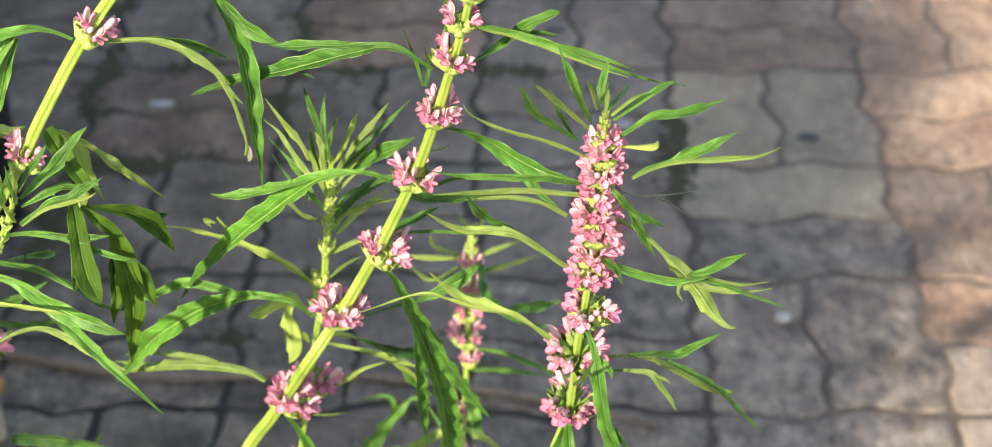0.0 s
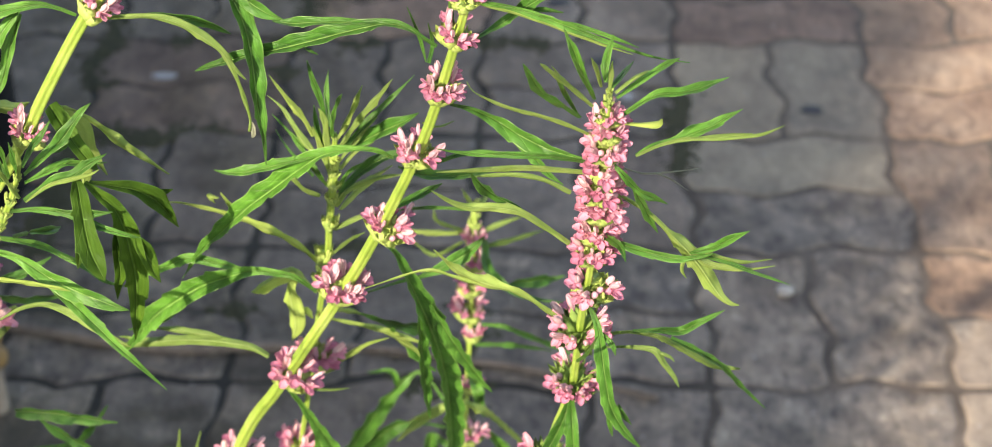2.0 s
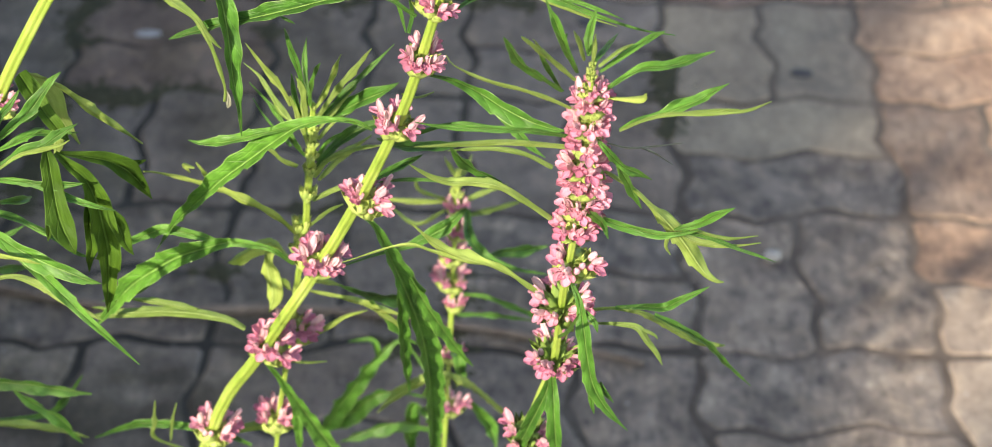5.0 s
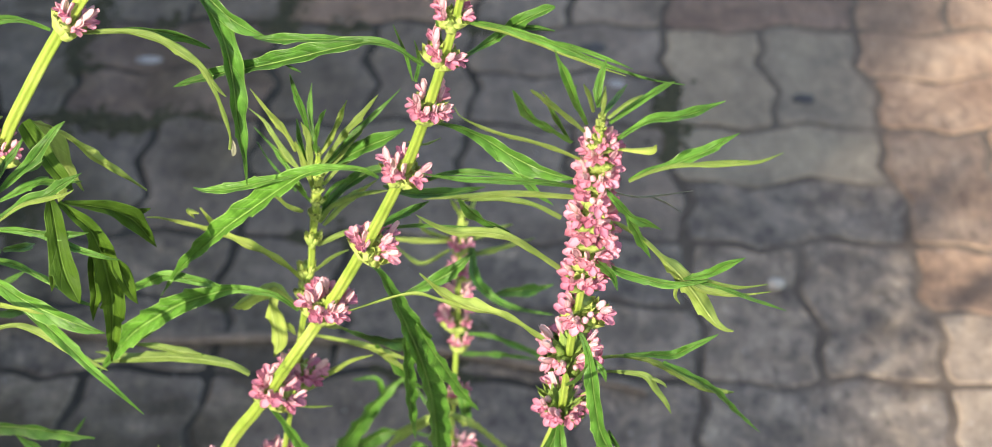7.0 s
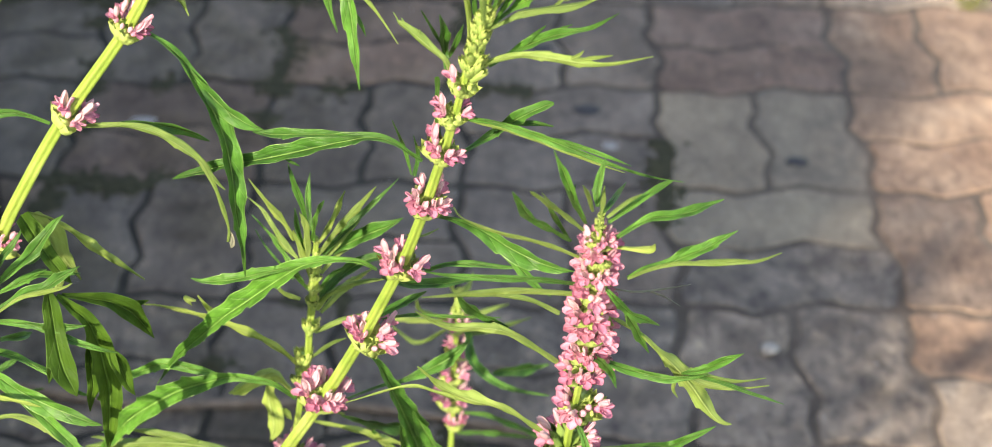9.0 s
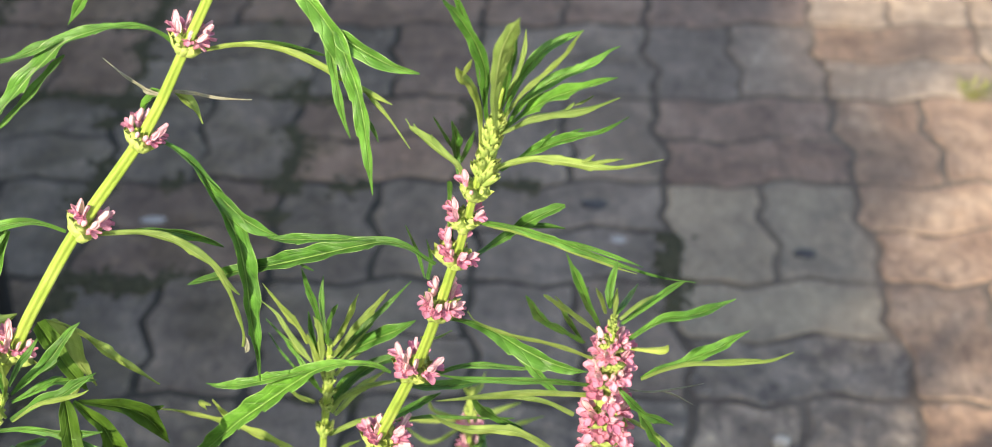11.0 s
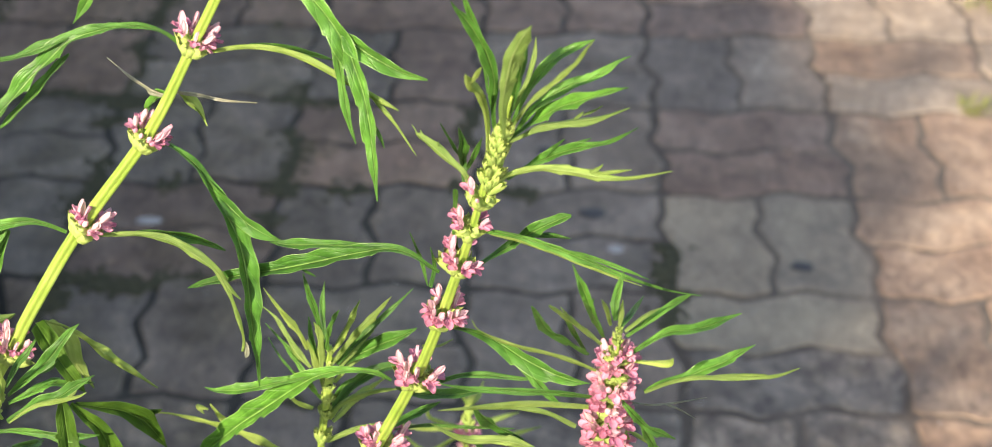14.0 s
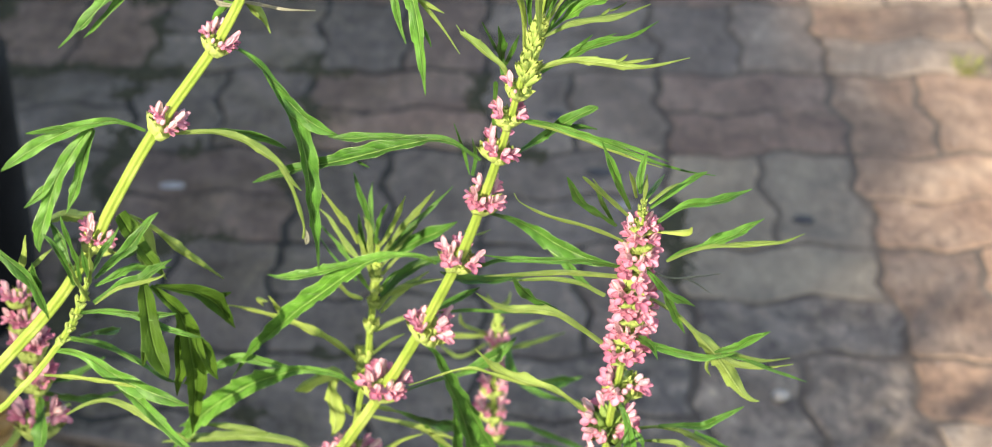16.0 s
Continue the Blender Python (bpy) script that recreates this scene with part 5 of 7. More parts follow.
leaf(plant_f, 'upper', [(-0.3594, -1.5594, 0.7676, 1.3), (-0.3583, -1.5659, 0.7817, 2.3), (-0.3588, -1.5711, 0.7919, 2.2), (-0.3600, -1.5746, 0.8023, 1.7), (-0.3610, -1.5735, 0.8058, 0.3)])
leaf(plant_f, 'upper', [(-0.3573, -1.5482, 0.7652, 1.3), (-0.3539, -1.5431, 0.7710, 2.3), (-0.3512, -1.5399, 0.7736, 2.8), (-0.3486, -1.5384, 0.7772, 1.3), (-0.3462, -1.5382, 0.7814, 0.3)])
leaf(plant_f, 'under', [(-0.3575, -1.5550, 0.7634, 1.3), (-0.3545, -1.5623, 0.7767, 2.2), (-0.3517, -1.5730, 0.7917, 0.5)])
leaf(plant_f, 'under', [(-0.3558, -1.5552, 0.7547, 1.0), (-0.3460, -1.5567, 0.7628, 1.5), (-0.3391, -1.5584, 0.7660, 1.8), (-0.3324, -1.5599, 0.7688, 1.5), (-0.3278, -1.5612, 0.7711, 1.0), (-0.3251, -1.5617, 0.7731, 0.3)])
leaf(plant_f, 'upper', [(-0.3548, -1.5548, 0.7663, 1.3), (-0.3472, -1.5543, 0.7734, 3.1), (-0.3400, -1.5533, 0.7801, 4.6), (-0.3355, -1.5523, 0.7859, 4.0), (-0.3315, -1.5512, 0.7911, 2.5), (-0.3280, -1.5509, 0.7947, 0.3)], [(-0.3441, -1.5540, 0.7753, 1.5), (-0.3397, -1.5535, 0.7774, 2.0), (-0.3368, -1.5529, 0.7800, 0.3)])
leaf(plant_f, 'upper', [(-0.3628, -1.5522, 0.7611, 1.3), (-0.3649, -1.5490, 0.7686, 2.6), (-0.3674, -1.5453, 0.7745, 3.6), (-0.3707, -1.5411, 0.7791, 3.4), (-0.3741, -1.5378, 0.7824, 1.8), (-0.3760, -1.5371, 0.7849, 0.3)])
leaf(plant_f, 'turned', [(-0.3631, -1.5569, 0.7645, 1.0), (-0.3642, -1.5588, 0.7730, 2.0), (-0.3665, -1.5612, 0.7823, 2.3), (-0.3693, -1.5617, 0.7877, 1.8), (-0.3719, -1.5613, 0.7903, 0.3)])
leaf(plant_f, 'upper', [(-0.3552, -1.5542, 0.7624, 1.3), (-0.3489, -1.5528, 0.7651, 2.3), (-0.3442, -1.5503, 0.7666, 3.1), (-0.3404, -1.5471, 0.7665, 2.8), (-0.3353, -1.5438, 0.7643, 2.1), (-0.3316, -1.5427, 0.7639, 1.5), (-0.3263, -1.5434, 0.7650, 0.3)], [(-0.3441, -1.5503, 0.7672, 1.5), (-0.3408, -1.5474, 0.7678, 2.1), (-0.3380, -1.5455, 0.7679, 0.3)])
leaf(plant_f, 'upper', [(-0.3563, -1.5549, 0.7551, 1.3), (-0.3499, -1.5548, 0.7592, 2.6), (-0.3438, -1.5545, 0.7633, 3.8), (-0.3374, -1.5540, 0.7651, 4.1), (-0.3316, -1.5536, 0.7693, 3.6), (-0.3273, -1.5535, 0.7723, 2.0), (-0.3236, -1.5536, 0.7750, 0.3)])
leaf(plant_f, 'upper', [(-0.3625, -1.5552, 0.7504, 1.3), (-0.3535, -1.5554, 0.7515, 2.1), (-0.3457, -1.5563, 0.7516, 2.6), (-0.3380, -1.5574, 0.7509, 3.3), (-0.3301, -1.5587, 0.7521, 3.1), (-0.3255, -1.5589, 0.7525, 1.5), (-0.3225, -1.5589, 0.7529, 0.3)], 'turned', [(-0.3432, -1.5567, 0.7504, 1.5), (-0.3343, -1.5581, 0.7484, 2.6), (-0.3268, -1.5591, 0.7455, 2.6), (-0.3177, -1.5613, 0.7440, 1.5), (-0.3119, -1.5616, 0.7430, 0.3)])
leaf(plant_f, 'upper', [(-0.3745, -1.5553, 0.7324, 1.6), (-0.3668, -1.5557, 0.7319, 2.6), (-0.3591, -1.5570, 0.7291, 4.2), (-0.3516, -1.5585, 0.7240, 5.8), (-0.3439, -1.5603, 0.7201, 6.8), (-0.3361, -1.5623, 0.7175, 6.8), (-0.3296, -1.5637, 0.7155, 4.7), (-0.3232, -1.5648, 0.7135, 2.6), (-0.3194, -1.5649, 0.7124, 0.3)], 'turned', [(-0.3542, -1.5580, 0.7247, 2.6), (-0.3467, -1.5600, 0.7177, 4.2), (-0.3393, -1.5620, 0.7104, 4.7), (-0.3331, -1.5636, 0.7038, 4.2), (-0.3267, -1.5659, 0.6976, 3.2), (-0.3199, -1.5678, 0.6914, 2.4), (-0.3137, -1.5678, 0.6838, 1.3), (-0.3079, -1.5678, 0.6767, 0.3)])
leaf(plant_f, 'under', [(-0.3792, -1.5569, 0.7211, 1.3), (-0.3686, -1.5585, 0.7214, 1.8), (-0.3570, -1.5644, 0.7240, 1.8), (-0.3453, -1.5713, 0.7270, 1.5), (-0.3387, -1.5732, 0.7268, 0.3)])
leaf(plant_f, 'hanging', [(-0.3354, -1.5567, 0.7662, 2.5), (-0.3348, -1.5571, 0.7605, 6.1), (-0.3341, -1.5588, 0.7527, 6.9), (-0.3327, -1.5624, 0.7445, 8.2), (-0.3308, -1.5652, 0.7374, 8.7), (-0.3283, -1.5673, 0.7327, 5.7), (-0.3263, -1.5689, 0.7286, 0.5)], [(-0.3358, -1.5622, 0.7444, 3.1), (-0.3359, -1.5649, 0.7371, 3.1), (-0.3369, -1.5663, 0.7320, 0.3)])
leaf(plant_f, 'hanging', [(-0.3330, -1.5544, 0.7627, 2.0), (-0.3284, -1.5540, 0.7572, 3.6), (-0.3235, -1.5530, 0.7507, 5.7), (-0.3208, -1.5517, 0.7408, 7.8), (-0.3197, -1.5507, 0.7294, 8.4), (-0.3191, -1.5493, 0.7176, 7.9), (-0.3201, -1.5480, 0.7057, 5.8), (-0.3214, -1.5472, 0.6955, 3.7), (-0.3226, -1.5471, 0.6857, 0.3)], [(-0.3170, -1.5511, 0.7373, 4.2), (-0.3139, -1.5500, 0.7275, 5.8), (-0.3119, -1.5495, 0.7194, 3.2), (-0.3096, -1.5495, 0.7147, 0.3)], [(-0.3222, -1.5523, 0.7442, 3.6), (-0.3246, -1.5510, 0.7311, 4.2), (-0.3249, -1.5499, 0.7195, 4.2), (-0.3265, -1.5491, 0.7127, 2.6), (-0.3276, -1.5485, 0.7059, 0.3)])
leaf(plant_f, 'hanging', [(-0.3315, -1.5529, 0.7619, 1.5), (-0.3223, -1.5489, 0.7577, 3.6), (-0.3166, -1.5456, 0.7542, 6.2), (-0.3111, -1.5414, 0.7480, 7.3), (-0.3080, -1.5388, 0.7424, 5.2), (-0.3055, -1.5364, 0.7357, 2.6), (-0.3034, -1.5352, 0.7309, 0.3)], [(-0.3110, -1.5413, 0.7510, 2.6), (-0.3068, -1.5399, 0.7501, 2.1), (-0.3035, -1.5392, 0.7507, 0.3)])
leaf(plant_f, 'under', [(-0.3739, -1.5500, 0.6968, 0.8), (-0.3655, -1.5501, 0.7021, 1.6), (-0.3563, -1.5491, 0.7035, 2.1), (-0.3472, -1.5504, 0.7007, 3.2), (-0.3393, -1.5525, 0.6968, 3.7), (-0.3313, -1.5551, 0.6930, 2.7), (-0.3220, -1.5574, 0.6893, 0.3)])
leaf(plant_f, 'turned', [(-0.3741, -1.5394, 0.7282, 1.1), (-0.3650, -1.5349, 0.7231, 2.4), (-0.3578, -1.5326, 0.7193, 2.4), (-0.3514, -1.5330, 0.7158, 2.2), (-0.3433, -1.5354, 0.7127, 1.9), (-0.3338, -1.5396, 0.7083, 1.3), (-0.3247, -1.5395, 0.7055, 0.3)])
leaf(plant_f, 'upper', [(-0.3649, -1.5460, 0.7332, 1.4), (-0.3658, -1.5188, 0.7172, 1.9), (-0.3609, -1.5099, 0.7123, 3.2), (-0.3580, -1.5036, 0.7099, 0.5)])
leaf(plant_f, 'upper', [(-0.4000, -1.5558, 0.7862, 1.5), (-0.3905, -1.5611, 0.7825, 3.1), (-0.3831, -1.5639, 0.7773, 4.6), (-0.3776, -1.5642, 0.7703, 4.1), (-0.3742, -1.5639, 0.7605, 3.1), (-0.3726, -1.5636, 0.7523, 0.5)])
leaf(plant_f, 'under', [(-0.3852, -1.5558, 0.7689, 1.5), (-0.3825, -1.5572, 0.7777, 3.3), (-0.3792, -1.5589, 0.7882, 0.3)])
leaf(plant_f, 'upper', [(-0.3769, -1.5578, 0.7561, 2.1), (-0.3754, -1.5618, 0.7674, 3.6), (-0.3757, -1.5649, 0.7752, 3.0), (-0.3761, -1.5662, 0.7802, 0.3)])
leaf(plant_f, 'under', [(-0.3812, -1.5534, 0.7687, 1.3), (-0.3762, -1.5531, 0.7741, 2.1), (-0.3710, -1.5527, 0.7786, 0.3)])
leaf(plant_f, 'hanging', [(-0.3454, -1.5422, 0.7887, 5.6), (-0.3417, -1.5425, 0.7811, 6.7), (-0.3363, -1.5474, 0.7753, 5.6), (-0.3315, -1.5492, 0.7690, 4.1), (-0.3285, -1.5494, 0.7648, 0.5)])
leaf(plant_f, 'upper', [(-0.3572, -1.5553, 0.7666, 1.3), (-0.3574, -1.5558, 0.7742, 2.3), (-0.3586, -1.5565, 0.7812, 0.3)])
leaf(plant_f, 'under', [(-0.3581, -1.5550, 0.7559, 1.3), (-0.3602, -1.5640, 0.7703, 2.0), (-0.3595, -1.5756, 0.7860, 0.5)])
plant_g = plant([(-0.4362, -1.45, 0, 0.0014), (-0.4348, -1.4534, 0.1959, 0.0014), (-0.428, -1.4567, 0.3861, 0.0014), (-0.4157, -1.46, 0.5762, 0.0012), (-0.4113, -1.46, 0.6212, 0.0011), (-0.4094, -1.46, 0.6642, 0.001), (-0.4083, -1.46, 0.6953, 0.0009), (-0.4081, -1.46, 0.7121, 0.0006)])
whorl(plant_g, (-0.4133, -1.46, 0.6956), 0.0080, 8)
whorl(plant_g, (-0.4108, -1.46, 0.6816), 0.0095, 9)
whorl(plant_g, (-0.4101, -1.46, 0.6667), 0.0108, 10)
whorl(plant_g, (-0.4097, -1.46, 0.6509), 0.0118, 10)
whorl(plant_g, (-0.4110, -1.46, 0.6250), 0.0131, 9)
leaf(plant_g, 'upper', [(-0.4082, -1.4600, 0.6466, 2.4), (-0.4029, -1.4801, 0.6466, 5.7), (-0.4030, -1.4901, 0.6360, 6.1), (-0.4063, -1.4903, 0.6145, 0.6)])
leaf(plant_g, 'under', [(-0.4121, -1.4600, 0.6429, 1.8), (-0.4047, -1.4513, 0.6299, 3.1), (-0.3986, -1.4451, 0.6286, 1.2)])
leaf(plant_g, 'under', [(-0.4162, -1.4600, 0.6320, 1.8), (-0.4245, -1.4673, 0.6226, 4.6), (-0.4319, -1.4763, 0.6180, 0.6)])
leaf(plant_g, 'upper', [(-0.4085, -1.4600, 0.6502, 1.8), (-0.3914, -1.4553, 0.6527, 3.9), (-0.3786, -1.4498, 0.6589, 0.6)])
leaf(plant_g, 'upper', [(-0.4105, -1.4540, 0.6424, 1.8), (-0.3956, -1.4310, 0.6233, 4.0), (-0.3794, -1.4202, 0.6191, 0.6)])
plant_e = plant([(-0.3054, -1.4234, 0, 0.0012), (-0.3036, -1.4268, 0.1775, 0.0012), (-0.2945, -1.4301, 0.3498, 0.0012), (-0.2781, -1.4334, 0.522, 0.001), (-0.2709, -1.4433, 0.5715, 0.0012), (-0.2617, -1.4549, 0.6295, 0.0013), (-0.2551, -1.4626, 0.6679, 0.0014), (-0.2528, -1.4669, 0.6897, 0.0015), (-0.2492, -1.4725, 0.7177, 0.0017), (-0.2476, -1.4769, 0.7395, 0.0009)])
whorl(plant_e, (-0.2773, -1.4371, 0.5404), 0.0109, 8)
whorl(plant_e, (-0.2636, -1.4494, 0.602), 0.0104, 8)
bud_whorl(plant_e, (-0.2577, -1.4603, 0.6566), 0.0075)
bud_whorl(plant_e, (-0.2573, -1.4629, 0.6697), 0.0079)
bud_whorl(plant_e, (-0.2529, -1.4668, 0.689), 0.0063)
bud_whorl(plant_e, (-0.251, -1.4694, 0.7022), 0.0046)
bud_whorl(plant_e, (-0.25, -1.471, 0.7102), 0.0042)
bud_whorl(plant_e, (-0.2492, -1.4725, 0.7177), 0.0038)
bud_whorl(plant_e, (-0.2485, -1.4739, 0.7245), 0.0034)
bud_whorl(plant_e, (-0.2479, -1.4752, 0.7312), 0.003)
bud_whorl(plant_e, (-0.2475, -1.4764, 0.7372), 0.0025)
leaf(plant_e, 'upper', [(-0.2500, -1.4767, 0.7377, 1.6), (-0.2522, -1.4778, 0.7546, 2.3), (-0.2550, -1.4780, 0.7648, 2.5), (-0.2571, -1.4779, 0.7734, 0.3)])
leaf(plant_e, 'turned', [(-0.2496, -1.4737, 0.7404, 1.0), (-0.2514, -1.4678, 0.7519, 2.1), (-0.2502, -1.4644, 0.7618, 0.3)])
leaf(plant_e, 'upper', [(-0.2485, -1.4781, 0.7385, 1.6), (-0.2465, -1.4863, 0.7522, 2.0), (-0.2435, -1.4947, 0.7643, 1.8), (-0.2415, -1.4982, 0.7697, 0.3)])
leaf(plant_e, 'under', [(-0.2481, -1.4760, 0.7343, 1.6), (-0.2430, -1.4789, 0.7450, 2.3), (-0.2384, -1.4824, 0.7573, 2.3), (-0.2347, -1.4846, 0.7658, 0.3)])
leaf(plant_e, 'under', [(-0.2465, -1.4757, 0.7311, 1.6), (-0.2374, -1.4838, 0.7494, 2.6), (-0.2287, -1.4923, 0.7645, 2.5), (-0.2216, -1.4992, 0.7769, 0.3)])
leaf(plant_e, 'upper', [(-0.2453, -1.4745, 0.7295, 1.6), (-0.2346, -1.4728, 0.7415, 2.6), (-0.2268, -1.4705, 0.7492, 2.3), (-0.2151, -1.4663, 0.7607, 0.3)])
leaf(plant_e, 'upper', [(-0.2444, -1.4713, 0.7270, 2.1), (-0.2351, -1.4700, 0.7323, 5.2), (-0.2269, -1.4735, 0.7390, 6.2), (-0.2188, -1.4768, 0.7449, 4.1), (-0.2129, -1.4795, 0.7506, 0.3)], [(-0.2295, -1.4731, 0.7402, 2.1), (-0.2261, -1.4747, 0.7448, 0.3)])
leaf(plant_e, 'under', [(-0.2564, -1.4772, 0.7379, 1.6), (-0.2596, -1.4791, 0.7465, 2.3), (-0.2641, -1.4813, 0.7550, 2.6), (-0.2673, -1.4830, 0.7617, 1.5), (-0.2717, -1.4846, 0.7704, 0.3)])
leaf(plant_e, 'under', [(-0.2560, -1.4731, 0.7264, 1.6), (-0.2613, -1.4706, 0.7310, 2.9), (-0.2665, -1.4664, 0.7375, 2.4), (-0.2706, -1.4620, 0.7425, 1.3), (-0.2769, -1.4580, 0.7461, 0.3)])
leaf(plant_e, 'upper', [(-0.2596, -1.4661, 0.7206, 1.6), (-0.2655, -1.4579, 0.7249, 2.4), (-0.2696, -1.4549, 0.7277, 1.3), (-0.2760, -1.4531, 0.7343, 0.3)])
leaf(plant_e, 'upper', [(-0.2582, -1.4688, 0.7138, 1.3), (-0.2707, -1.4507, 0.7163, 1.0), (-0.2766, -1.4421, 0.7202, 0.4)])
leaf(plant_e, 'under', [(-0.2507, -1.4719, 0.7143, 1.5), (-0.2545, -1.4764, 0.7319, 3.1), (-0.2561, -1.4799, 0.7441, 0.5)])
leaf(plant_e, 'under', [(-0.2497, -1.4692, 0.6992, 1.9), (-0.2439, -1.4706, 0.7081, 2.4), (-0.2330, -1.4722, 0.7147, 2.4), (-0.2197, -1.4730, 0.7175, 0.3)])
leaf(plant_e, 'upper', [(-0.2498, -1.4660, 0.7000, 1.6), (-0.2392, -1.4579, 0.7088, 4.1), (-0.2287, -1.4562, 0.7154, 4.1), (-0.2134, -1.4521, 0.7161, 0.5)])
leaf(plant_e, 'under', [(-0.2510, -1.4661, 0.6855, 1.6), (-0.2417, -1.4676, 0.6919, 2.4), (-0.2337, -1.4687, 0.6957, 1.6), (-0.2258, -1.4695, 0.6979, 0.5)])
leaf(plant_e, 'under', [(-0.2559, -1.4710, 0.7051, 1.6), (-0.2619, -1.4748, 0.7105, 2.1), (-0.2663, -1.4790, 0.7192, 1.8), (-0.2707, -1.4819, 0.7276, 0.3)])
leaf(plant_e, 'under', [(-0.2587, -1.4620, 0.6652, 2.2), (-0.2689, -1.4650, 0.6773, 2.9), (-0.2787, -1.4671, 0.6849, 3.7), (-0.2885, -1.4691, 0.6914, 3.2), (-0.3007, -1.4713, 0.6976, 2.1), (-0.3129, -1.4732, 0.7024, 1.0), (-0.3191, -1.4739, 0.7034, 0.4)], [(-0.2896, -1.4695, 0.6926, 2.4), (-0.2940, -1.4714, 0.6999, 2.8), (-0.2972, -1.4735, 0.7079, 0.5)], [(-0.3002, -1.4723, 0.7020, 0.8), (-0.3023, -1.4734, 0.7063, 2.4), (-0.2982, -1.4728, 0.7048, 0.8)])
leaf(plant_e, 'under', [(-0.2536, -1.4630, 0.6701, 1.3), (-0.2442, -1.4737, 0.6850, 1.6), (-0.2366, -1.4836, 0.6953, 0.5)])
leaf(plant_e, 'under', [(-0.2613, -1.4560, 0.6454, 1.1), (-0.2655, -1.4560, 0.6508, 2.2), (-0.2692, -1.4560, 0.6554, 4.5), (-0.2726, -1.4560, 0.6541, 6.7), (-0.2733, -1.4560, 0.6466, 5.0), (-0.2729, -1.4560, 0.6391, 6.8), (-0.2718, -1.4560, 0.6323, 8.5), (-0.2719, -1.4560, 0.6260, 5.7), (-0.2737, -1.4560, 0.6194, 0.6)], [(-0.2708, -1.4560, 0.6568, 3.9), (-0.2756, -1.4560, 0.6554, 5.6), (-0.2805, -1.4560, 0.6523, 5.6), (-0.2852, -1.4560, 0.6488, 5.1), (-0.2881, -1.4560, 0.6464, 2.8), (-0.2902, -1.4560, 0.6453, 0.3)], [(-0.2701, -1.4560, 0.6374, 2.8), (-0.2664, -1.4560, 0.6337, 3.4), (-0.2637, -1.4560, 0.6313, 0.3)])
leaf(plant_e, 'under', [(-0.2584, -1.4565, 0.6374, 1.6), (-0.2491, -1.4428, 0.6260, 2.6), (-0.2435, -1.4306, 0.6156, 0.8)])
leaf(plant_e, 'upper', [(-0.2426, -1.4524, 0.6319, 1.1), (-0.2278, -1.4336, 0.6127, 4.4), (-0.2172, -1.4248, 0.6046, 5.6), (-0.2104, -1.4184, 0.5983, 0.6)])
leaf(plant_e, 'under', [(-0.2588, -1.4553, 0.6315, 1.1), (-0.2375, -1.4517, 0.6233, 2.6), (-0.2268, -1.4490, 0.6171, 3.0), (-0.2119, -1.4452, 0.6089, 0.6)], [(-0.2374, -1.4519, 0.6242, 1.4), (-0.2295, -1.4494, 0.6173, 1.7), (-0.2189, -1.4454, 0.6058, 2.3), (-0.2150, -1.4430, 0.5977, 0.4)])
leaf(plant_e, 'upper', [(-0.2293, -1.4505, 0.6226, 1.7), (-0.2206, -1.4401, 0.6053, 5.0), (-0.2153, -1.4380, 0.5950, 3.5), (-0.2107, -1.4366, 0.5880, 0.6)])
leaf(plant_e, 'under', [(-0.2581, -1.4491, 0.6004, 1.7), (-0.2491, -1.4525, 0.6090, 2.6), (-0.2401, -1.4568, 0.6182, 1.7), (-0.2300, -1.4611, 0.6249, 0.5)])
leaf(plant_e, 'under', [(-0.2691, -1.4459, 0.5844, 0.9), (-0.2580, -1.4553, 0.5911, 1.1), (-0.2482, -1.4673, 0.6013, 0.4)])
leaf(plant_e, 'under', [(-0.3201, -1.4328, 0.5190, 1.2), (-0.3340, -1.4409, 0.5334, 1.8), (-0.3328, -1.4452, 0.5464, 2.4), (-0.3293, -1.4520, 0.5650, 0.4)], [(-0.3276, -1.4372, 0.5285, 1.5), (-0.3250, -1.4424, 0.5443, 1.7), (-0.3205, -1.4489, 0.5611, 0.4)])
leaf(plant_e, 'upper', [(-0.2898, -1.4338, 0.5242, 1.5), (-0.3071, -1.4334, 0.5324, 3.2), (-0.3345, -1.4288, 0.5321, 3.7), (-0.3472, -1.4259, 0.5284, 3.2), (-0.3676, -1.4196, 0.5151, 0.6)])
leaf(plant_e, 'under', [(-0.2774, -1.4351, 0.5304, 1.8), (-0.2832, -1.4336, 0.5359, 4.5), (-0.2963, -1.4271, 0.5281, 3.7), (-0.3139, -1.4153, 0.5122, 0.6)])
leaf(plant_e, 'upper', [(-0.4072, -1.4424, 0.5670, 4.5), (-0.3896, -1.4438, 0.5669, 6.1), (-0.3751, -1.4454, 0.5657, 5.1), (-0.3590, -1.4474, 0.5646, 0.6)], [(-0.3964, -1.4423, 0.5619, 3.6), (-0.3860, -1.4419, 0.5525, 4.5), (-0.3754, -1.4419, 0.5432, 5.2), (-0.3683, -1.4409, 0.5292, 0.6)])
leaf(plant_e, 'upper', [(-0.4117, -1.4295, 0.5325, 1.8), (-0.3938, -1.4075, 0.5185, 2.8), (-0.3842, -1.4058, 0.5251, 3.3), (-0.3734, -1.4048, 0.5417, 0.5)])
leaf(plant_e, 'under', [(-0.4097, -1.4362, 0.5362, 2.7), (-0.3961, -1.4327, 0.5326, 4.5), (-0.3807, -1.4257, 0.5235, 2.8), (-0.3705, -1.4200, 0.5154, 0.6)])
leaf(plant_e, 'upper', [(-0.2498, -1.4732, 0.7211, 1.3), (-0.2546, -1.4721, 0.7381, 2.3), (-0.2563, -1.4701, 0.7485, 0.5)])
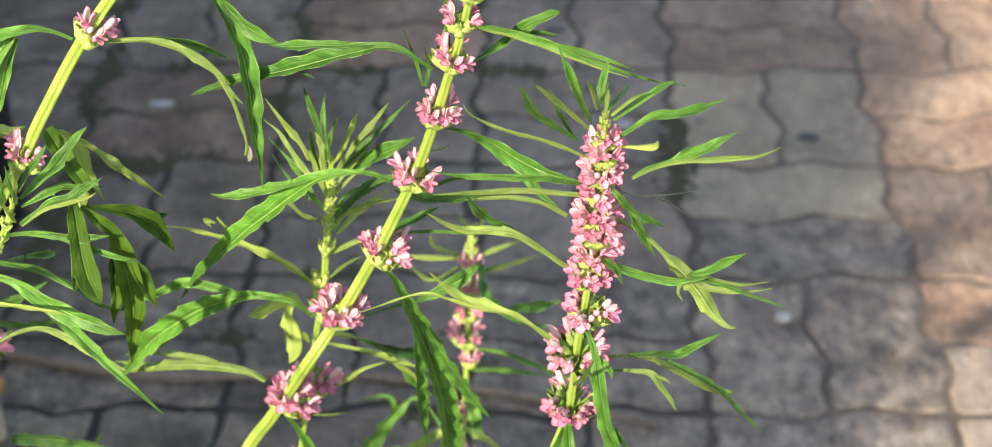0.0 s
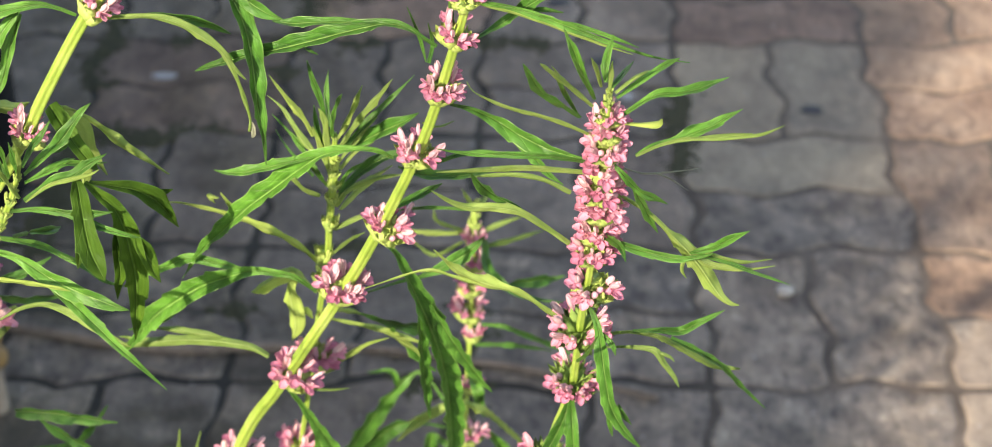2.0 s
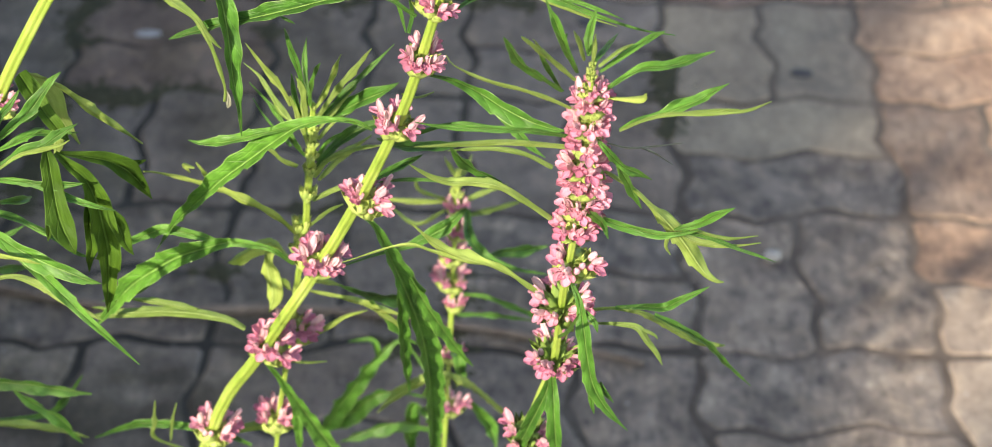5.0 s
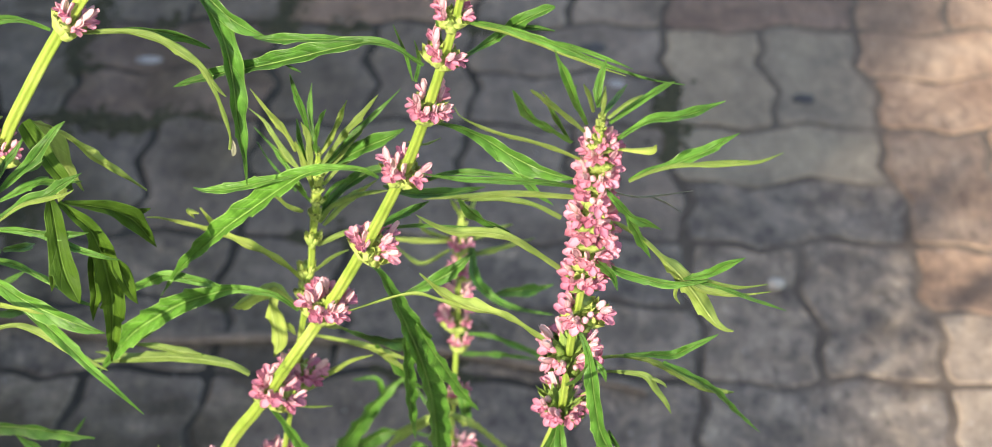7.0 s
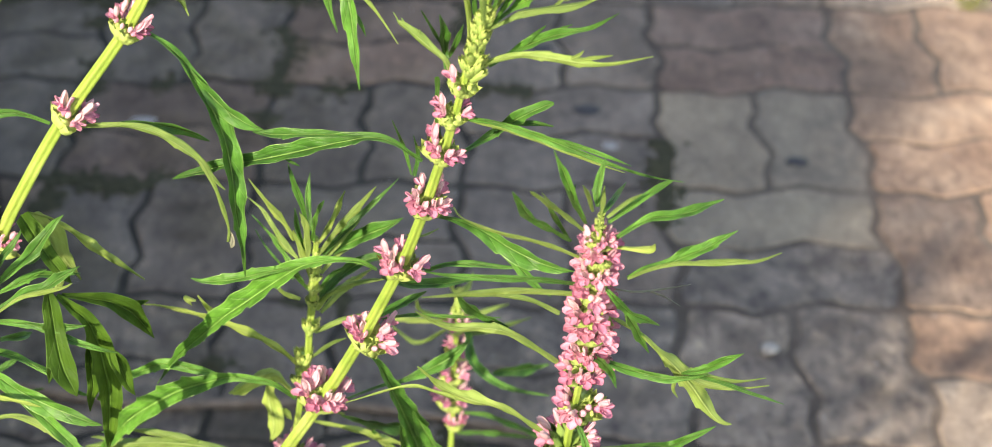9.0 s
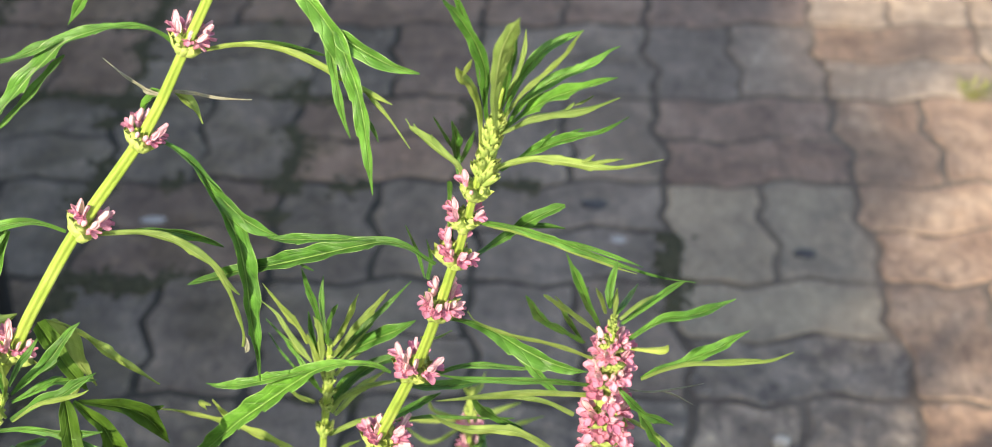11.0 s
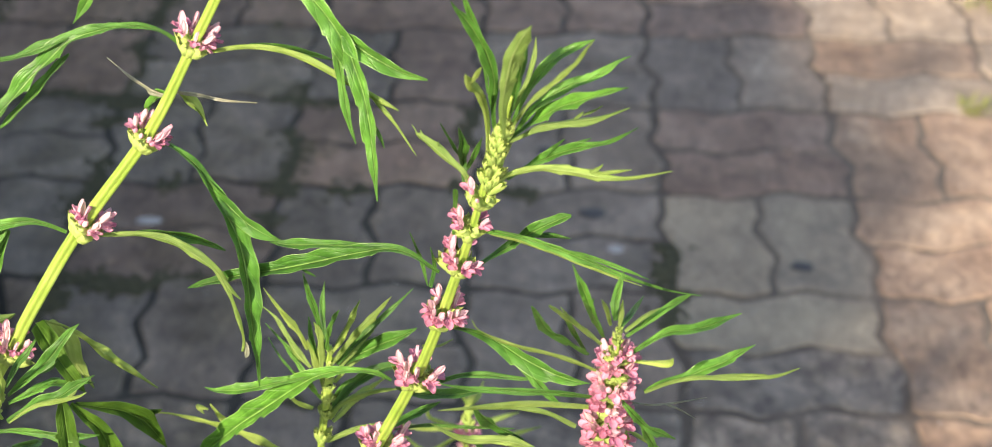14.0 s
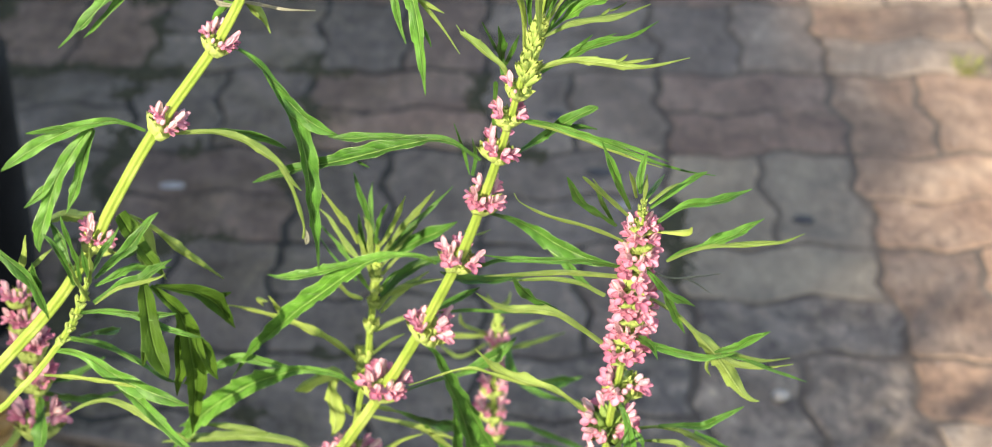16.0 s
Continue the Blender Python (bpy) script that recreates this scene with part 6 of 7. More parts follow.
leaf(plant_e, 'under', [(-0.2476, -1.4736, 0.7229, 1.3), (-0.2396, -1.4729, 0.7343, 2.3), (-0.2307, -1.4704, 0.7431, 0.5)])
leaf(plant_e, 'upper', [(-0.2538, -1.4719, 0.7143, 1.3), (-0.2596, -1.4680, 0.7223, 2.1), (-0.2650, -1.4629, 0.7266, 0.5)])
leaf(plant_e, 'under', [(-0.2518, -1.4756, 0.7279, 2.1), (-0.2516, -1.4801, 0.7412, 3.1), (-0.2518, -1.4835, 0.7514, 2.0), (-0.2529, -1.4840, 0.7552, 0.3)])
leaf(plant_e, 'under', [(-0.2466, -1.4729, 0.7195, 1.3), (-0.2401, -1.4702, 0.7268, 2.1), (-0.2328, -1.4657, 0.7286, 0.5)])
leaf(plant_e, 'upper', [(-0.2523, -1.4710, 0.7101, 1.3), (-0.2569, -1.4779, 0.7224, 1.5), (-0.2611, -1.4852, 0.7327, 0.5)])
leaf(plant_e, 'upper', [(-0.2480, -1.4706, 0.7081, 1.3), (-0.2428, -1.4729, 0.7180, 2.1), (-0.2353, -1.4745, 0.7244, 0.5)])
leaf(plant_e, 'under', [(-0.2483, -1.4649, 0.6947, 1.3), (-0.2398, -1.4546, 0.7000, 3.3), (-0.2269, -1.4485, 0.7068, 0.5)])
plant_d = plant([(-0.2113, -1.29, 0, 0.0014), (-0.2109, -1.2934, 0.1347, 0.0014), (-0.2088, -1.2967, 0.2655, 0.0014), (-0.205, -1.3, 0.3963, 0.0012), (-0.2018, -1.3, 0.4676, 0.0013), (-0.1993, -1.3, 0.518, 0.0013), (-0.1976, -1.3, 0.5659, 0.0012), (-0.1961, -1.3, 0.5928, 0.0008)])
whorl(plant_d, (-0.2011, -1.3, 0.4379), 0.0093, 9)
whorl(plant_d, (-0.1997, -1.3, 0.4728), 0.0068, 9)
whorl(plant_d, (-0.1981, -1.3, 0.5077), 0.0067, 9)
whorl(plant_d, (-0.2006, -1.3, 0.5221), 0.0098, 9)
whorl(plant_d, (-0.1998, -1.3, 0.539), 0.0084, 9)
whorl(plant_d, (-0.197, -1.3, 0.555), 0.0083, 9)
whorl(plant_d, (-0.1975, -1.3, 0.5698), 0.0069, 9)
bud_whorl(plant_d, (-0.1968, -1.3, 0.5795), 0.0058)
bud_whorl(plant_d, (-0.1961, -1.3, 0.5871), 0.0045)
bud_whorl(plant_d, (-0.1957, -1.3, 0.5936), 0.0032)
leaf(plant_d, 'under', [(-0.1956, -1.3000, 0.5749, 1.9), (-0.1821, -1.2960, 0.5797, 2.9), (-0.1709, -1.2916, 0.5808, 0.6)])
leaf(plant_d, 'under', [(-0.1961, -1.3000, 0.5890, 1.6), (-0.1994, -1.3033, 0.5967, 2.5), (-0.2023, -1.3091, 0.6079, 0.6)])
leaf(plant_d, 'under', [(-0.1955, -1.3000, 0.5898, 1.6), (-0.1918, -1.2920, 0.5915, 2.6), (-0.1895, -1.2804, 0.5919, 0.6)])
leaf(plant_d, 'under', [(-0.1934, -1.3000, 0.5667, 1.9), (-0.1772, -1.2975, 0.5703, 2.9), (-0.1595, -1.2934, 0.5736, 0.5)])
leaf(plant_d, 'under', [(-0.2007, -1.3000, 0.5756, 1.9), (-0.2175, -1.2986, 0.5745, 2.9), (-0.2354, -1.2965, 0.5744, 1.3)])
leaf(plant_d, 'under', [(-0.2029, -1.3000, 0.5767, 1.6), (-0.2150, -1.3143, 0.5913, 2.2), (-0.2166, -1.3215, 0.6034, 0.6)])
leaf(plant_d, 'under', [(-0.2030, -1.3000, 0.5697, 1.6), (-0.2178, -1.2990, 0.5603, 2.3), (-0.2306, -1.2979, 0.5700, 1.0)])
leaf(plant_d, 'turned', [(-0.1917, -1.3000, 0.5718, 2.6), (-0.1896, -1.3223, 0.5695, 4.9), (-0.1815, -1.3343, 0.5663, 4.1), (-0.1689, -1.3370, 0.5607, 2.5), (-0.1500, -1.3410, 0.5598, 0.6)])
leaf(plant_d, 'turned', [(-0.1788, -1.3000, 0.5425, 1.3), (-0.1722, -1.2989, 0.5438, 5.0), (-0.1624, -1.2965, 0.5434, 5.7), (-0.1493, -1.2924, 0.5435, 0.7)])
leaf(plant_d, 'upper', [(-0.1970, -1.3000, 0.5172, 1.7), (-0.1820, -1.3003, 0.5163, 2.3), (-0.1687, -1.3006, 0.5106, 3.0), (-0.1554, -1.3011, 0.5049, 2.7), (-0.1402, -1.3016, 0.4963, 0.7)])
leaf(plant_d, 'upper', [(-0.1971, -1.3000, 0.5036, 1.7), (-0.1788, -1.2952, 0.5003, 3.0), (-0.1551, -1.2861, 0.4895, 0.7)])
leaf(plant_d, 'turned', [(-0.2003, -1.3000, 0.4847, 2.0), (-0.1955, -1.3257, 0.4940, 5.7), (-0.1939, -1.3260, 0.4838, 5.0), (-0.1917, -1.3235, 0.4726, 0.7)])
leaf(plant_d, 'under', [(-0.1717, -1.3000, 0.4356, 3.1), (-0.1848, -1.3371, 0.4802, 3.4), (-0.1924, -1.3559, 0.5013, 4.9), (-0.2036, -1.3534, 0.5045, 2.9), (-0.2234, -1.3499, 0.4900, 5.0), (-0.2370, -1.3469, 0.4740, 0.7)], [(-0.2069, -1.3528, 0.5039, 2.6), (-0.2167, -1.3510, 0.4984, 3.3), (-0.2321, -1.3478, 0.4868, 0.6)])
leaf(plant_d, 'turned', [(-0.2064, -1.3000, 0.4236, 2.1), (-0.2270, -1.3019, 0.4294, 6.6), (-0.2443, -1.3041, 0.4265, 7.2), (-0.2617, -1.3067, 0.4195, 1.0)])
leaf(plant_d, 'turned', [(-0.2065, -1.2910, 0.4430, 1.0), (-0.2280, -1.2677, 0.4598, 2.1), (-0.2424, -1.2673, 0.4483, 5.3), (-0.2535, -1.2667, 0.4320, 8.0), (-0.2650, -1.2657, 0.4129, 9.3), (-0.2729, -1.2648, 0.3982, 7.5), (-0.2825, -1.2637, 0.3868, 0.7)], [(-0.2424, -1.2673, 0.4461, 2.8), (-0.2456, -1.2666, 0.4587, 2.8), (-0.2589, -1.2655, 0.4576, 0.7)])
leaf(plant_d, 'turned', [(-0.2100, -1.2910, 0.4385, 1.0), (-0.2324, -1.2677, 0.4240, 2.8), (-0.2470, -1.2655, 0.4176, 8.7), (-0.2621, -1.2629, 0.4014, 9.4), (-0.2792, -1.2595, 0.3882, 0.7)])
leaf(plant_d, 'turned', [(-0.2064, -1.3000, 0.4281, 1.4), (-0.2206, -1.2902, 0.4333, 6.6), (-0.2244, -1.2899, 0.4150, 7.3), (-0.2233, -1.2856, 0.3930, 0.7)])
leaf(plant_d, 'turned', [(-0.1926, -1.2940, 0.4412, 2.1), (-0.1806, -1.2831, 0.4145, 6.7), (-0.1752, -1.2866, 0.3991, 0.7)])


LABELS = (
    (plant_a, "tall leaning herb with pink flower whorls and leafy tip"),
    (plant_b, "upright herb with dense pink flower spike and narrow leaves"),
    (plant_c, "tall leaning herb with spaced pink whorls and lobed leaves"),
    (plant_d, "shaded herb with dull pink spike behind the others"),
    (plant_e, "young herb with bushy tip of narrow lime-green leaves"),
    (plant_f, "leafy herb shoot with green buds and broad hanging leaves"),
    (plant_g, "small herb with pink spike beside the leafy shoot"),
)
for ob, text in LABELS:
    tagged(ob, text, "flowering plant", "herbs in the clump")

# ---- ground, wall, and small things ----
U = 0.1125
WAVE = ((0.0, 0.0), (0.20, 0.0), (0.34, -1.0), (0.64, 1.0), (0.80, 0.0), (1.0, 0.0))
SWING = 0.0125


def wave(s):
    """The sideways swing of a joint, s from 0 to 1 along a long edge."""
    for (a, x), (b, y) in zip(WAVE, WAVE[1:]):
        if a <= s <= b:
            return SWING * (x + (y - x) * (s - a) / (b - a))
    return 0.0


def joint(start, end):
    """Knots of the wave from start to end, with both ends."""
    ks = [k for k, _ in WAVE if min(start, end) < k < max(start, end)]
    return [start] + (ks if end > start else ks[::-1]) + [end]


def stone_outline(upright, second):
    """Corner points of one stone of a pair, in its 2U square."""
    L = 2 * U
    pts = []
    if upright:
        x0, x1 = (U, L) if second else (0.0, U)
        lo, hi = x0 / L, x1 / L
        pts += [(k * L, wave(k)) for k in joint(lo, hi)[:-1]]
        pts += [(x1 + wave(1 - k), k * L) for k in joint(0.0, 1.0)[:-1]]
        pts += [(k * L, L + wave(k)) for k in joint(hi, lo)[:-1]]
        pts += [(x0 + wave(1 - k), k * L) for k in joint(1.0, 0.0)[:-1]]
    else:
        y0, y1 = (U, L) if second else (0.0, U)
        lo, hi = y0 / L, y1 / L
        pts += [(k * L, y0 + wave(k)) for k in joint(0.0, 1.0)[:-1]]
        pts += [(L + wave(1 - k), k * L) for k in joint(lo, hi)[:-1]]
        pts += [(k * L, y1 + wave(k)) for k in joint(1.0, 0.0)[:-1]]
        pts += [(wave(1 - k), k * L) for k in joint(hi, lo)[:-1]]
    return pts


def inset(pts, by):
    """The outline drawn in by a few millimetres."""
    out = []
    n = len(pts)
    for i in range(n):
        p, q, s = Vector(pts[i - 1]), Vector(pts[i]), Vector(pts[(i + 1) % n])
        a, b = (q - p).normalized(), (s - q).normalized()
        na, nb = Vector((-a.y, a.x)), Vector((-b.y, b.x))
        m = (na + nb)
        m = m.normalized() / max(0.6, m.normalized().dot(na)) if m.length > 1e-4 else na
        out.append(q + m * by)
    return out


def worn_outline(pts, r):
    """The outline with blunted corners and a slightly chipped edge."""
    soft = []
    n = len(pts)
    for i in range(n):
        p, q, s = Vector(pts[i - 1]), Vector(pts[i]), Vector(pts[(i + 1) % n])
        for other in (p, s):
            d = other - q
            soft.append(q + d.normalized() * min(0.28 * d.length, 0.006))
    return [q + Vector((r.gauss(0, 0.0014), r.gauss(0, 0.0014))) for q in soft]


def stone_mesh(upright, second, r):
    pts = stone_outline(upright, second)
    cx, cy = sum(p[0] for p in pts) / len(pts), sum(p[1] for p in pts) / len(pts)
    verts, faces = [], []
    pts = worn_outline(inset(pts, 0.0032), r)
    n = len(pts)
    for by, z in ((0.0, -0.012), (0.0, -0.0018), (0.0024, 0.0)):
        verts += [(p.x - cx, p.y - cy, z) for p in inset(pts, by)]
    for k in range(2):
        faces += [(k * n + i, k * n + (i + 1) % n, (k + 1) * n + (i + 1) % n, (k + 1) * n + i) for i in range(n)]
    faces.append(tuple(range(2 * n, 3 * n)))
    return verts, faces, (cx, cy)


def sheet(name, x0, y0, x1, y1, z, step, mat):
    me = bpy.data.meshes.new(name)
    nx, ny = max(1, round((x1 - x0) / step)), max(1, round((y1 - y0) / step))
    v = [(x0 + (x1 - x0) * i / nx, y0 + (y1 - y0) * j / ny, z) for j in range(ny + 1) for i in range(nx + 1)]
    f = [(j * (nx + 1) + i, j * (nx + 1) + i + 1, (j + 1) * (nx + 1) + i + 1, (j + 1) * (nx + 1) + i) for j in range(ny) for i in range(nx)]
    me.from_pydata(v, [], f)
    me.materials.append(mat)
    return new(name, me)


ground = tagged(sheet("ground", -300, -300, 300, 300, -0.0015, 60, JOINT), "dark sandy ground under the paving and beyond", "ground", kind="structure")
pavement = new("pavement")
tagged(pavement, "basket-weave paving of wavy grey and reddish concrete stones", "pavement", kind="structure")


def box(bm, x0, y0, z0, x1, y1, z1):
    m = Matrix.Translation(((x0 + x1) / 2, (y0 + y1) / 2, (z0 + z1) / 2)) @ sized(x1 - x0, y1 - y0, z1 - z0)
    bmesh.ops.create_cube(bm, size=1.0, matrix=m)


# an unseen wall, added to keep the sun off most of the ground; SHADE is where the edge of its shade crosses y = 0
SHADE, WALL_TOP, WALL_TURN = 0.185, 1.85, -4.0
reach = WALL_TOP / -RAY.z
WALL_AT = Vector((SHADE - reach * RAY.x, -reach * RAY.y, 0.0))
wall_root = new("shade_wall")
wall_root.location, wall_root.rotation_euler = WALL_AT, (0, 0, radians(WALL_TURN))
tagged(wall_root, "unseen plain plastered wall added beside the paving for its shade", "wall", kind="structure")
bm = bmesh.new()
box(bm, -0.2, -9.0, -0.02, 0.0, 9.0, WALL_TOP - 0.06)
part("wall_body", bm, RENDER_WALL, wall_root, smooth=False)
bm = bmesh.new()
box(bm, -0.24, -9.0, WALL_TOP - 0.06, 0.0, 9.0, WALL_TOP)
part("coping", bm, RENDER_WALL, wall_root, smooth=False)


def creeper():
    """An unseen leafy creeper with loose shoots, added along the wall's top to break up its shade."""
    root = new("shade_creeper")
    root.location, root.rotation_euler = WALL_AT + Vector((0, 0, WALL_TOP)), (0, 0, radians(WALL_TURN))
    tagged(root, "unseen loose leafy creeper added on the wall to dapple the sunlight", "creeper")
    r = random.Random(21)
    bm = bmesh.new()
    tube(bm, [(-0.05, -6.5 + 0.5 * k, 0.02 + 0.03 * math.sin(k * 1.7)) for k in range(27)], [0.012] * 27, 6, up=(0, 0, 1))
    part("vine", bm, TWIG, root)
    verts, faces = [], []
    lean = math.tan(radians(-WALL_TURN))
    back = root.matrix_basis.inverted()
    # leafy shoots, set out by the spots on the paving that they shade
    drifts = [(min(0.36, r.gauss(0.25, 0.05)), max(-0.1, r.gauss(0.03, 0.06))) for k in range(7)]
    drifts += [(r.uniform(0.2, 0.7), r.uniform(1.0, 3.0)) for k in range(16)]
    for k in range(38):
        gy = r.uniform(-0.95, 0.95)
        gx = 0.17 + 0.07 * gy + abs(r.gauss(0.04, 0.19))
        if gx < 0.3 + max(0.0, 0.5 * (gy + 0.3)) and not (0.3 < gy < 0.95 and gx < 0.42):
            drifts.append((gx, gy))
    drifts += [(r.uniform(0.2, 0.3), r.uniform(-0.6, 0.0)) for k in range(4)]
    for gx, gy in drifts:
        g = Vector((gx, gy, 0.0))
        far = ((g.x - WALL_AT.x) - lean * (g.y - WALL_AT.y)) / (RAY.x - lean * RAY.y)
        mid = back @ (g - RAY * far)
        mid.x, size = r.uniform(-0.1, 0.0), r.uniform(0.03, 0.075)
        for q in range(13):
            c = mid + Vector((r.gauss(0, 0.8), r.gauss(0, 0.8), r.gauss(0, 1.6))) * size * 0.6
            a = Vector((r.gauss(0, 1), r.gauss(0, 1), r.gauss(0, 1))).normalized()
            b = a.orthogonal().normalized()
            w, h = r.uniform(0.012, 0.022), r.uniform(0.02, 0.04)
            n = len(verts)
            verts += [tuple(c - a * h), tuple(c + b * w), tuple(c + a * h), tuple(c - b * w)]
            faces.append((n, n + 1, n + 2, n + 3))
    me = bpy.data.meshes.new("foliage")
    me.from_pydata(verts, [], faces)
    me.materials.append(GRASS)
    ob = new("foliage", me)
    ob.parent = root
    tagged(ob, kind="stuff")


creeper()


def pebble():
    bm = bmesh.new()
    blob(bm, Matrix.Translation((0, 0, 0.005)) @ sized(0.009, 0.007, 0.0055), 10, 7)
    for v in bm.verts:
        v.co += 0.0012 * noise.noise_vector(v.co * 180)
    ob = new("pebble", mesh_of("pebble", bm, PEBBLE))
    ob.location = (0.082, -0.528, 0.0)
    tagged(ob, "small pale pebble lying on a grey paving stone", "pebble")


pebble()


def flat_spot(name, x, y, rx, ry, mat, label, category):
    bm = bmesh.new()
    blob(bm, sized(rx, ry, 0.0012), 14, 6)
    for v in bm.verts:
        v.co.xy *= 1 + 0.25 * noise.noise(Vector((math.atan2(v.co.y, v.co.x) * 1.2 + x * 50, y * 30, 0)))
    ob = new(name, mesh_of(name, bm, mat))
    ob.location = (x, y, 0.0006)
    tagged(ob, label, category)


flat_spot("gum_spot", 0.148, -0.163, 0.013, 0.011, GUM, "dark flattened gum spot on a paving stone", "gum spot")
flat_spot("gum_spot", -0.084, -0.052, 0.016, 0.014, GUM, "dark flattened gum spot on a paving stone", "gum spot")
flat_spot("gum_spot", -0.135, 0.10, 0.014, 0.012, GUM, "dark flattened gum spot on a paving stone", "gum spot")
flat_spot("pale_spot", -0.594, -0.094, 0.016, 0.009, LIME_SPOT, "pale dried spot on a reddish paving stone", "dried spot")
flat_spot("pale_spot", -0.06, -0.135, 0.010, 0.008, LIME_SPOT, "small pale dried spot on a paving stone", "dried spot")


def twig():
    pts = [(-0.80, -0.565, 0.006), (-0.66, -0.60, 0.0065), (-0.517, -0.632, 0.006), (-0.40, -0.628, 0.007), (-0.31, -0.631, 0.0065), (-0.20, -0.652, 0.006), (-0.127, -0.672, 0.006), (-0.05, -0.70, 0.005)]
    s = spline(pts, 5)
    bm = bmesh.new()
    n = len(s)
    tube(bm, s, [0.0062 * (1 - 0.45 * i / n) * (1 + 0.12 * math.sin(i * 1.9)) for i in range(n)], 9, up=(0, 0, 1))
    ob = new("dry_stem", mesh_of("dry_stem", bm, TWIG))
    tagged(ob, "long dry greyish plant stem lying on the paving", "twig")


twig()


def stake(x, y, top):
    root = new("garden_stake")
    root.location = (x, y, 0)
    tagged(root, "weathered stake with tan rounded knobs at its top", "stake")
    bm = bmesh.new()
    s = [(0, 0, top * k / 8) for k in range(9)]
    tube(bm, s, [0.0125 - 0.0004 * k for k in range(9)], 12)
    part("post", bm, STAKE, root)
    for k in range(4):
        bm = bmesh.new()
        blob(bm, Matrix.Translation((0.001 * (-1) ** k, 0, top + 0.010 + 0.0215 * k)) @ sized(0.0165 - 0.001 * k, 0.0165 - 0.001 * k, 0.0125), 14, 9)
        part("knob", bm, KNOB, root, "tan rounded knob")


stake(-0.651, -0.72, 0.048)


def tub(x, y, r_top, r_low, z_top):
    """A black pot with raised ribs round it."""
    root = new("black_pot")
    root.location = (x, y, 0)
    tagged(root, "black plastic pot with close horizontal ribs", "plant pot")
    bm = bmesh.new()
    prof = []
    ribs = 26
    for k in range(ribs * 4 + 1):
        f = k / (ribs * 4)
        r = r_low + (r_top - r_low) * f + (0.009 if k % 4 in (1, 2) else 0.0)
        prof.append((r, z_top * f))
    prof += [(r_top - 0.012, z_top), (r_top - 0.014, z_top - 0.03), (r_top - 0.02, z_top - 0.05)]
    seg = 48
    rings = [[bm.verts.new((r * math.cos(2 * math.pi * a / seg), r * math.sin(2 * math.pi * a / seg), z)) for a in range(seg)] for r, z in prof]
    for a, b in zip(rings, rings[1:]):
        for k in range(seg):
            bm.faces.new((a[k], a[(k + 1) % seg], b[(k + 1) % seg], b[k]))
    part("pot_body", bm, RUBBER, root, smooth=False)
    bm = bmesh.new()
    bmesh.ops.create_circle(bm, cap_ends=True, segments=seg, radius=r_top - 0.0205, matrix=Matrix.Translation((0, 0, z_top - 0.05)))
    part("potting_soil", bm, SOIL, root)


tub(-0.856, -0.35, 0.14, 0.145, 0.285)


def tuft(x, y, blades, tall, spread, label):
    bm = bmesh.new()
    for k in range(blades):
        a = dice.uniform(0, 6.28)
        h = tall * dice.uniform(0.5, 1.1)
        r0 = spread * math.sqrt(dice.random())
        b = Vector((r0 * math.cos(a), r0 * math.sin(a), -0.008))
        lean = Vector((math.cos(a + dice.uniform(-1, 1)), math.sin(a + dice.uniform(-1, 1)), 0)) * h * dice.uniform(0.2, 0.8)
        side = Vector((-lean.y, lean.x, 0)).normalized() * 0.0013
        rows = []
        for f, w in ((0, 1), (0.4, 1), (0.75, 0.7), (1, 0.1)):
            c = b + lean * f * f + Vector((0, 0, h * f * (1 - 0.25 * f)))
            rows.append((bm.verts.new(c - side * w), bm.verts.new(c + Vector((0, 0, 0.0004))), bm.verts.new(c + side * w)))
        for p, q in zip(rows, rows[1:]):
            bm.faces.new((p[0], p[1], q[1], q[0]))
            bm.faces.new((p[1], p[2], q[2], q[1]))
    ob = new("grass_tuft", mesh_of("grass_tuft", bm, GRASS))
    ob.location = (x, y, 0)
    tagged(ob, label, "grass", kind="stuff")


tuft(0.415, 0.245, 60, 0.028, 0.020, "small sunlit grass tuft in a paving joint")
tuft(0.50, 0.60, 90, 0.045, 0.05, "yellowish sunlit grass tuft in a paving joint")

# loose grit on the stones
bm = bmesh.new()
for k in range(300):
    x, y, r = dice.uniform(-1.0, 0.7), dice.uniform(-0.95, 1.0), dice.uniform(0.0006, 0.0015)
    blob(bm, Matrix.Translation((x, y, r * 0.5)) @ Matrix.Rotation(dice.uniform(0, 6), 4, "Z") @ sized(r * 1.3, r, r * 0.7), 5, 4)
grit = new("grit", mesh_of("grit", bm, LIME_SPOT))
tagged(grit, "loose pale grit scattered over the paving stones", "grit", kind="stuff")

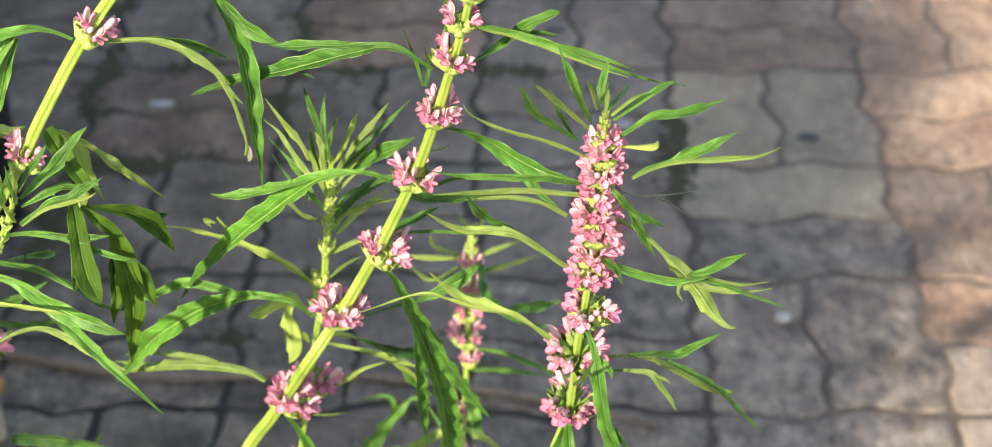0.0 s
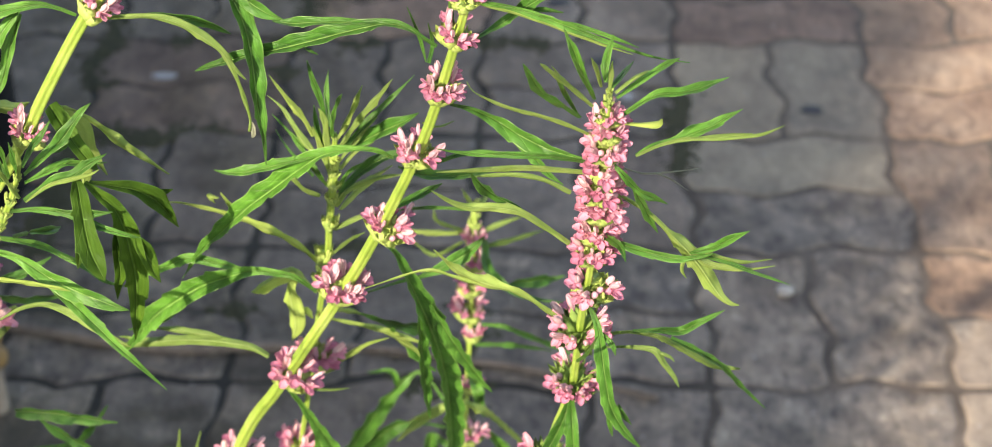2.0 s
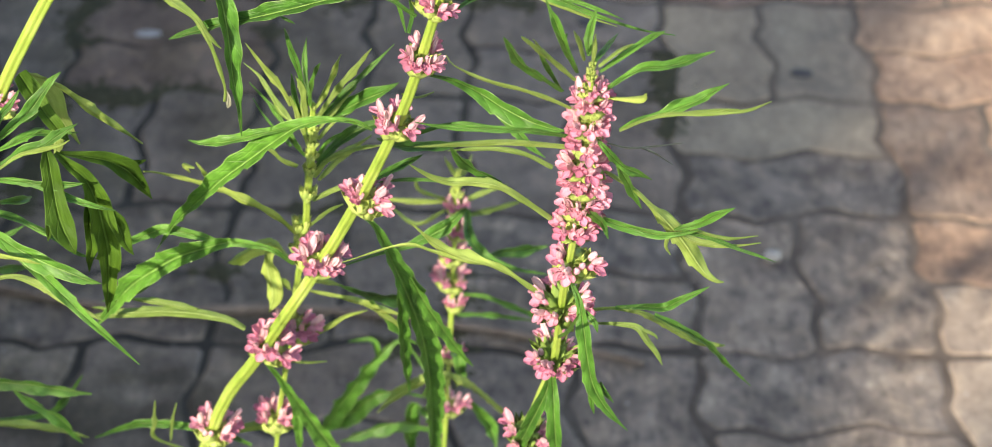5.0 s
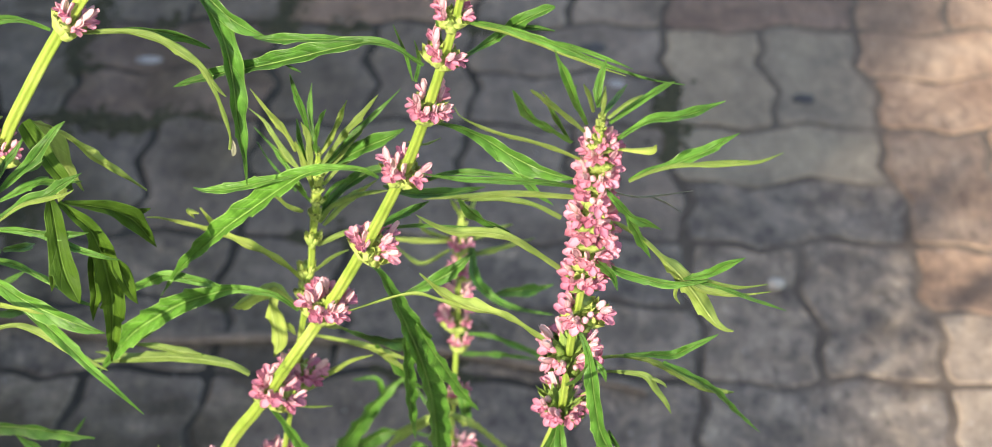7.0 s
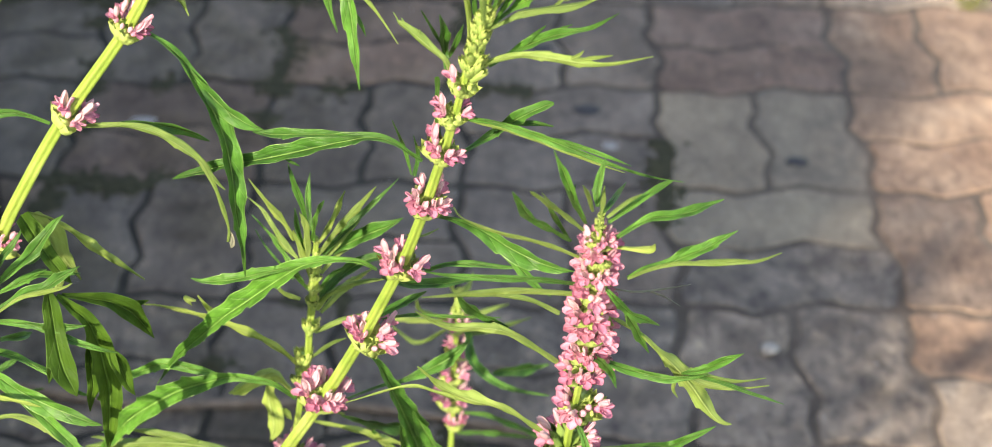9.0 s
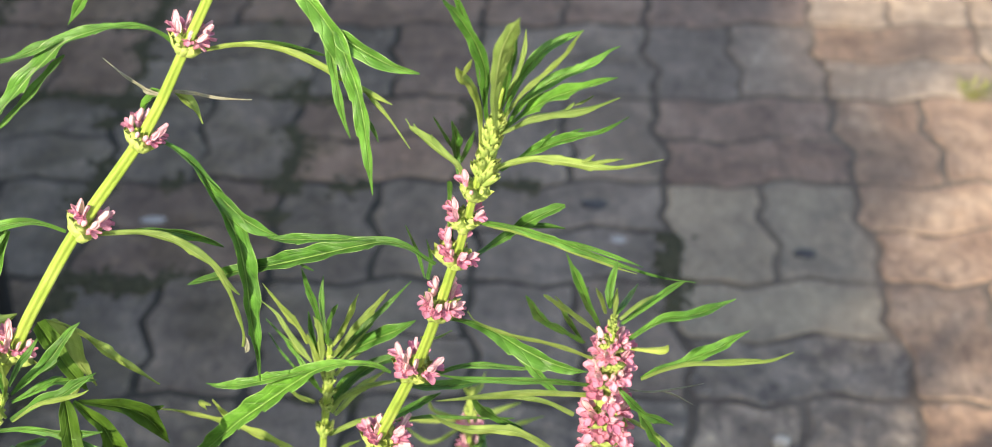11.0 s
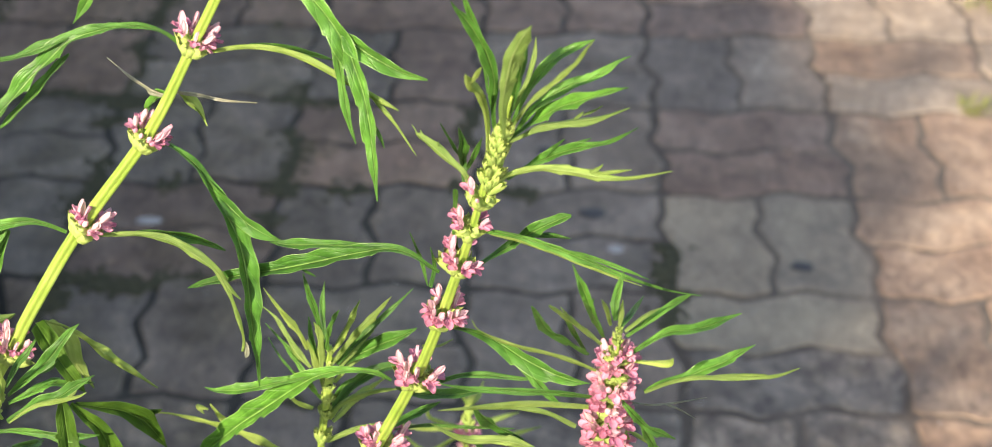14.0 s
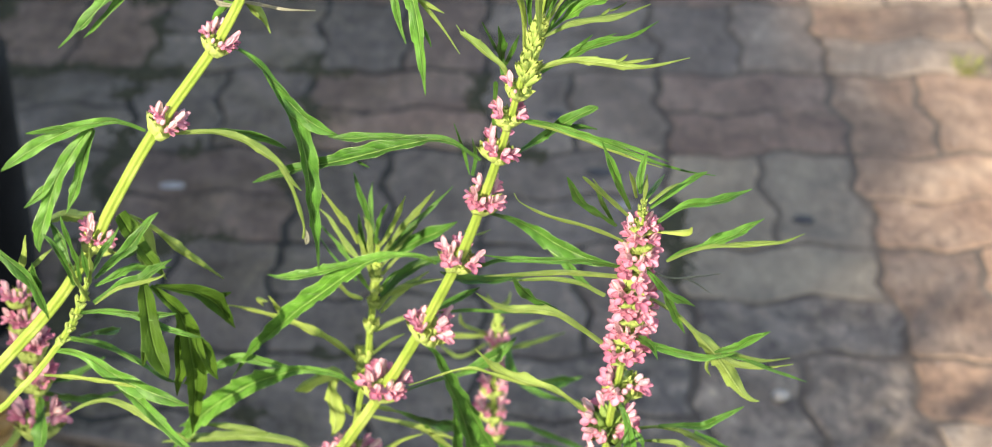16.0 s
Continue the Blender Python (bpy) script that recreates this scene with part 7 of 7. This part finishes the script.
# moss in the joints: the column or row of the joint, and the stretch along it
MOSS_UPRIGHT = ((-3, -0.5, 0.55), (-2, -0.1, 0.42), (-2, -0.62, -0.4), (-1, 0.05, 0.3), (-4, 0.0, 0.6), (-1, -0.75, -0.55), (0, -0.3, -0.12), (0, 0.5, 0.7))
MOSS_LEVEL = ((1, -0.95, -0.4), (-1, -0.7, -0.5), (0, -0.6, -0.35), (2, -0.8, -0.5), (-2, -0.55, -0.3), (-3, -0.3, -0.15), (0, -0.25, -0.15), (-1, 0.0, 0.06))
bm = bmesh.new()
for along_y, rows in ((True, MOSS_UPRIGHT), (False, MOSS_LEVEL)):
    for n, lo, hi in rows:
        for k in range(int((hi - lo) * 2600)):
            c = dice.uniform(lo, hi)
            if noise.noise(Vector((c * 14, n * 3.7, 0.5))) < -0.05:
                continue
            f = (c / (2 * U)) % 1.0
            off = dice.gauss(0, 0.0105)
            x, y = (n * 2 * U + wave(1 - f) + off, c) if along_y else (c, n * 2 * U + wave(f) + off)
            s = dice.uniform(0.0018, 0.0058)
            blob(bm, Matrix.Translation((x, y, -0.0022)) @ sized(s * 1.4, s * 1.4, s * 0.7), 5, 4)
moss = new("moss", mesh_of("moss", bm, MOSS))
tagged(moss, "low dull green moss in the paving joints", "moss", kind="stuff")

# ---- paving stones ----
STONES = {}
chip = random.Random(12)
VARIANTS = 3
for upright in (False, True):
    for second in (False, True):
        for kind in range(VARIANTS):
            v, f, c = stone_mesh(upright, second, chip)
            n = len(v) // 3
            for mat in (GREY, RED, BUFF, WORN, PALE, ROSE):
                me = bpy.data.meshes.new("paving_stone")
                me.from_pydata(v, [], f)
                me.materials.append(mat)
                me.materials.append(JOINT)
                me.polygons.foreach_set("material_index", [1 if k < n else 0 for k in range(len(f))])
                STONES[upright, second, kind, mat.name] = me
            STONES[upright, second, kind] = (v, f, c)

REDDISH = {(0, 0), (-2, 0), (-3, -1), (-4, 1), (1, -1), (1, -2), (1, 0), (1, 1), (2, 0), (-1, 2), (-2, 2), (0, 2), (-3, 2), (1, -3), (-5, -1), (2, -2)}
WORNISH = {(0, -3), (0, -4), (-1, -4), (0, -2), (-3, -3), (-1, -3)}
BUFFISH = {(1, -4), (1, 2), (2, 2), (2, 1), (1, -5), (0, -5)}
pick = random.Random(4)
far = {True: ([], []), False: ([], [])}
for i in range(-24, 24):
    for j in range(-26, 40):
        near = -7 <= i < 5 and -6 <= j < 6
        upright = (i + j) % 2 == 1
        for second in (False, True):
            shape = pick.randrange(VARIANTS)
            v, f, (cx, cy) = STONES[upright, second, shape]
            at = pose(i * 2 * U + cx, j * 2 * U + cy, pick.uniform(-0.0006, 0.0008), pick.uniform(-0.35, 0.35), pick.uniform(-0.35, 0.35), pick.uniform(-0.7, 0.7)) @ sized(pick.uniform(0.985, 1.0), pick.uniform(0.985, 1.0), 1.0)
            kind = pick.random()
            if near:
                red = (i, j) in REDDISH or kind < 0.06
                mat = BUFF if (i, j) in BUFFISH or (i >= 1 and kind > 0.78) else ROSE if i >= 1 else PALE if (i, j) == (0, -1) or ((i, j) == (0, -2) and second) else WORN if (i, j) in WORNISH else RED if red else GREY
                ob = new("paving_stone", STONES[upright, second, shape, mat.name])
                ob.parent = pavement
                ob.matrix_basis = at
            else:
                fv, ff = far[i >= 1]
                n = len(fv)
                fv += [tuple(at @ Vector(p)) for p in v]
                ff += [tuple(n + k for k in face) for face in f]
for rosy, mat in ((False, FAR_GREY), (True, FAR_ROSE)):
    me = bpy.data.meshes.new("outer_paving")
    me.from_pydata(far[rosy][0], [], far[rosy][1])
    me.materials.append(mat)
    ob = new("outer_paving", me)
    ob.parent = pavement
    tagged(ob, kind="stuff")
